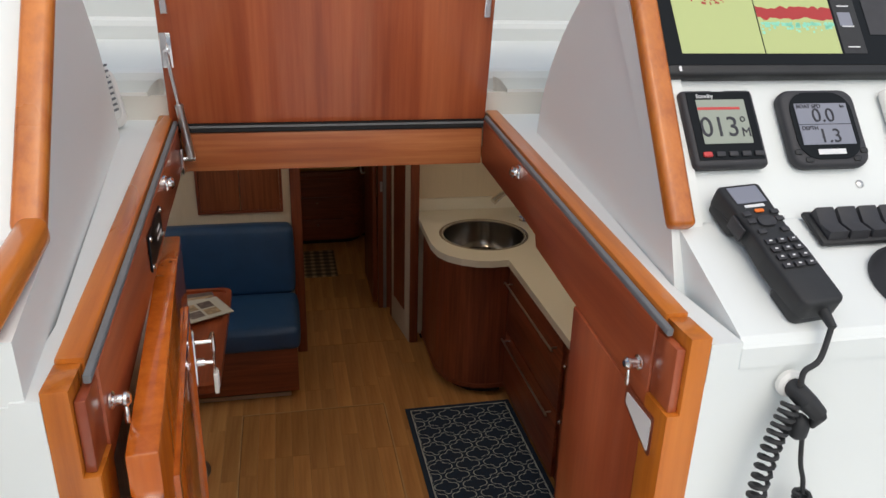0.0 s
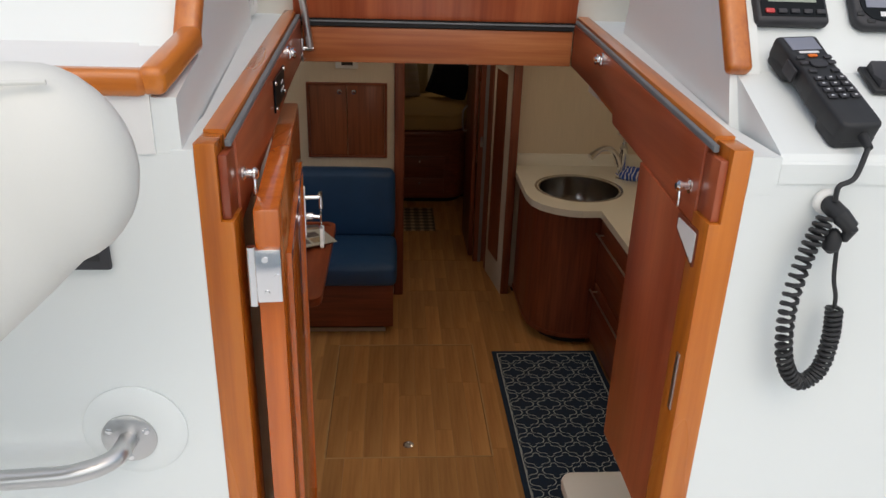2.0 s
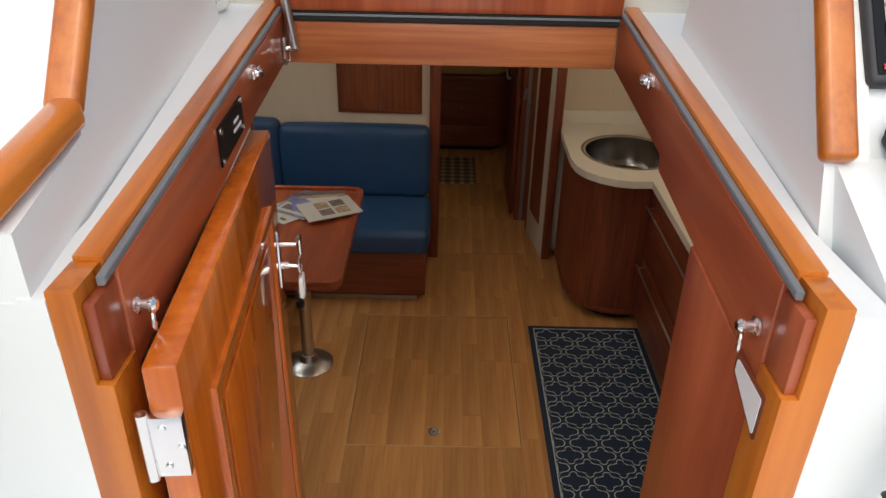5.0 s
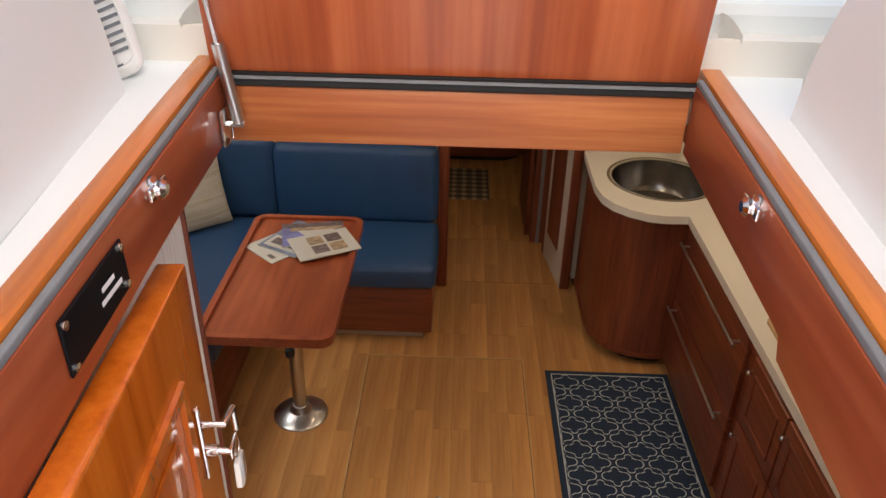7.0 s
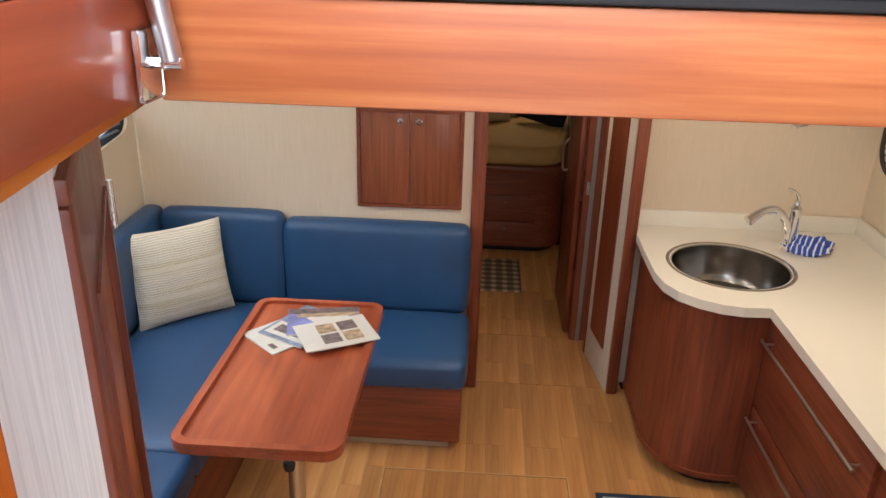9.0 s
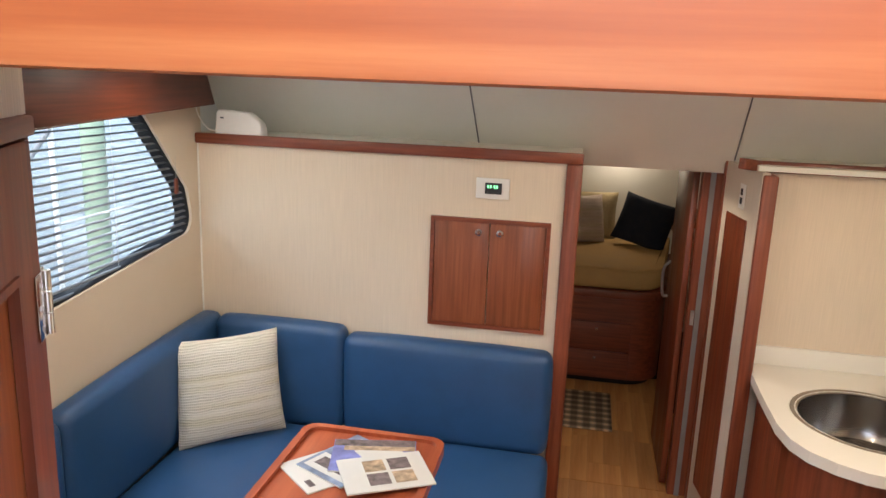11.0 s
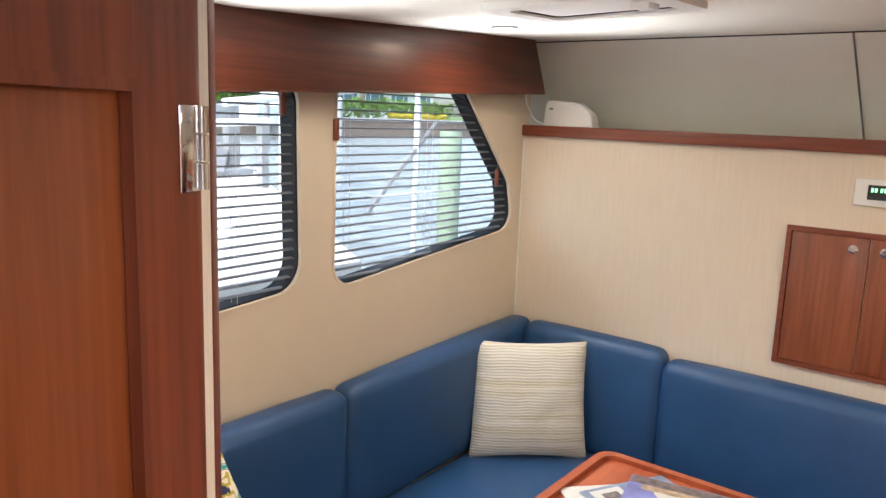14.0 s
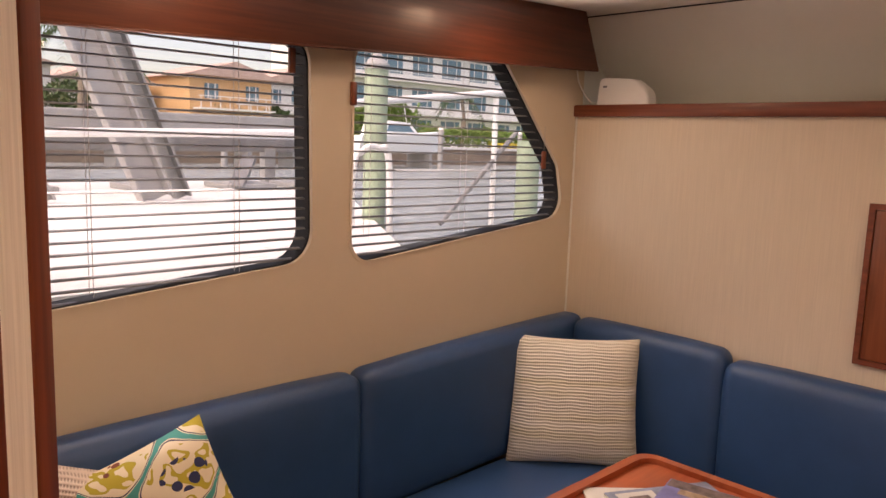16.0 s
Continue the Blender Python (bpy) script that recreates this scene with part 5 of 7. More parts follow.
# runner rug
rug_blue = mottled("navy_rug_pile", (0.013, 0.032, 0.070), 0.35, 60, 0.95, 0, 0.8, 900)
rug_pale = mottled("pale_rug_pile", (0.52, 0.58, 0.60), 0.15, 80, 0.95, 0, 0.8, 900)
ru = thing("runner_rug", "navy runner rug with a pale quatrefoil trellis pattern", "rug", (0.9, 2.6, 0))
RX0, RX1, RY0, RY1 = 0.602, 1.208, 1.62, 3.585
piece("woven_base", box(RX0, RX1, RY0, RY1, 0.0005, 0.008, 0.002), rug_blue, ru)
b = bmesh.new()


def loop_strip(bm, pts, w, z):
    n = len(pts)
    inn, out = [], []
    cx, cy = sum(p[0] for p in pts) / n, sum(p[1] for p in pts) / n
    for p in pts:
        d = Vector((p[0] - cx, p[1] - cy)).normalized() * w / 2
        inn.append(bm.verts.new((p[0] - d.x, p[1] - d.y, z)))
        out.append(bm.verts.new((p[0] + d.x, p[1] + d.y, z)))
    for k in range(n):
        j = (k + 1) % n
        bm.faces.new((inn[k], inn[j], out[j], out[k]))


def foil(cx, cy, a, c):
    """Quatrefoil outline: the union of four lobes about a centre."""
    pts = []
    lobes = ((0.60 * a, 0, 0.40 * a), (-0.60 * a, 0, 0.40 * a), (0, 0.68 * c, 0.31 * c), (0, -0.68 * c, 0.31 * c), (0.25 * a, 0.20 * c, 0.33 * a), (-0.25 * a, 0.20 * c, 0.33 * a), (0.25 * a, -0.20 * c, 0.33 * a), (-0.25 * a, -0.20 * c, 0.33 * a))
    for k in range(72):
        t = 2 * math.pi * (k + 0.5) / 72
        dx, dy = math.cos(t), math.sin(t)
        best = 0.3 * min(a, c)
        for lx, ly, r in lobes:
            bq = dx * lx + dy * ly
            disc = bq * bq - (lx * lx + ly * ly - r * r)
            if disc > 0:
                best = max(best, bq + math.sqrt(disc))
        pts.append((cx + dx * best, cy + dy * best))
    return pts


CW, CH = 0.1415, 0.150
row, y = 0, RY1 - 0.086
while y > RY0 + 0.06:
    for k in range(-1, 5):
        cx = RX0 + 0.0955 + CW * (k + 0.5 * (row % 2))
        if RX0 < cx < RX1:
            loop_strip(b, [(min(max(px_, RX0 + 0.034), RX1 - 0.034), py_) for px_, py_ in foil(cx, y, 0.059, 0.053)], 0.0050, 0.0088)
    row, y = row + 1, y - CH / 2
for x0, x1, y0, y1 in ((RX0 + 0.026, RX0 + 0.031, RY0 + 0.03, RY1 - 0.028), (RX1 - 0.031, RX1 - 0.026, RY0 + 0.03, RY1 - 0.028), (RX0 + 0.026, RX1 - 0.026, RY1 - 0.031, RY1 - 0.026)):
    box(x0, x1, y0, y1, 0.0078, 0.0088, 0, 2, b)
piece("trellis", b, rug_pale, ru, "pale woven trellis lines")

# pillows
def pillow_mesh(w, h, d, seed, pinch=0.055):
    """A stuffed square pillow standing in the xz plane."""
    bm = bmesh.new()
    N = 22
    rn = random.Random(seed)
    ph_ = [rn.uniform(0, 6) for _ in range(4)]
    grid = {}
    for side in (1, -1):
        for i in range(N + 1):
            for j in range(N + 1):
                u, v = 2 * i / N - 1, 2 * j / N - 1
                edge = (1 - abs(u) ** 2.6) * (1 - abs(v) ** 2.6)
                x = w / 2 * u * (1 - pinch * (1 - abs(v) ** 2) * abs(u) ** 3)
                z = h / 2 * v * (1 - pinch * (1 - abs(u) ** 2) * abs(v) ** 3)
                t = d / 2 * max(0, edge) ** 0.42
                t += 0.004 * math.sin(9 * u + ph_[0]) * math.sin(7 * v + ph_[1]) * (edge ** 0.5 if edge > 0 else 0)
                if side == -1 and (i in (0, N) or j in (0, N)):
                    grid[side, i, j] = grid[1, i, j]
                else:
                    grid[side, i, j] = bm.verts.new((x, side * t, z))
        for i in range(N):
            for j in range(N):
                q = [grid[side, i, j], grid[side, i + 1, j], grid[side, i + 1, j + 1], grid[side, i, j + 1]]
                bm.faces.new(q if side == -1 else q[::-1])
    bmesh.ops.recalc_face_normals(bm, faces=bm.faces[:])
    return bm


def woven(name, pale, dark):
    """Coarse weave: rows of ribs with small dark gaps, denser in some courses than in others."""
    m = material(name, pale, 0.95)
    v = coords(m, (1, 1, 1))
    wob = node(m, "ShaderNodeTexNoise", Scale=14.0, Detail=2.0)
    link(m, v, wob.inputs["Vector"])
    vm = mix(m, 0.012, v, wob.outputs["Color"], "ADD")
    w1 = node(m, "ShaderNodeTexWave", Scale=46.0, Distortion=0.0)
    w1.bands_direction = "X"
    w2 = node(m, "ShaderNodeTexWave", Scale=30.0, Distortion=0.0)
    w2.bands_direction = "Z"
    link(m, vm, w1.inputs["Vector"])
    link(m, vm, w2.inputs["Vector"])
    course = node(m, "ShaderNodeTexNoise", Scale=1.0, Detail=1.0)
    link(m, coords(m, (0.6, 0.6, 30)), course.inputs["Vector"])
    gap = mix(m, 1.0, w1.outputs["Color"], w2.outputs["Color"], "MULTIPLY")
    gap = mix(m, 1.0, gap, ramp(m, course.outputs["Fac"], [(0.38, (0.35, 0.35, 0.35)), (0.55, (1, 1, 1))]), "MULTIPLY")
    c = ramp(m, gap, [(0.10, pale), (0.38, tuple(0.80 * k for k in pale)), (0.62, dark)])
    tint = node(m, "ShaderNodeTexNoise", Scale=1.0, Detail=1.0)
    link(m, coords(m, (2, 2, 22), (0, 0, 0.4)), tint.inputs["Vector"])
    c = mix(m, 0.30, c, ramp(m, tint.outputs["Fac"], [(0.36, (0.66, 0.60, 0.34)), (0.5, pale), (0.66, (0.82, 0.80, 0.74))]))
    link(m, c, m.node_tree.nodes["Principled BSDF"].inputs["Base Color"])
    rib = mix(m, 0.5, gap, w2.outputs["Color"])
    b_ = node(m, "ShaderNodeBump", Strength=0.9, Distance=0.004)
    b_.invert = True
    link(m, rib, b_.inputs["Height"])
    link(m, b_.outputs["Normal"], m.node_tree.nodes["Principled BSDF"].inputs["Normal"])
    return m


cream_weave = woven("cream_basket_weave", (0.80, 0.77, 0.67), (0.30, 0.26, 0.19))
rose_weave = woven("pinkish_basket_weave", (0.70, 0.58, 0.50), (0.40, 0.30, 0.24))


def printed():
    """Ogee print: a teal lattice edged in navy, ochre scrolls and dark flowers on cream cloth."""
    m = material("ogee_print_cotton", (0.78, 0.72, 0.55), 0.9)
    v = coords(m, (1, 1, 1))
    warp = node(m, "ShaderNodeTexNoise", Scale=16.0, Detail=1.0)
    link(m, v, warp.inputs["Vector"])
    vm = mix(m, 0.022, v, warp.outputs["Color"], "ADD")
    xyz = node(m, "ShaderNodeSeparateXYZ")
    link(m, vm, xyz.inputs[0])

    def calc(op, a, b=None, c=None):
        n = node(m, "ShaderNodeMath")
        n.operation = op
        for sock, value in zip(n.inputs, (a, b, c)):
            if isinstance(value, bpy.types.NodeSocket):
                link(m, value, sock)
            elif value is not None:
                sock.default_value = value
        return n.outputs[0]

    cu = calc("COSINE", calc("MULTIPLY", xyz.outputs[0], 2 * math.pi / 0.20))
    cv = calc("COSINE", calc("MULTIPLY", xyz.outputs[2], 2 * math.pi / 0.27))
    f = calc("ADD", cu, cv)
    edge = calc("ABSOLUTE", f)
    base, ochre, teal, navy = (0.80, 0.72, 0.55), (0.48, 0.40, 0.05), (0.05, 0.34, 0.32), (0.03, 0.04, 0.11)

    scroll = node(m, "ShaderNodeTexVoronoi", Scale=26.0)
    scroll.feature = "SMOOTH_F1"
    link(m, mix(m, 0.05, vm, warp.outputs["Color"], "ADD"), scroll.inputs["Vector"])
    ringed = calc("ABSOLUTE", calc("SUBTRACT", scroll.outputs["Distance"], 0.34))
    leafy = calc("MULTIPLY", calc("LESS_THAN", ringed, 0.085), calc("GREATER_THAN", edge, 0.42))
    c = mix(m, leafy, base, ochre)
    bloom = node(m, "ShaderNodeTexVoronoi", Scale=34.0)
    link(m, vm, bloom.inputs["Vector"])
    petals = calc("MULTIPLY", calc("GREATER_THAN", f, 1.35), calc("LESS_THAN", bloom.outputs["Distance"], 0.36))
    c = mix(m, petals, c, (0.22, 0.07, 0.05))
    petals2 = calc("MULTIPLY", calc("LESS_THAN", f, -1.30), calc("LESS_THAN", bloom.outputs["Distance"], 0.42))
    c = mix(m, petals2, c, navy)
    c = mix(m, calc("LESS_THAN", edge, 0.27), c, navy)
    c = mix(m, calc("LESS_THAN", edge, 0.21), c, base)
    c = mix(m, calc("LESS_THAN", edge, 0.16), c, teal)
    link(m, c, m.node_tree.nodes["Principled BSDF"].inputs["Base Color"])
    f_ = node(m, "ShaderNodeTexNoise", Scale=700.0)
    link(m, v, f_.inputs["Vector"])
    bump(m, f_.outputs["Fac"], 0.3, 0.0006)
    return m


def pillow(label, w, h, d, mat, m, seed, group="settee pillows"):
    ob = part("throw_pillow", pillow_mesh(w, h, d, seed), mat, None, "", True)
    ob.matrix_basis = m
    return tagged(ob, label, "pillow", group)


# its face turned towards the cabin from the settee corner
pillow("cream woven square pillow leaning in the settee corner", 0.445, 0.440, 0.16, cream_weave,
       Matrix.Translation((-1.268, 4.083, 0.682)) @ Matrix.Rotation(radians(42), 4, "Z") @ Matrix.Rotation(radians(-13), 4, "X"), 3)
print_cloth = printed()
pillow("patterned ogee print pillow leaning on the port backrest", 0.42, 0.42, 0.14, print_cloth,
       Matrix.Translation((-1.310, 2.641, 0.690)) @ Matrix.Rotation(radians(70), 4, "Z") @ Matrix.Rotation(radians(-12), 4, "X") @ Matrix.Rotation(radians(68), 4, "Y") @ Matrix.Scale(0.90, 4), 5)
pillow("pinkish woven pillow beside the partition", 0.40, 0.40, 0.14, rose_weave,
       Matrix.Translation((-1.37, 2.50, 0.655)) @ Matrix.Rotation(radians(86), 4, "Z") @ Matrix.Rotation(radians(-12), 4, "X") @ Matrix.Rotation(radians(20), 4, "Y"), 7)

# magazines
paper = mottled("white_paper", (0.62, 0.61, 0.57), 0.02, 20, 0.45)
cover_blue = mottled("blue_violet_print", (0.20, 0.22, 0.50), 0.5, 11, 0.35)
cover_teal = mottled("slate_blue_print", (0.20, 0.25, 0.36), 0.7, 22, 0.35)
tan_print = mottled("tan_print", (0.42, 0.31, 0.20), 0.7, 38, 0.35)
dark_print = mottled("dark_brown_print", (0.15, 0.12, 0.12), 0.8, 45, 0.35)
yellow_print = material("lime_print", (0.62, 0.66, 0.10), 0.4)


def magazine(label, cx, cy, z, turn, cover, w=0.205, h=0.272):
    m = thing("magazine", label, "magazine", (0, 0, 0), "magazines on the table")
    m.matrix_basis = Matrix.Translation((cx, cy, z)) @ Matrix.Rotation(radians(turn), 4, "Z")
    part("paper_block", box(-w / 2, w / 2, -h / 2, h / 2, 0.0, 0.005, 0.0008), paper, m)
    part("cover", box(-w / 2, w / 2, -h / 2, h / 2, 0.0052, 0.0058), cover, m)
    return m


ZT = 0.7425
m1 = magazine("white magazine with a black title lying on the table", -0.615, 3.475, ZT, -42, paper)
lettering("title", "Aqu", 0.060, ink, m1, pose(-0.040, 0.095, 0.0060))
part("badge", box(0.035, 0.075, -0.115, -0.095, 0.0059, 0.0062), dark_print, m1)
part("picture", box(-0.08, 0.085, -0.03, 0.02, 0.0059, 0.0061), cover_teal, m1)
m2 = magazine("slate-blue magazine with a yellow title under others", -0.570, 3.520, ZT + 0.006, -28, cover_teal)
lettering("title", "An", 0.055, yellow_print, m2, pose(-0.050, 0.100, 0.0060))
part("picture", box(-0.09, 0.09, -0.115, -0.02, 0.0059, 0.0061), paper, m2)
part("picture", box(-0.07, 0.06, -0.09, -0.04, 0.0062, 0.0064), dark_print, m2)
m3 = magazine("blue-violet magazine with a yacht picture on its cover", -0.500, 3.555, ZT + 0.012, -78, cover_blue)
part("picture", box(-0.101, -0.06, -0.134, 0.134, 0.0059, 0.0061), dark_print, m3, "dark foreground")
part("picture", box(-0.059, -0.03, -0.10, 0.134, 0.0059, 0.0061), tan_print, m3, "sandy shore")
part("picture", prism(rounded([(-0.03, -0.07), (-0.03, 0.10), (0.0, 0.08), (0.028, 0.03), (0.026, -0.03)], 0.006), "z", 0.0059, 0.0062), paper, m3, "white boat shape")
m4 = magazine("white magazine page with four small pictures", -0.435, 3.455, ZT + 0.018, -62, paper)
for px_, py_, mt in ((-0.075, 0.055, dark_print), (0.005, 0.055, tan_print), (-0.075, -0.025, tan_print), (0.005, -0.025, dark_print)):
    part("picture", box(px_, px_ + 0.068, py_ - 0.035, py_ + 0.032, 0.0059, 0.0061), mt, m4)

# faucet, cloth, board and hook
fc = thing("galley_faucet", "chrome single-lever galley faucet with a curved spout", "faucet", (1.435, 4.205, COUNTER))
part("body", lathe([(0.030, 0.0), (0.030, 0.006), (0.024, 0.012), (0.024, 0.16), (0.027, 0.165), (0.026, 0.20), (0.012, 0.215)], (0, 0, 0), 24), chrome, fc, "", True)
part("spout", tube(smooth_line([(-0.006, 0.0, 0.055), (-0.040, -0.012, 0.14), (-0.090, -0.030, 0.195), (-0.150, -0.052, 0.200), (-0.190, -0.066, 0.180)], 6),
                   [0.020] * 8 + [0.018] * 8 + [0.017] * 6 + [0.020] * 3, 16), chrome, fc, "", True)
part("spray_head", tube([(-0.182, -0.063, 0.186), (-0.222, -0.078, 0.158)], [0.019, 0.023], 16), chrome, fc, "", True)
part("lever", tube(smooth_line([(0.0, 0.0, 0.205), (0.004, 0.004, 0.235), (-0.010, 0.0, 0.265), (-0.050, -0.012, 0.290)], 5), [0.014] * 5 + [0.010] * 5 + [0.007] * 6, 12), chrome, fc, "", True)
stripe = material("blue_striped_cotton", (0.05, 0.10, 0.42), 0.9)
w_ = node(stripe, "ShaderNodeTexWave", Scale=14.0, Distortion=1.5)
link(stripe, coords(stripe, (1, 1, 1), (0, 0, 0.6)), w_.inputs["Vector"])
link(stripe, ramp(stripe, w_.outputs["Fac"], [(0.72, (0.03, 0.10, 0.50)), (0.82, (0.75, 0.78, 0.85))]), stripe.node_tree.nodes["Principled BSDF"].inputs["Base Color"])
b = bmesh.new()
bmesh.ops.create_icosphere(b, subdivisions=4, radius=1.0)
for v in b.verts:
    n_ = noise.noise(v.co * 2.2) * 0.35 + noise.noise(v.co * 5.0) * 0.18
    r_ = 1 + n_
    v.co = Vector((v.co.x * 0.095 * r_, v.co.y * 0.060 * r_, max(0.0, (v.co.z + 0.75) * 0.042 * r_)))
ob = tagged(part("dish_cloth", b, stripe, None, "", True), "crumpled blue and white striped dish cloth on the worktop", "cloth")
ob.location = (1.515, 4.185, COUNTER + 0.0005)
board_wood = wood("pale_board", (0.42, 0.26, 0.13), (0.55, 0.37, 0.2), (0.62, 0.44, 0.26), "y", 0.5, 0.0)
ob = part("cutting_board", prism(rounded(rect(1.225, 1.62, 2.46, 2.82), 0.03), "z", COUNTER + 0.0005, COUNTER + 0.016, 0.003), board_wood, None, "", True)
tagged(ob, "pale wooden cutting board lying on the worktop", "cutting board")
hk = thing("wall_hook", "small chrome double hook on the galley bulkhead", "hook", (1.475, 4.484, 1.385))
part("plate", box(-0.016, 0.016, -0.006, -0.0005, -0.02, 0.02, 0.002), chrome, hk, "", True)
for s_ in (-1, 1):
    part("prong", tube(smooth_line([(0, -0.006, 0), (s_ * 0.012, -0.03, -0.004), (s_ * 0.035, -0.045, 0.006)], 5), 0.004, 10), chrome, hk, "", True)

# starboard window with blind, seen past the galley
swn = thing("galley_window", "dark-framed hull window with a closed slat blind", "window", (1.86, 4.0, 1.45))
wo = rounded(rect(3.35, 4.445, 1.20, 1.70), 0.13)
wi = inset(wo, (3.9, 1.45), 0.94)
piece("frame", ring(wo, wi, "x", 1.845, 1.8598), black_plastic, swn, "", True)
slat_white = mottled("white_slat", (0.72, 0.72, 0.70), 0.03, 30, 0.4)
for k in range(16):
    piece("slat", box(1.850, 1.8585, 3.42, 4.41, 1.225 + 0.029 * k, 1.247 + 0.029 * k), slat_white, swn)

# downlights
lens_glow = glow("warm_lamp_lens", (1.0, 0.82, 0.58), 9.0)
lamp_ring = material("satin_grey_ring", (0.30, 0.29, 0.27), 0.35, 0.7)
for dx, dy in DOWNLIGHTS_AND_FILL[:2] + DOWNLIGHTS_AND_FILL[3:4]:
    dl = thing("ceiling_downlight", "small round recessed downlight, lit, in a grey metal ring", "downlight", (dx, dy, ceiling_z(dy, dx)), "ceiling downlights")
    part("ring", lathe([(0.042, -0.0005), (0.042, -0.004), (0.034, -0.007), (0.029, -0.006), (0.029, -0.0005)], (0, 0, 0), 28), lamp_ring, dl, "", True)
    dl.rotation_euler = (math.atan((ceiling_z(dy + 0.03, dx) - ceiling_z(dy - 0.03, dx)) / 0.06), 0, 0)
    part("lens", lathe([(0.028, -0.001), (0.028, -0.0045), (0.01, -0.0055)], (0, 0, 0), 24), lens_glow, dl, "glowing warm lens", True)
# ceiling hatch
ch = thing("ceiling_hatch", "white framed deck hatch in the headliner", "hatch", (-0.734, 3.355, ceiling_z(3.355, -0.734)))
ch.rotation_euler = (math.atan(0.036), -math.atan(0.026), 0)
o, i = rounded(rect(-0.21, 0.21, -0.165, 0.165), 0.03), rounded(rect(-0.160, 0.160, -0.115, 0.115), 0.02)
part("frame", ring(o, i, "z", -0.016, 0.0), white_plastic, ch, "", True)
part("gasket", ring(inset(i, (0, 0), 1.0), inset(i, (0, 0), 0.975), "z", -0.010, -0.001), dark_gap, ch, "black gasket line")
part("panel", prism(inset(i, (0, 0), 0.97), "z", -0.008, -0.002, 0.002), white_plastic, ch)
part("latch", box(0.10, 0.145, -0.03, 0.03, -0.022, -0.0075, 0.004), white_plastic, ch, "", True)

# router on the shelf with its lead
rt = thing("wifi_router", "white rounded plastic router standing on the shelf", "router", (-1.36, 4.42, 1.682))
sh_ = rounded([(-0.095, 0.0), (0.125, 0.0), (0.118, 0.06), (0.06, 0.103), (-0.085, 0.112)], [0.01, 0.012, 0.05, 0.05, 0.02], 6)
part("case", prism(sh_, "y", -0.045, 0.015, 0.010, 3), white_plastic, rt, "", True)
part("mark", box(-0.065, -0.05, -0.0462, -0.0452, 0.075, 0.082), grey_rubber, rt)
part("lead", tube(smooth_line([(-0.09, -0.02, 0.02), (-0.125, -0.04, 0.03), (-0.150, -0.075, 0.09), (-0.155, -0.09, 0.15)], 6), 0.003, 8), white_plastic, rt, "thin white lead", True)
for z_, y_ in ((1.665, 0), ):
    structure("trim_corner_bead", tube([(XW + 0.004, YB - 0.003, 0.90), (XW + 0.004, YB - 0.003, 1.65)], 0.004, 8), vinyl, "pale bead in the bulkhead corner", "trim")
# display digits on the thermostat
lcd_green = glow("green_digits", (0.25, 0.9, 0.35), 0.8)
for bx in (-0.017, -0.007, 0.008, 0.018):
    part("digit_bar", box(bx - 0.0032, bx + 0.0032, -0.0172, -0.0165, 0.004, 0.016), lcd_green, th, "green display bar")
for k in range(3):
    piece("button", box(-0.282 + 0.021 * k, -0.268 + 0.021 * k, YB - 0.0175, YB - 0.016, 1.518, 1.524), grey_bezel, th)

# light switch and cloth curtain in the passage
ls = thing("light_switch", "white light switch plate on the passage wall", "switch")
ls.matrix_basis = PASS @ Matrix.Translation((0.175, 0.0, 1.545))
part("plate", box(-0.030, 0.030, 0.0005, 0.005, -0.05, 0.05, 0.002), white_plastic, ls, "", True)
for z_ in (-0.018, 0.018):
    part("rocker", box(-0.010, 0.010, 0.005, 0.009, z_ - 0.013, z_ + 0.013, 0.002), grey_bezel, ls, "", True)
cr = thing("head_mirror", "bright mirror cabinet with white shelves inside the head", "mirror", (0.80, 4.86, 0.0))
mirror = material("mirror_silver", (0.9, 0.9, 0.9), 0.03, 1.0)
piece("frame", box(0.80, 0.815, 4.80, 5.34, 0.20, 1.66, 0.002), white_plastic, cr, "", True)
piece("mirror", box(0.795, 0.7995, 4.82, 5.32, 0.95, 1.62), mirror, cr)
for z_ in (0.45, 0.85, 1.30):
    piece("shelf", box(0.758, 0.7945, 4.82, 5.30, z_, z_ + 0.03, 0.003), white_plastic, cr)
ltc = thing("door_latch", "small brass latch plate on the stateroom frame", "latch", (0.645, 4.89, 0.9))
piece("plate", box(0.632, 0.648, 4.890, 4.8995, 0.88, 0.95, 0.001), steel, ltc)
ltp = thing("door_catch", "small white catch low on the passage wall", "catch", (0.076, 4.70, 0.2))
piece("plate", box(0.0752, 0.080, 4.70, 4.73, 0.24, 0.30, 0.001), white_plastic, ltp)

# berth
berth_cloth = mottled("gold_bedspread", (0.52, 0.33, 0.12), 0.08, 8, 0.85, 0, 0.4, 300)
mt_o = rounded([(-0.80, 6.21), (0.64, 6.21), (0.80, 7.40), (-0.80, 7.40)], [0.0, 0.20, 0.02, 0], 8)
b = prism(mt_o, "z", 0.657, 0.80, 0.035, 4)
mt = thing("mattress", "tan quilted mattress with a rounded corner on the berth", "mattress", (0.0, 6.8, 0.657))
piece("padding", b, berth_cloth, mt, "", True)
rim = inset(mt_o, (0.0, 6.8), 0.985)
piece("piping", tube([(x_, y_, 0.792) for x_, y_ in rim + rim[:1]], 0.006, 8), berth_cloth, mt, "", True)
navy_cloth = mottled("navy_cushion_cloth", (0.012, 0.018, 0.035), 0.15, 20, 0.9, 0, 0.4, 500)
stripe_tan = grained("striped_tan_cloth", (0.50, 0.40, 0.22), "x", 0.35)
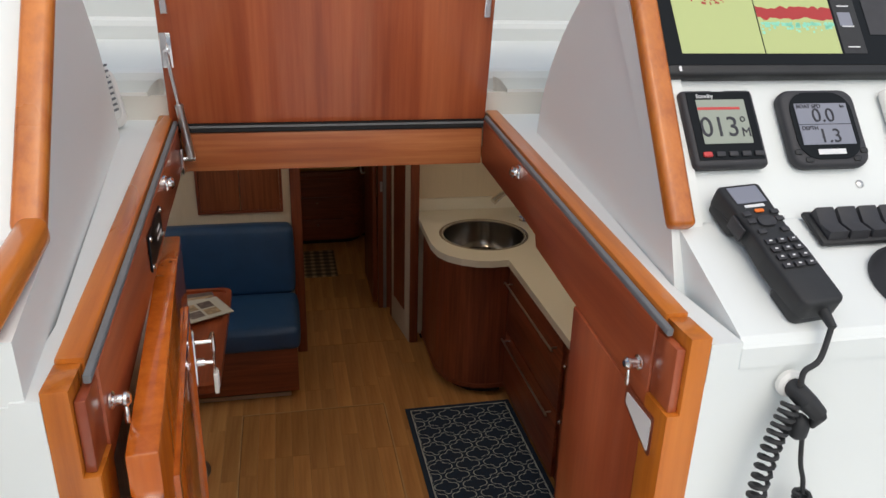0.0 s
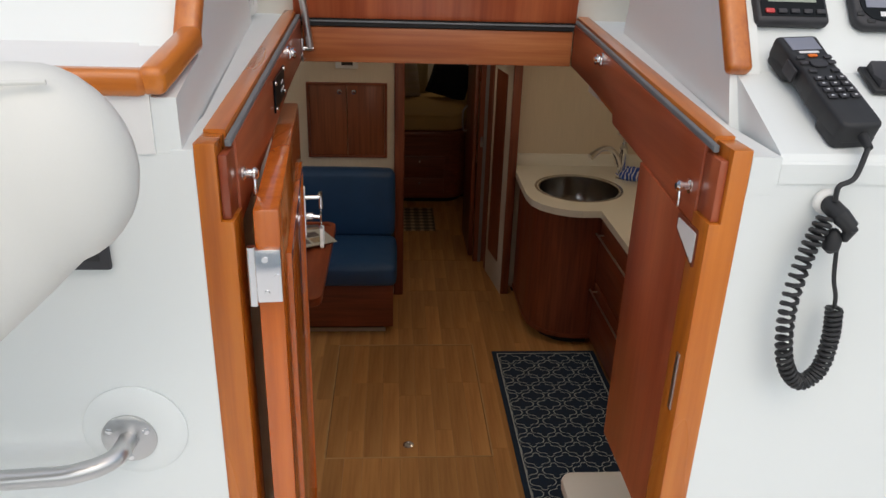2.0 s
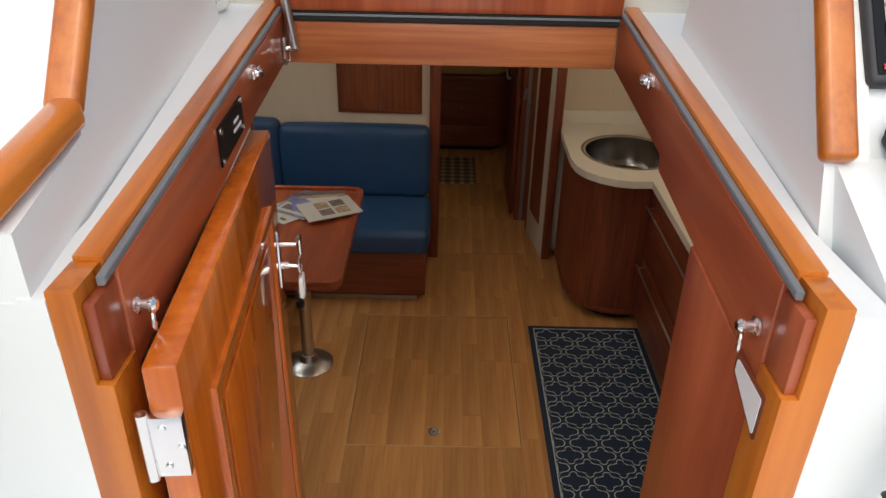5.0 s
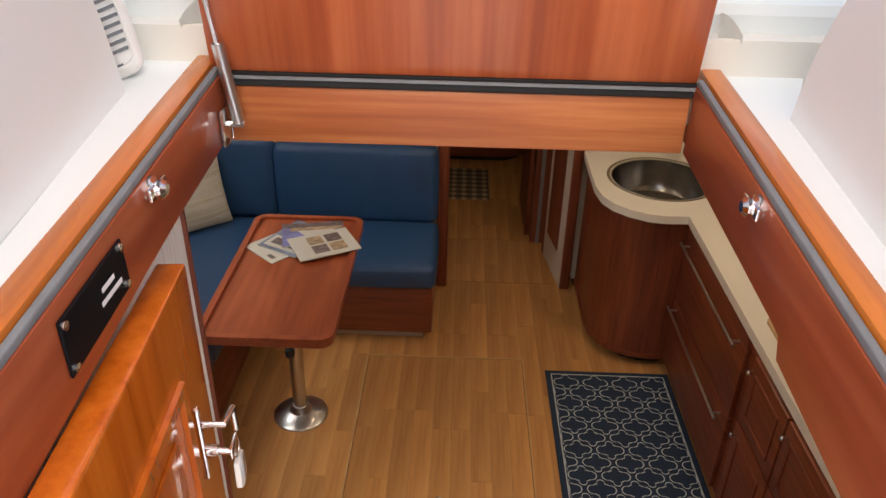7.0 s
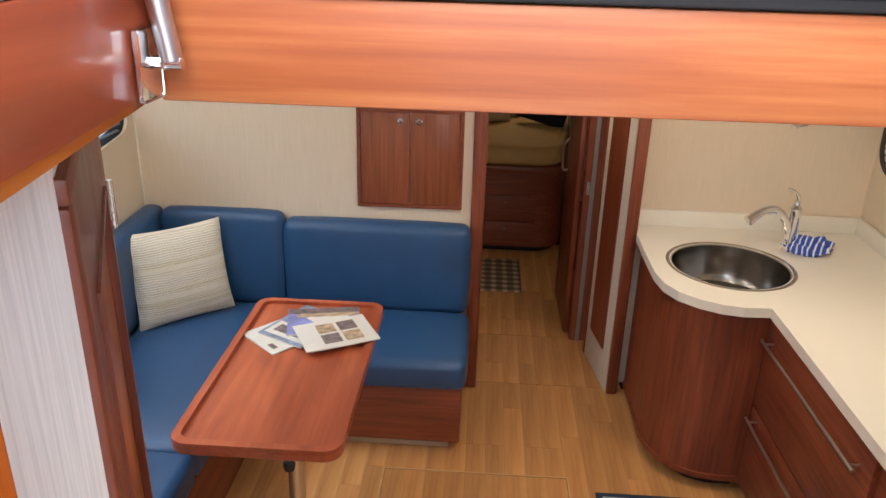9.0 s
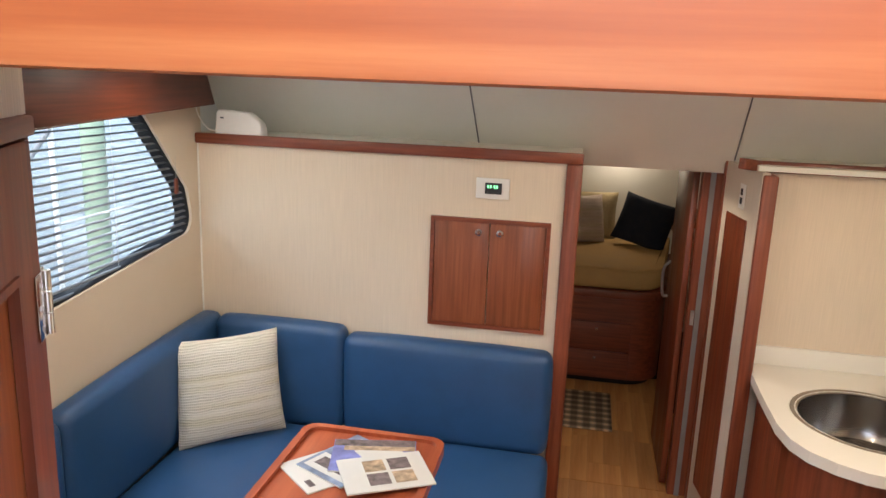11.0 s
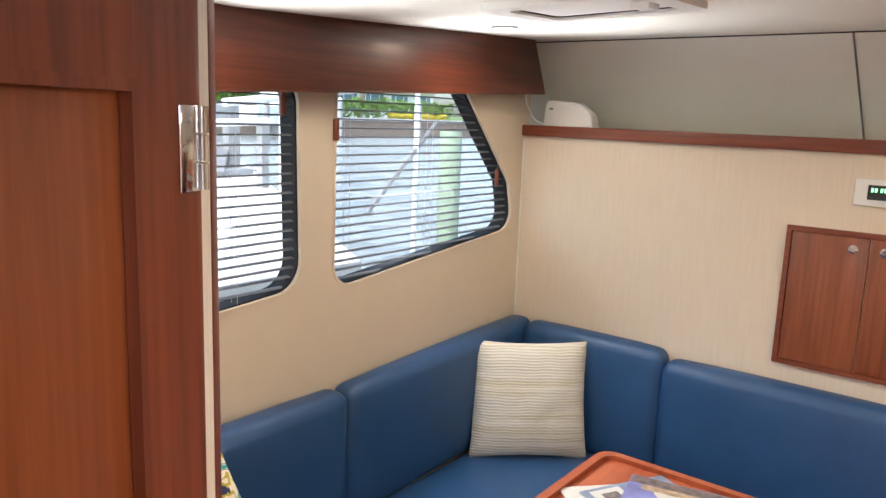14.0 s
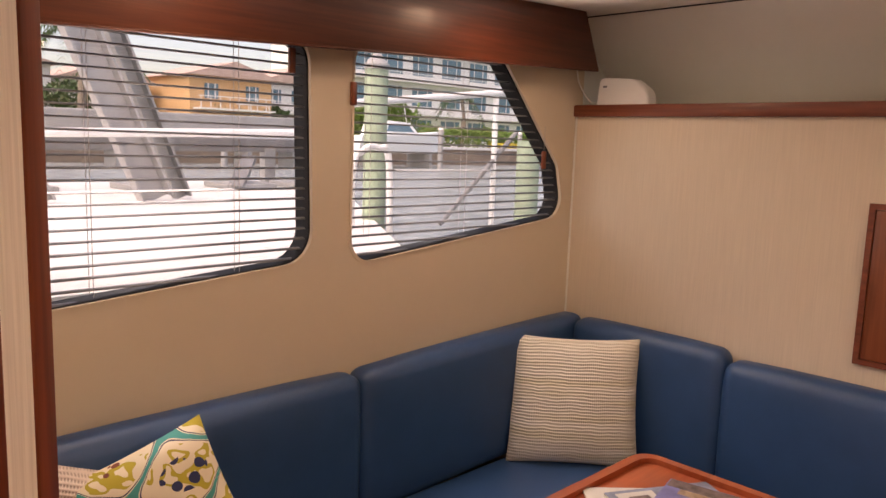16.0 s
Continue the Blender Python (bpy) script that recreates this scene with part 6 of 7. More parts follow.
pillow("navy velvet pillow on the berth", 0.40, 0.36, 0.16, navy_cloth, Matrix.Translation((0.56, 6.98, 0.975)) @ Matrix.Rotation(radians(-12), 4, "Z") @ Matrix.Rotation(radians(-18), 4, "X") @ Matrix.Rotation(radians(14), 4, "Y"), 11, "berth pillows")
pillow("tan striped pillow behind the navy one", 0.50, 0.36, 0.16, stripe_tan, Matrix.Translation((0.12, 7.22, 0.97)) @ Matrix.Rotation(radians(-14), 4, "X"), 13, "berth pillows")
pillow("dark floral pillow at the berth side", 0.38, 0.36, 0.14, rose_weave, Matrix.Translation((0.10, 6.98, 0.97)) @ Matrix.Rotation(radians(30), 4, "Z") @ Matrix.Rotation(radians(-14), 4, "X"), 15, "berth pillows")
bs = thing("bedside_shelf", "dark mahogany bedside shelf", "shelf", (0.95, 7.0, 0.9))
piece("top", box(0.76, 1.14, 6.75, 7.45, 1.00, 1.03, 0.006), mahogany["y"], bs, "", True)
piece("apron", box(0.775, 0.79, 6.77, 7.45, 0.90, 1.0), mahogany["y"], bs)
# plaid mat
def plaid():
    m = material("brown_plaid_rug", (0.10, 0.075, 0.055), 0.95)
    v = coords(m, (1, 1, 1))
    out = []
    for d, s in (("X", 4.2), ("Y", 4.2)):
        w = node(m, "ShaderNodeTexWave", Scale=s, Distortion=0.0)
        w.bands_direction = d
        link(m, v, w.inputs["Vector"])
        out.append(ramp(m, w.outputs["Fac"], [(0.35, (0.55, 0.52, 0.48)), (0.6, (0.9, 0.9, 0.9)), (0.97, (1.5, 1.4, 1.25))]))
    c = mix(m, 1.0, out[0], out[1], "MULTIPLY")
    c = mix(m, 1.0, c, (0.26, 0.21, 0.16), "MULTIPLY")
    link(m, c, m.node_tree.nodes["Principled BSDF"].inputs["Base Color"])
    n = node(m, "ShaderNodeTexNoise", Scale=500.0)
    link(m, v, n.inputs["Vector"])
    bump(m, n.outputs["Fac"], 0.8, 0.002)
    return m


ob = part("door_mat", box(-0.25, 0.372, 5.50, 6.04, 0.001, 0.014, 0.004), plaid(), None, "", True)
tagged(ob, "brown plaid woven mat before the berth", "mat")

# ---- hull windows: liners, panes, blinds ----
def clear_glass():
    m = bpy.data.materials.new("window_glass")
    m.use_nodes = True
    nt = m.node_tree
    out = nt.nodes["Material Output"]
    tr, gl, mx = nt.nodes.new("ShaderNodeBsdfTransparent"), nt.nodes.new("ShaderNodeBsdfGlossy"), nt.nodes.new("ShaderNodeMixShader")
    tr.inputs["Color"].default_value = (0.93, 0.95, 0.95, 1)
    gl.inputs["Roughness"].default_value = 0.02
    mx.inputs["Fac"].default_value = 0.05
    nt.links.new(tr.outputs[0], mx.inputs[1])
    nt.links.new(gl.outputs[0], mx.inputs[2])
    nt.links.new(mx.outputs[0], out.inputs["Surface"])
    return m


pane_glass = clear_glass()
slat_mat = mottled("grey_slat", (0.15, 0.155, 0.16), 0.05, 20, 0.45)
cord_mat = material("pale_cord", (0.45, 0.43, 0.40), 0.8)


def span(loop, z):
    """Where a level line crosses a closed loop."""
    ys = []
    for k in range(len(loop)):
        (y0, z0), (y1, z1) = loop[k], loop[(k + 1) % len(loop)]
        if (z0 - z) * (z1 - z) < 0:
            ys.append(y0 + (y1 - y0) * (z - z0) / (z1 - z0))
    return (min(ys), max(ys)) if len(ys) >= 2 else None


for name, loop, centre, cords, label in (("window_1", W1, (2.74, 1.45), (2.62, 2.98), "rounded hull window with a grey slat blind"),
                                         ("window_2", W2, (3.75, 1.50), (3.40, 3.80), "slanted rounded hull window with a grey slat blind")):
    wn_ = thing(name, label, "window", (XW, *centre), "", "structure")
    small = inset(loop, centre, 0.985)
    piece("liner", ring(inset(loop, centre, 0.998), small, "x", XW - 0.076, XW - 0.012), dark_gap, wn_, "black rubber liner")
    piece("bead", ring(inset(loop, centre, 1.012), inset(loop, centre, 0.992), "x", XW - 0.010, XW + 0.003), wallcover, wn_)
    pn = piece("pane", prism(small, "x", XW - 0.070, XW - 0.067), pane_glass, wn_)
    pn.visible_shadow = False
    bl = thing("slat_blind", "open grey horizontal slat blind in the hull window", "blind", (XW - 0.02, *centre), "hull window blinds")
    zs = [p[1] for p in loop]
    z = min(zs) + 0.02
    tilt = Matrix.Rotation(radians(1), 4, "Y")
    while z < max(zs) - 0.005:
        s = span(loop, z)
        if s:
            b = prism([(-0.0115, -0.0022), (-0.006, 0.0006), (0.0, 0.0016), (0.006, 0.0006), (0.0115, -0.0022), (0.0115, -0.0034), (0.0, 0.0004), (-0.0115, -0.0034)], "y", s[0] + 0.012, s[1] - 0.012)
            b.transform(Matrix.Translation((XW - 0.030, 0, z)) @ tilt)
            piece("slat", b, slat_mat, bl)
        z += 0.0272
    for cy in cords:
        lo = min(zs) + 0.03 + (0.0 if name == "window_1" else 0.03)
        for dx in (-0.043, -0.017):
            piece("cord", tube([(XW + dx, cy, lo), (XW + dx, cy, 1.80)], 0.0009, 5), cord_mat, bl)
for ty, tz in ((3.318, 1.665), (3.118, 1.735), (4.175, 1.490)):
    ts = thing("blind_tassel", "small reddish wooden blind cord tassel", "tassel", (XW + 0.006, ty, tz), "blind tassels")
    part("bob", box(-0.006, 0.006, -0.009, 0.009, -0.032, 0.032, 0.003), mahogany["z"], ts, "", True)
    part("string", tube([(0, 0, 0.03), (0, 0, 0.12)], 0.0008, 5), cord_mat, ts)

# ---- outside: water, dock, lift, far bank ----
water_mat = mottled("canal_water", (0.26, 0.29, 0.29), 0.4, 0.8, 0.22)
wv = node(water_mat, "ShaderNodeTexNoise", Scale=2.4, Detail=6.0, Roughness=0.65)
link(water_mat, coords(water_mat, (1, 1, 1)), wv.inputs["Vector"])
bump(water_mat, wv.outputs["Fac"], 0.7, 0.25)
b = bmesh.new()
bmesh.ops.create_grid(b, x_segments=2, y_segments=2, size=900)
ob = structure("water", b, water_mat, "choppy grey canal water", "water")
ob.location.z = -0.75
concrete = mottled("pale_dock_concrete", (0.66, 0.65, 0.62), 0.12, 3, 0.85, 0, 0.5, 60)
b = prism([(-2.5, -14), (-2.5, 4.44), (-8.4, 8.2), (-8.4, -14)], "z", -1.5, 0.98)
structure("ground_dock", b, concrete, "pale bleached concrete dock apron", "dock")
alu = mottled("grey_aluminium", (0.40, 0.39, 0.38), 0.15, 6, 0.5, 0, 0, 300, 0.2)
galv = mottled("weathered_beam", (0.30, 0.30, 0.29), 0.15, 5, 0.6)
lf = thing("boat_lift", "grey aluminium boat lift with leaning beams on the dock", "boat lift", (-6, 4.2, 0.98))
dark_steel = mottled("dull_galvanised_steel", (0.20, 0.20, 0.20), 0.2, 6, 0.6)


def channel(p, q, w, h, t):
    """A channel beam: a web with two flanges."""
    b = bar(p, q, w, t, 0.004, (1, 0, 0))
    for sg in (-1, 1):
        d = (Vector(q) - Vector(p)).normalized()
        o_ = d.cross(Vector((1, 0, 0))).normalized() * (w / 2 - t / 2) * sg + Vector((h / 2, 0, 0))
        bar(Vector(p) + o_, Vector(q) + o_, t, h, 0.004, (1, 0, 0), b)
    return b


piece("beam", channel((-6.0, 4.66, 0.982), (-6.0, 3.60, 3.45), 0.26, 0.12, 0.02), alu, lf)
piece("beam", channel((-6.15, 4.96, 0.982), (-6.15, 3.95, 3.45), 0.14, 0.10, 0.02), galv, lf)
piece("beam", channel((-6.0, 3.80, 0.982), (-6.0, 3.05, 2.6), 0.16, 0.10, 0.02), alu, lf)
piece("cross_tube", tube([(-5.6, 2.6, 1.48), (-5.6, 6.4, 1.60)], 0.035, 12), white_plastic, lf, "pale round cross tube", True)
piece("cross_beam", bar((-7.2, 2.4, 1.62), (-7.2, 7.2, 1.66), 0.10, 0.20, 0.02, (0, 0, 1)), galv, lf)
piece("hull_strip", bar((-7.8, 2.0, 1.40), (-7.8, 7.3, 1.44), 0.10, 0.16, 0.02, (0, 0, 1)), dark_steel, lf)
for y_ in (2.5, 7.05):
    piece("post", box(-7.28, -7.14, y_, y_ + 0.14, 0.98, 1.6), galv, lf)
    piece("post", box(-7.86, -7.74, y_ - 0.3, y_ - 0.16, 0.98, 1.4), galv, lf)
for y_ in (2.62, 6.25):
    piece("post", box(-5.64, -5.56, y_, y_ + 0.08, 0.98, 1.45 + 0.03 * (y_ - 2.6)), galv, lf)
for y_ in (2.9, 3.7, 4.9, 5.9, 6.7):
    piece("bracket", bar((-6.9, y_, 1.0), (-7.4, y_ + 0.45, 1.30), 0.16, 0.06, 0.01), dark_steel, lf)
    piece("foot", box(-7.5, -6.9, y_ - 0.05, y_ + 0.5, 0.982, 1.04, 0.01), galv, lf)
pile_wood = mottled("green_painted_pile", (0.30, 0.38, 0.27), 0.2, 4, 0.8, 0, 0.6, 40)
pl_ = thing("dock_piling", "pale green round dock piling with a pointed cap", "piling", (-4, 5.4, 0))
piece("shaft", tube([(-4.0, 5.40, -1.5), (-4.0, 5.40, 2.06)], 0.082, 20), pile_wood, pl_, "", True)
piece("cap", lathe([(0.092, 2.03), (0.092, 2.06), (0.005, 2.16)], (-4.0, 5.40, 0), 20), galv, pl_, "grey pointed cap", True)
pg = thing("dock_piling", "pale green dock piling with a white sleeve", "piling", (-4, 7.1, 0))
piece("shaft", tube([(-4.0, 7.10, -1.5), (-4.0, 7.10, 1.58)], 0.10, 20), pile_wood, pg, "", True)
hp = thing("dock_hoop", "white plastic hoop rail beside the piling", "rail", (-3.6, 5.0, 0.98))
piece("hoop", tube(smooth_line([(-3.6, 4.90, 0.2), (-3.6, 4.90, 1.30), (-3.6, 4.98, 1.47), (-3.6, 5.10, 1.49), (-3.6, 5.20, 1.36), (-3.6, 5.22, 0.2)], 6), 0.022, 10), white_plastic, hp, "", True)
rl = thing("boat_rail", "white bow rail of the next boat", "rail", (-4.4, 6, 1.8))
piece("tube", tube([(-4.4, 5.0, 1.75), (-4.4, 7.4, 2.03)], 0.03, 10), white_plastic, rl, "", True)
piece("post", tube([(-4.4, 7.1, -1.0), (-4.4, 7.1, 2.0)], 0.025, 8), white_plastic, rl, "", True)
piece("stay", tube([(-4.4, 6.45, 0.85), (-4.4, 7.40, 1.66)], 0.022, 8), dark_steel, rl, "", True)
tp = thing("dock_post", "thin white dock post standing in the canal", "post", (-14, 13.6, 0))
piece("shaft", tube([(-14, 13.6, -1), (-14, 13.6, 3.1)], 0.12, 12), white_plastic, tp, "", True)

# far bank, some seventy metres off across the canal
BANK = 1.0                       # level of the far lawns
bank_stone = mottled("brown_seawall", (0.22, 0.17, 0.13), 0.3, 2, 0.9, 0, 0.5, 20)
lawn = mottled("lawn", (0.10, 0.16, 0.04), 0.3, 2, 0.95)
structure("ground_bank", box(-600, -57, -300, 500, -2, BANK), lawn, "green far bank of the canal", "ground")
structure("wall_sea", box(-57.0, -56.4, -300, 500, -2, BANK - 0.15, 0.02), bank_stone, "brown seawall on the far bank", "seawall")
structure("trim_seawall_cap", box(-57.3, -56.2, -300, 500, BANK - 0.146, BANK + 0.14, 0.02), concrete, "pale concrete cap along the seawall", "seawall cap")
leaf = mottled("bright_foliage", (0.11, 0.20, 0.03), 0.5, 3, 0.6)
leaf_dark = mottled("dark_foliage", (0.05, 0.10, 0.03), 0.5, 3, 0.6)


def leaf_cloud(name, boxes, count, size, mat, seed, label, category):
    """Many small leaf blades scattered through lumpy volumes."""
    rn = random.Random(seed)
    verts, faces = [], []
    for _ in range(count):
        x0, x1, y0, y1, z0, z1 = rn.choice(boxes)
        c = Vector((rn.uniform(x0, x1), rn.uniform(y0, y1), z0 + (z1 - z0) * rn.random() ** 0.7))
        c.z = min(c.z, z0 + (z1 - z0) * (0.75 + 0.45 * noise.noise(Vector((c.y * 0.6, c.x * 0.5, seed)))))
        a, e = rn.uniform(0, 6.28), rn.uniform(-0.9, 0.9)
        d = Vector((math.cos(a) * math.cos(e), math.sin(a) * math.cos(e), math.sin(e))) * size * rn.uniform(0.6, 1.4)
        s = d.orthogonal().normalized() * size * 0.4
        k = len(verts)
        verts += [c - d, c + s, c + d, c - s]
        faces.append((k, k + 1, k + 2, k + 3))
    me = bpy.data.meshes.new(name)
    me.from_pydata(verts, [], faces)
    me.materials.append(mat)
    return tagged(new(name, me), label, category, "", "stuff")


leaf_cloud("hedge", [(-60, -58, 56, 78, BANK, 3.6), (-64, -61, 50, 58, BANK, 6.4), (-63, -60, 44, 50, BANK, 4.6)], 9000, 0.26, leaf, 3, "trimmed bright green hedge on the far bank", "hedge")
leaf_cloud("shrubs", [(-66, -60, 12, 26, BANK, 6.0), (-66, -62, 34, 42, BANK, 5.0)], 6000, 0.30, leaf_dark, 5, "loose dark green shrubs on the far bank", "shrubs")
leaf_cloud("flower_bed", [(-58.6, -57.6, 66, 76, BANK, 1.9)], 1500, 0.18, mottled("yellow_blossom", (0.55, 0.45, 0.05), 0.4, 4, 0.7), 8, "low yellow flower bed behind the seawall", "flowers")
bark = mottled("palm_bark", (0.22, 0.18, 0.14), 0.3, 10, 0.9)


def palm(x, y, top, seed, label, reach=3.2):
    rn = random.Random(seed)
    p = thing("palm_tree", label, "palm tree", (x, y, BANK), "far palms")
    piece("trunk", tube(smooth_line([(x, y, BANK), (x + 0.2, y + 0.3, (top + BANK) / 2), (x, y, top)], 5), [0.30] * 6 + [0.2] * 5, 10), bark, p, "", True)
    verts, faces = [], []
    for k in range(26):
        a, up = rn.uniform(0, 6.28), rn.uniform(0.1, 1.0)
        d = Vector((math.cos(a), math.sin(a), 0))
        for s in range(16):
            t = s / 15
            q = Vector((x, y, top)) + d * (reach * t) + Vector((0, 0, reach * (up * t * 0.8 - 1.1 * t * t)))
            for sg in (-1, 1):
                e = q + d.cross(Vector((0, 0, 1))) * sg * 0.26 * reach * (1 - 0.6 * t) + Vector((0, 0, -0.14 * reach)) + d * 0.2
                n = len(verts)
                verts += [q, q + d * 0.12, e]
                faces.append((n, n + 1, n + 2))
    me = bpy.data.meshes.new("crown")
    me.from_pydata(verts, [], faces)
    me.materials.append(leaf_dark)
    under(new("crown", me), p)


palm(-58.5, 21.5, 9.0, 1, "tall palm tree with drooping fronds on the bank", 3.4)
palm(-60.0, 24.6, 6.6, 4, "shorter palm tree with drooping fronds on the bank", 2.6)
palm(-61.0, 64.0, 6.8, 2, "palm tree beside the white apartment building", 2.8)

house_orange = mottled("orange_stucco", (0.66, 0.40, 0.20), 0.06, 2, 0.9)
house_white = mottled("white_stucco", (0.78, 0.77, 0.74), 0.04, 2, 0.9)
roof_tile = mottled("pale_roof_tiles", (0.50, 0.36, 0.30), 0.2, 3, 0.9)
blue_glass = material("blue_window_glass", (0.10, 0.20, 0.26), 0.15, 0, 0.3)


def house(label, x, y0, y1, z1, mat, floors, cols, depth=10, roof=1.6, win=(1.3, 1.3)):
    h = thing("far_house", label, "house", (x, (y0 + y1) / 2, BANK), "far buildings")
    piece("wall", box(x - depth, x, y0, y1, BANK, z1), mat, h)
    if roof:
        piece("roof", prism([(y0 - 0.7, z1 - 0.1), (y1 + 0.7, z1 - 0.1), ((y0 + y1) / 2, z1 + roof)], "x", x - depth, x + 0.8), roof_tile, h)
    else:
        piece("roof", box(x - depth, x + 0.5, y0 - 0.3, y1 + 0.3, z1, z1 + 0.4), mat, h)
    fh = (z1 - BANK) / floors
    for f in range(floors):
        for c in range(cols):
            cy = y0 + (y1 - y0) * (c + 0.5) / cols
            zc = BANK + fh * (f + 0.52)
            w = piece("window", box(x, x + 0.05, cy - win[0] / 2, cy + win[0] / 2, zc - win[1] / 2, zc + win[1] / 2), blue_glass, h)
            for k in (-0.25, 0.25):
                piece("mullion", box(x + 0.05, x + 0.10, cy + k * win[0] - 0.05, cy + k * win[0] + 0.05, zc - win[1] / 2, zc + win[1] / 2), house_white, w)
        if f:
            zb = BANK + fh * f
            bl_ = piece("balcony", box(x, x + 1.3, y0 + 0.3, y1 - 0.3, zb - 0.15, zb), house_white, h)
            piece("handrail", box(x + 1.18, x + 1.28, y0 + 0.3, y1 - 0.3, zb + 0.95, zb + 1.03), house_white, bl_)
            for k in range(int((y1 - y0) / 0.9)):
                piece("baluster", box(x + 1.20, x + 1.26, y0 + 0.4 + 0.9 * k, y0 + 0.46 + 0.9 * k, zb, zb + 0.95), house_white, bl_)
    return h


house("orange stucco two-storey house with white balcony rails", -62, 31.8, 39.8, 6.7, house_orange, 2, 2, 10, 1.3)
house("white stucco house with a carport behind the dock", -66, 41.4, 49.0, 7.0, house_white, 2, 3)
house("white house with a pale tiled roof far along the bank", -66, 9.0, 22.0, 6.8, house_white, 2, 3)
house("pink-roofed low house among the palms", -68, 23.5, 30.5, 6.0, house_white, 2, 2)
house("white apartment building with blue windows", -76, 58.0, 96.0, 22.0, house_white, 5, 7, 16, 0, (3.6, 2.6))


def motorboat(label, x, y, length, z):
    mb = thing("moored_boat", label, "boat", (x, y, z), "moored boats")
    hull = bmesh.new()
    rows = []
    for k in range(11):
        t = k / 10
        w = 0.18 * length * (1 - max(0, t - 0.45) ** 2 * 3.2)
        yy, zt = y + length * (t - 0.5), z + 0.13 * length + 0.06 * length * t * t
        rows.append([hull.verts.new((x - w, yy, zt)), hull.verts.new((x - w * 0.7, yy, z)), hull.verts.new((x + w * 0.7, yy, z)), hull.verts.new((x + w, yy, zt))])
    for r0, r1 in zip(rows, rows[1:]):
        for j in range(4):
            hull.faces.new((r0[j], r1[j], r1[(j + 1) % 4], r0[(j + 1) % 4]))
    hull.faces.new(rows[0])
    hull.faces.new(rows[-1][::-1])
    bmesh.ops.recalc_face_normals(hull, faces=hull.faces[:])
    piece("hull", hull, gelcoat, mb, "", True)
    q = 0.12 * length
    piece("cabin", prism([(y - 0.3 * length, z + q), (y + 0.15 * length, z + q), (y + 0.02 * length, z + 2 * q), (y - 0.25 * length, z + 2.1 * q)], "x", x - q, x + q, 0.05), gelcoat, mb, "", True)
    piece("windscreen", prism([(y - 0.22 * length, z + 1.4 * q), (y + 0.06 * length, z + 1.4 * q), (y, z + 1.85 * q), (y - 0.2 * length, z + 1.9 * q)], "x", x + q, x + q + 0.03), blue_glass, mb)
    for k in (-0.2, 0.0):
        piece("tower_leg", tube([(x + 0.8 * q, y + k * length, z + 2 * q), (x + 0.6 * q, y + (k - 0.02) * length, z + 3.4 * q)], 0.04, 8), white_plastic, mb, "", True)
    piece("tower_top", box(x - q, x + q, y - 0.26 * length, y + 0.04 * length, z + 3.4 * q, z + 3.5 * q, 0.02), white_plastic, mb, "", True)
    return mb


for label_, bx_, by_, len_, bz_ in (("white cabin boat on a lift by the far seawall", -50.5, 45.6, 11.0, 0.5),
                                    ("small white centre console boat by the bank", -50, 22.5, 7.0, 0.4),
                                    ("white sports boat on a lift before the orange house", -49, 31.5, 7.5, 0.7)):
    motorboat(label_, bx_, by_, len_, bz_)
    cr_ = thing("boat_cradle", "grey boat lift cradle under a moored boat", "boat lift", (bx_, by_, -1.2), "boat cradles")
    for f_ in (-0.28, 0.22):
        piece("bunk", box(bx_ - 0.14 * len_, bx_ + 0.14 * len_, by_ + f_ * len_, by_ + f_ * len_ + 0.3, -1.2, bz_), galv, cr_)
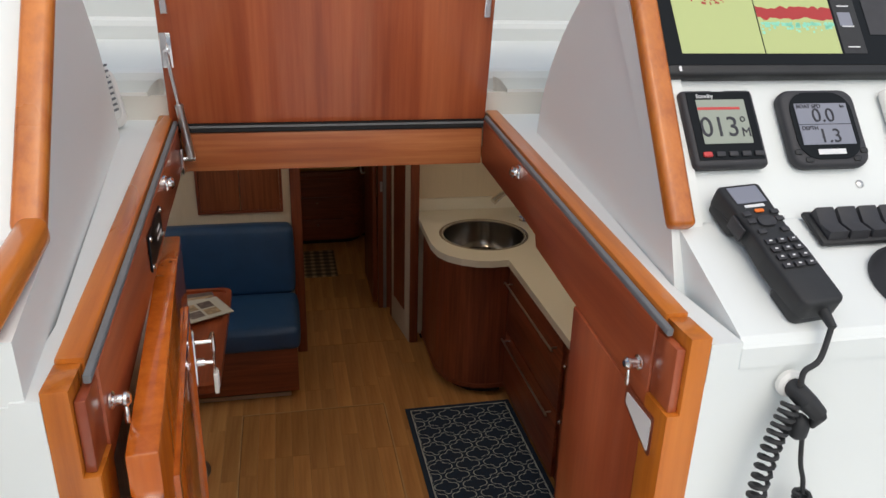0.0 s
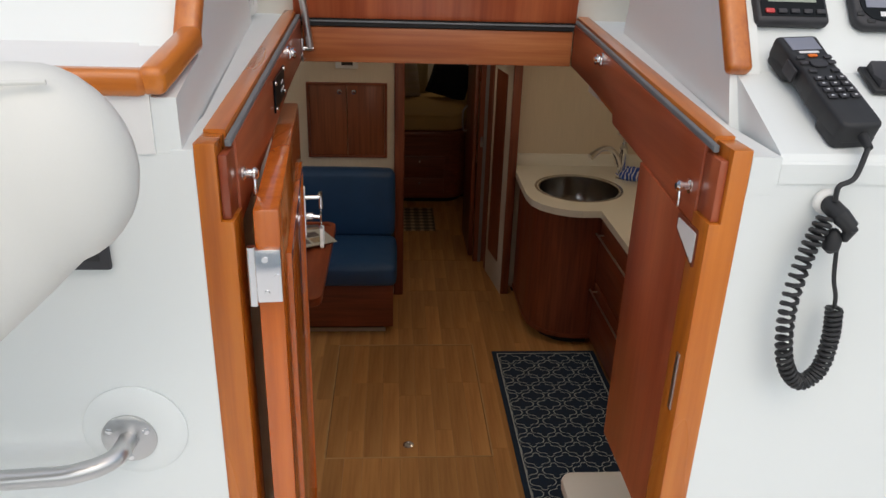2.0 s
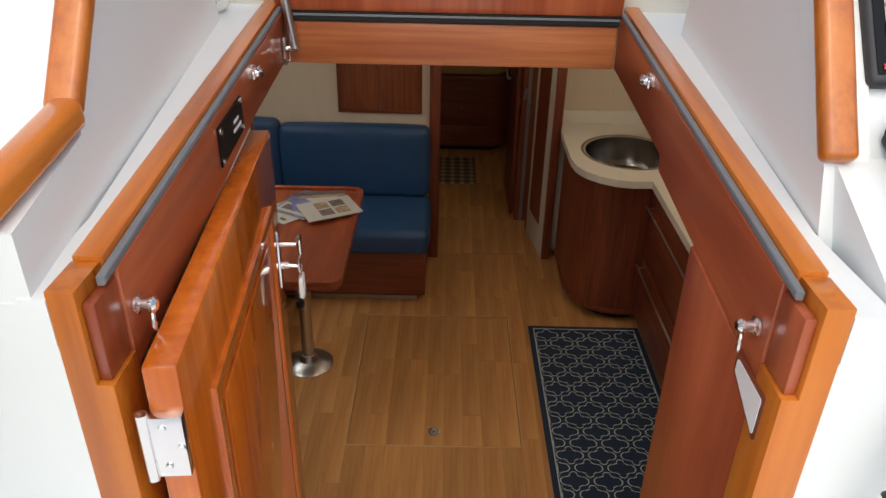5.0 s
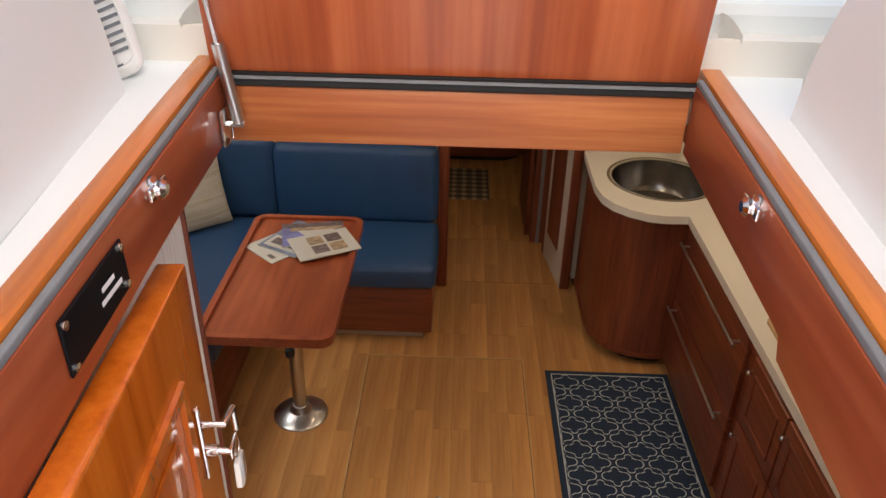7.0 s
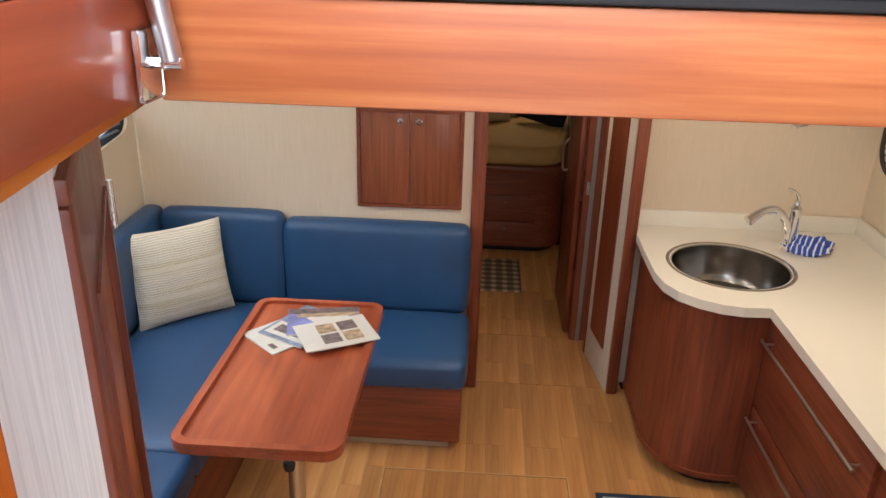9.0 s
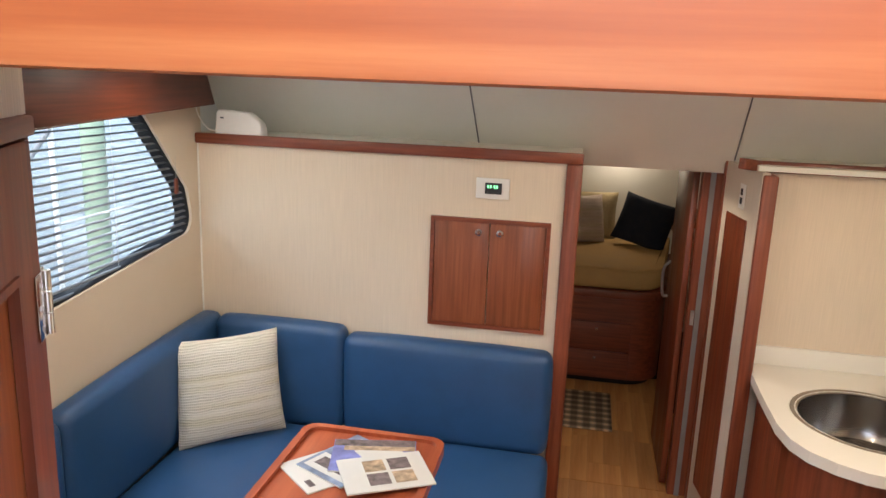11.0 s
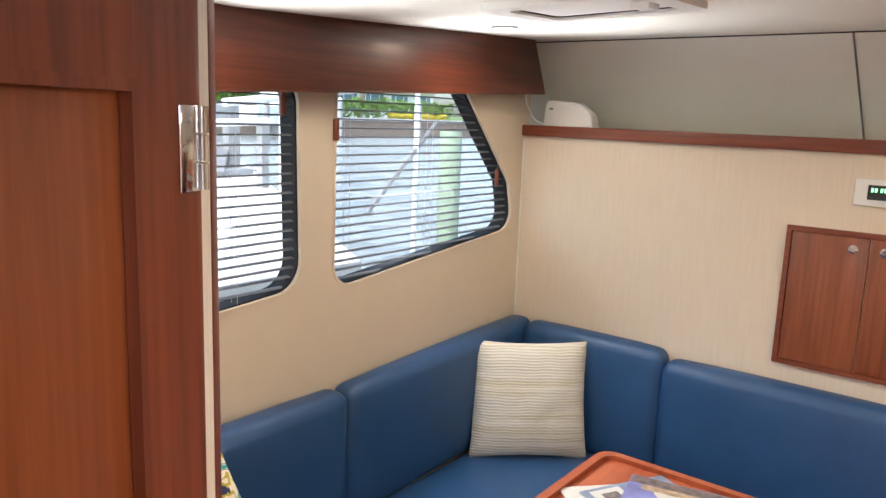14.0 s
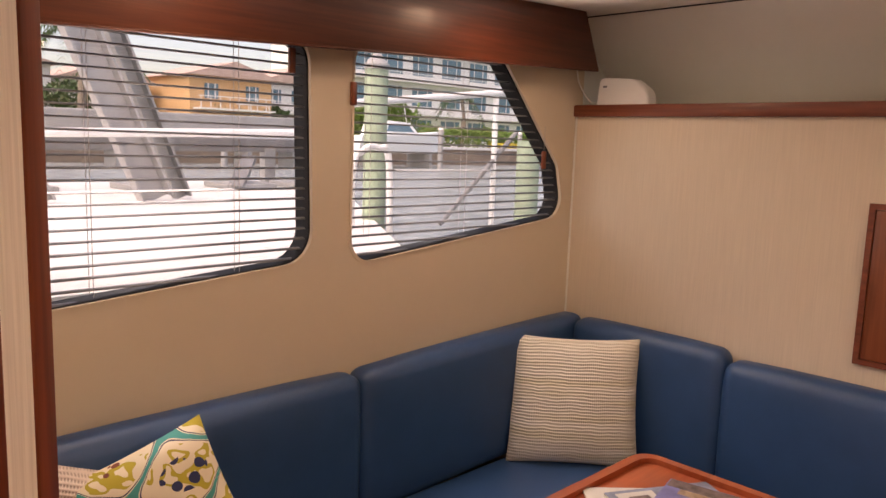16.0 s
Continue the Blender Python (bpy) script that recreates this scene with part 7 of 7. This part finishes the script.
for px_, py_ in ((-45, 45.5), (-45, 38.0), (-46, 26.5), (-47, 58.0)):
    dp_ = thing("mooring_pile", "pale round mooring pile standing in the canal", "piling", (px_, py_, -1), "mooring piles")
    piece("shaft", tube([(px_, py_, -1.2), (px_, py_, 2.6)], 0.22, 12), galv, dp_, "", True)
    piece("cap", lathe([(0.24, 2.6), (0.24, 2.66), (0.02, 2.9)], (px_, py_, 0), 12), white_plastic, dp_, "", True)
# ---- cabin sole: strips of maple ----
sole = thing("floor_planks", "glossy honey-coloured maple sole strips", "floor", (0, 0, 0), "", "structure")
rng = random.Random(4)
meshes = {}
W = 0.777 / 9
x = -0.285 - 9 * W
HX0, HX1, HY0, HY1 = -0.285, 0.492, 2.648, 3.668
def plank(x0, x1, y0, y1):
    key = (round(x1 - x0, 4), round(y1 - y0, 3))
    if key not in meshes:
        b = bmesh.new()
        bmesh.ops.create_cube(b, size=1.0)
        bmesh.ops.scale(b, vec=(key[0] - 0.0008, key[1] - 0.0010, 0.012), verts=b.verts)
        me = bpy.data.meshes.new("plank")
        b.to_mesh(me)
        b.free()
        me.materials.append(plank_wood)
        meshes[key] = me
    ob = new("plank", meshes[key])
    ob.location = ((x0 + x1) / 2, (y0 + y1) / 2, -0.006)
    ob.parent = sole
LENS = (0.42, 0.56, 0.70, 0.84)
def run(x0, x1, y0, y1):
    y = y0
    first = rng.choice((0.2, 0.35, 0.5, 0.62))
    step = first
    while y < y1 - 0.02:
        e = min(y1, y + step)
        if y1 - e < 0.12:
            e = y1
        plank(x0, x1, y, e)
        y, step = e, rng.choice(LENS)
while x < 1.3:
    x1 = x + W
    inside = x > HX0 - 0.01 and x1 < HX1 + 0.01
    if inside:
        run(x, x1, 0.82, HY0 - 0.005)
        run(max(x, HX0 + 0.002) if x > HX0 - W else x, min(x1, HX1 - 0.002), HY0 + 0.002, HY1 - 0.002)
        run(x, x1, HY1 + 0.005, 4.40)
    else:
        run(x, x1, 0.82, 4.40)
    if -0.02 < x < 0.80:
        run(x, x1, 4.402, 4.92)
    if -0.9 < x < 0.75:
        run(x, x1, 4.922, 6.4)
    x = x1
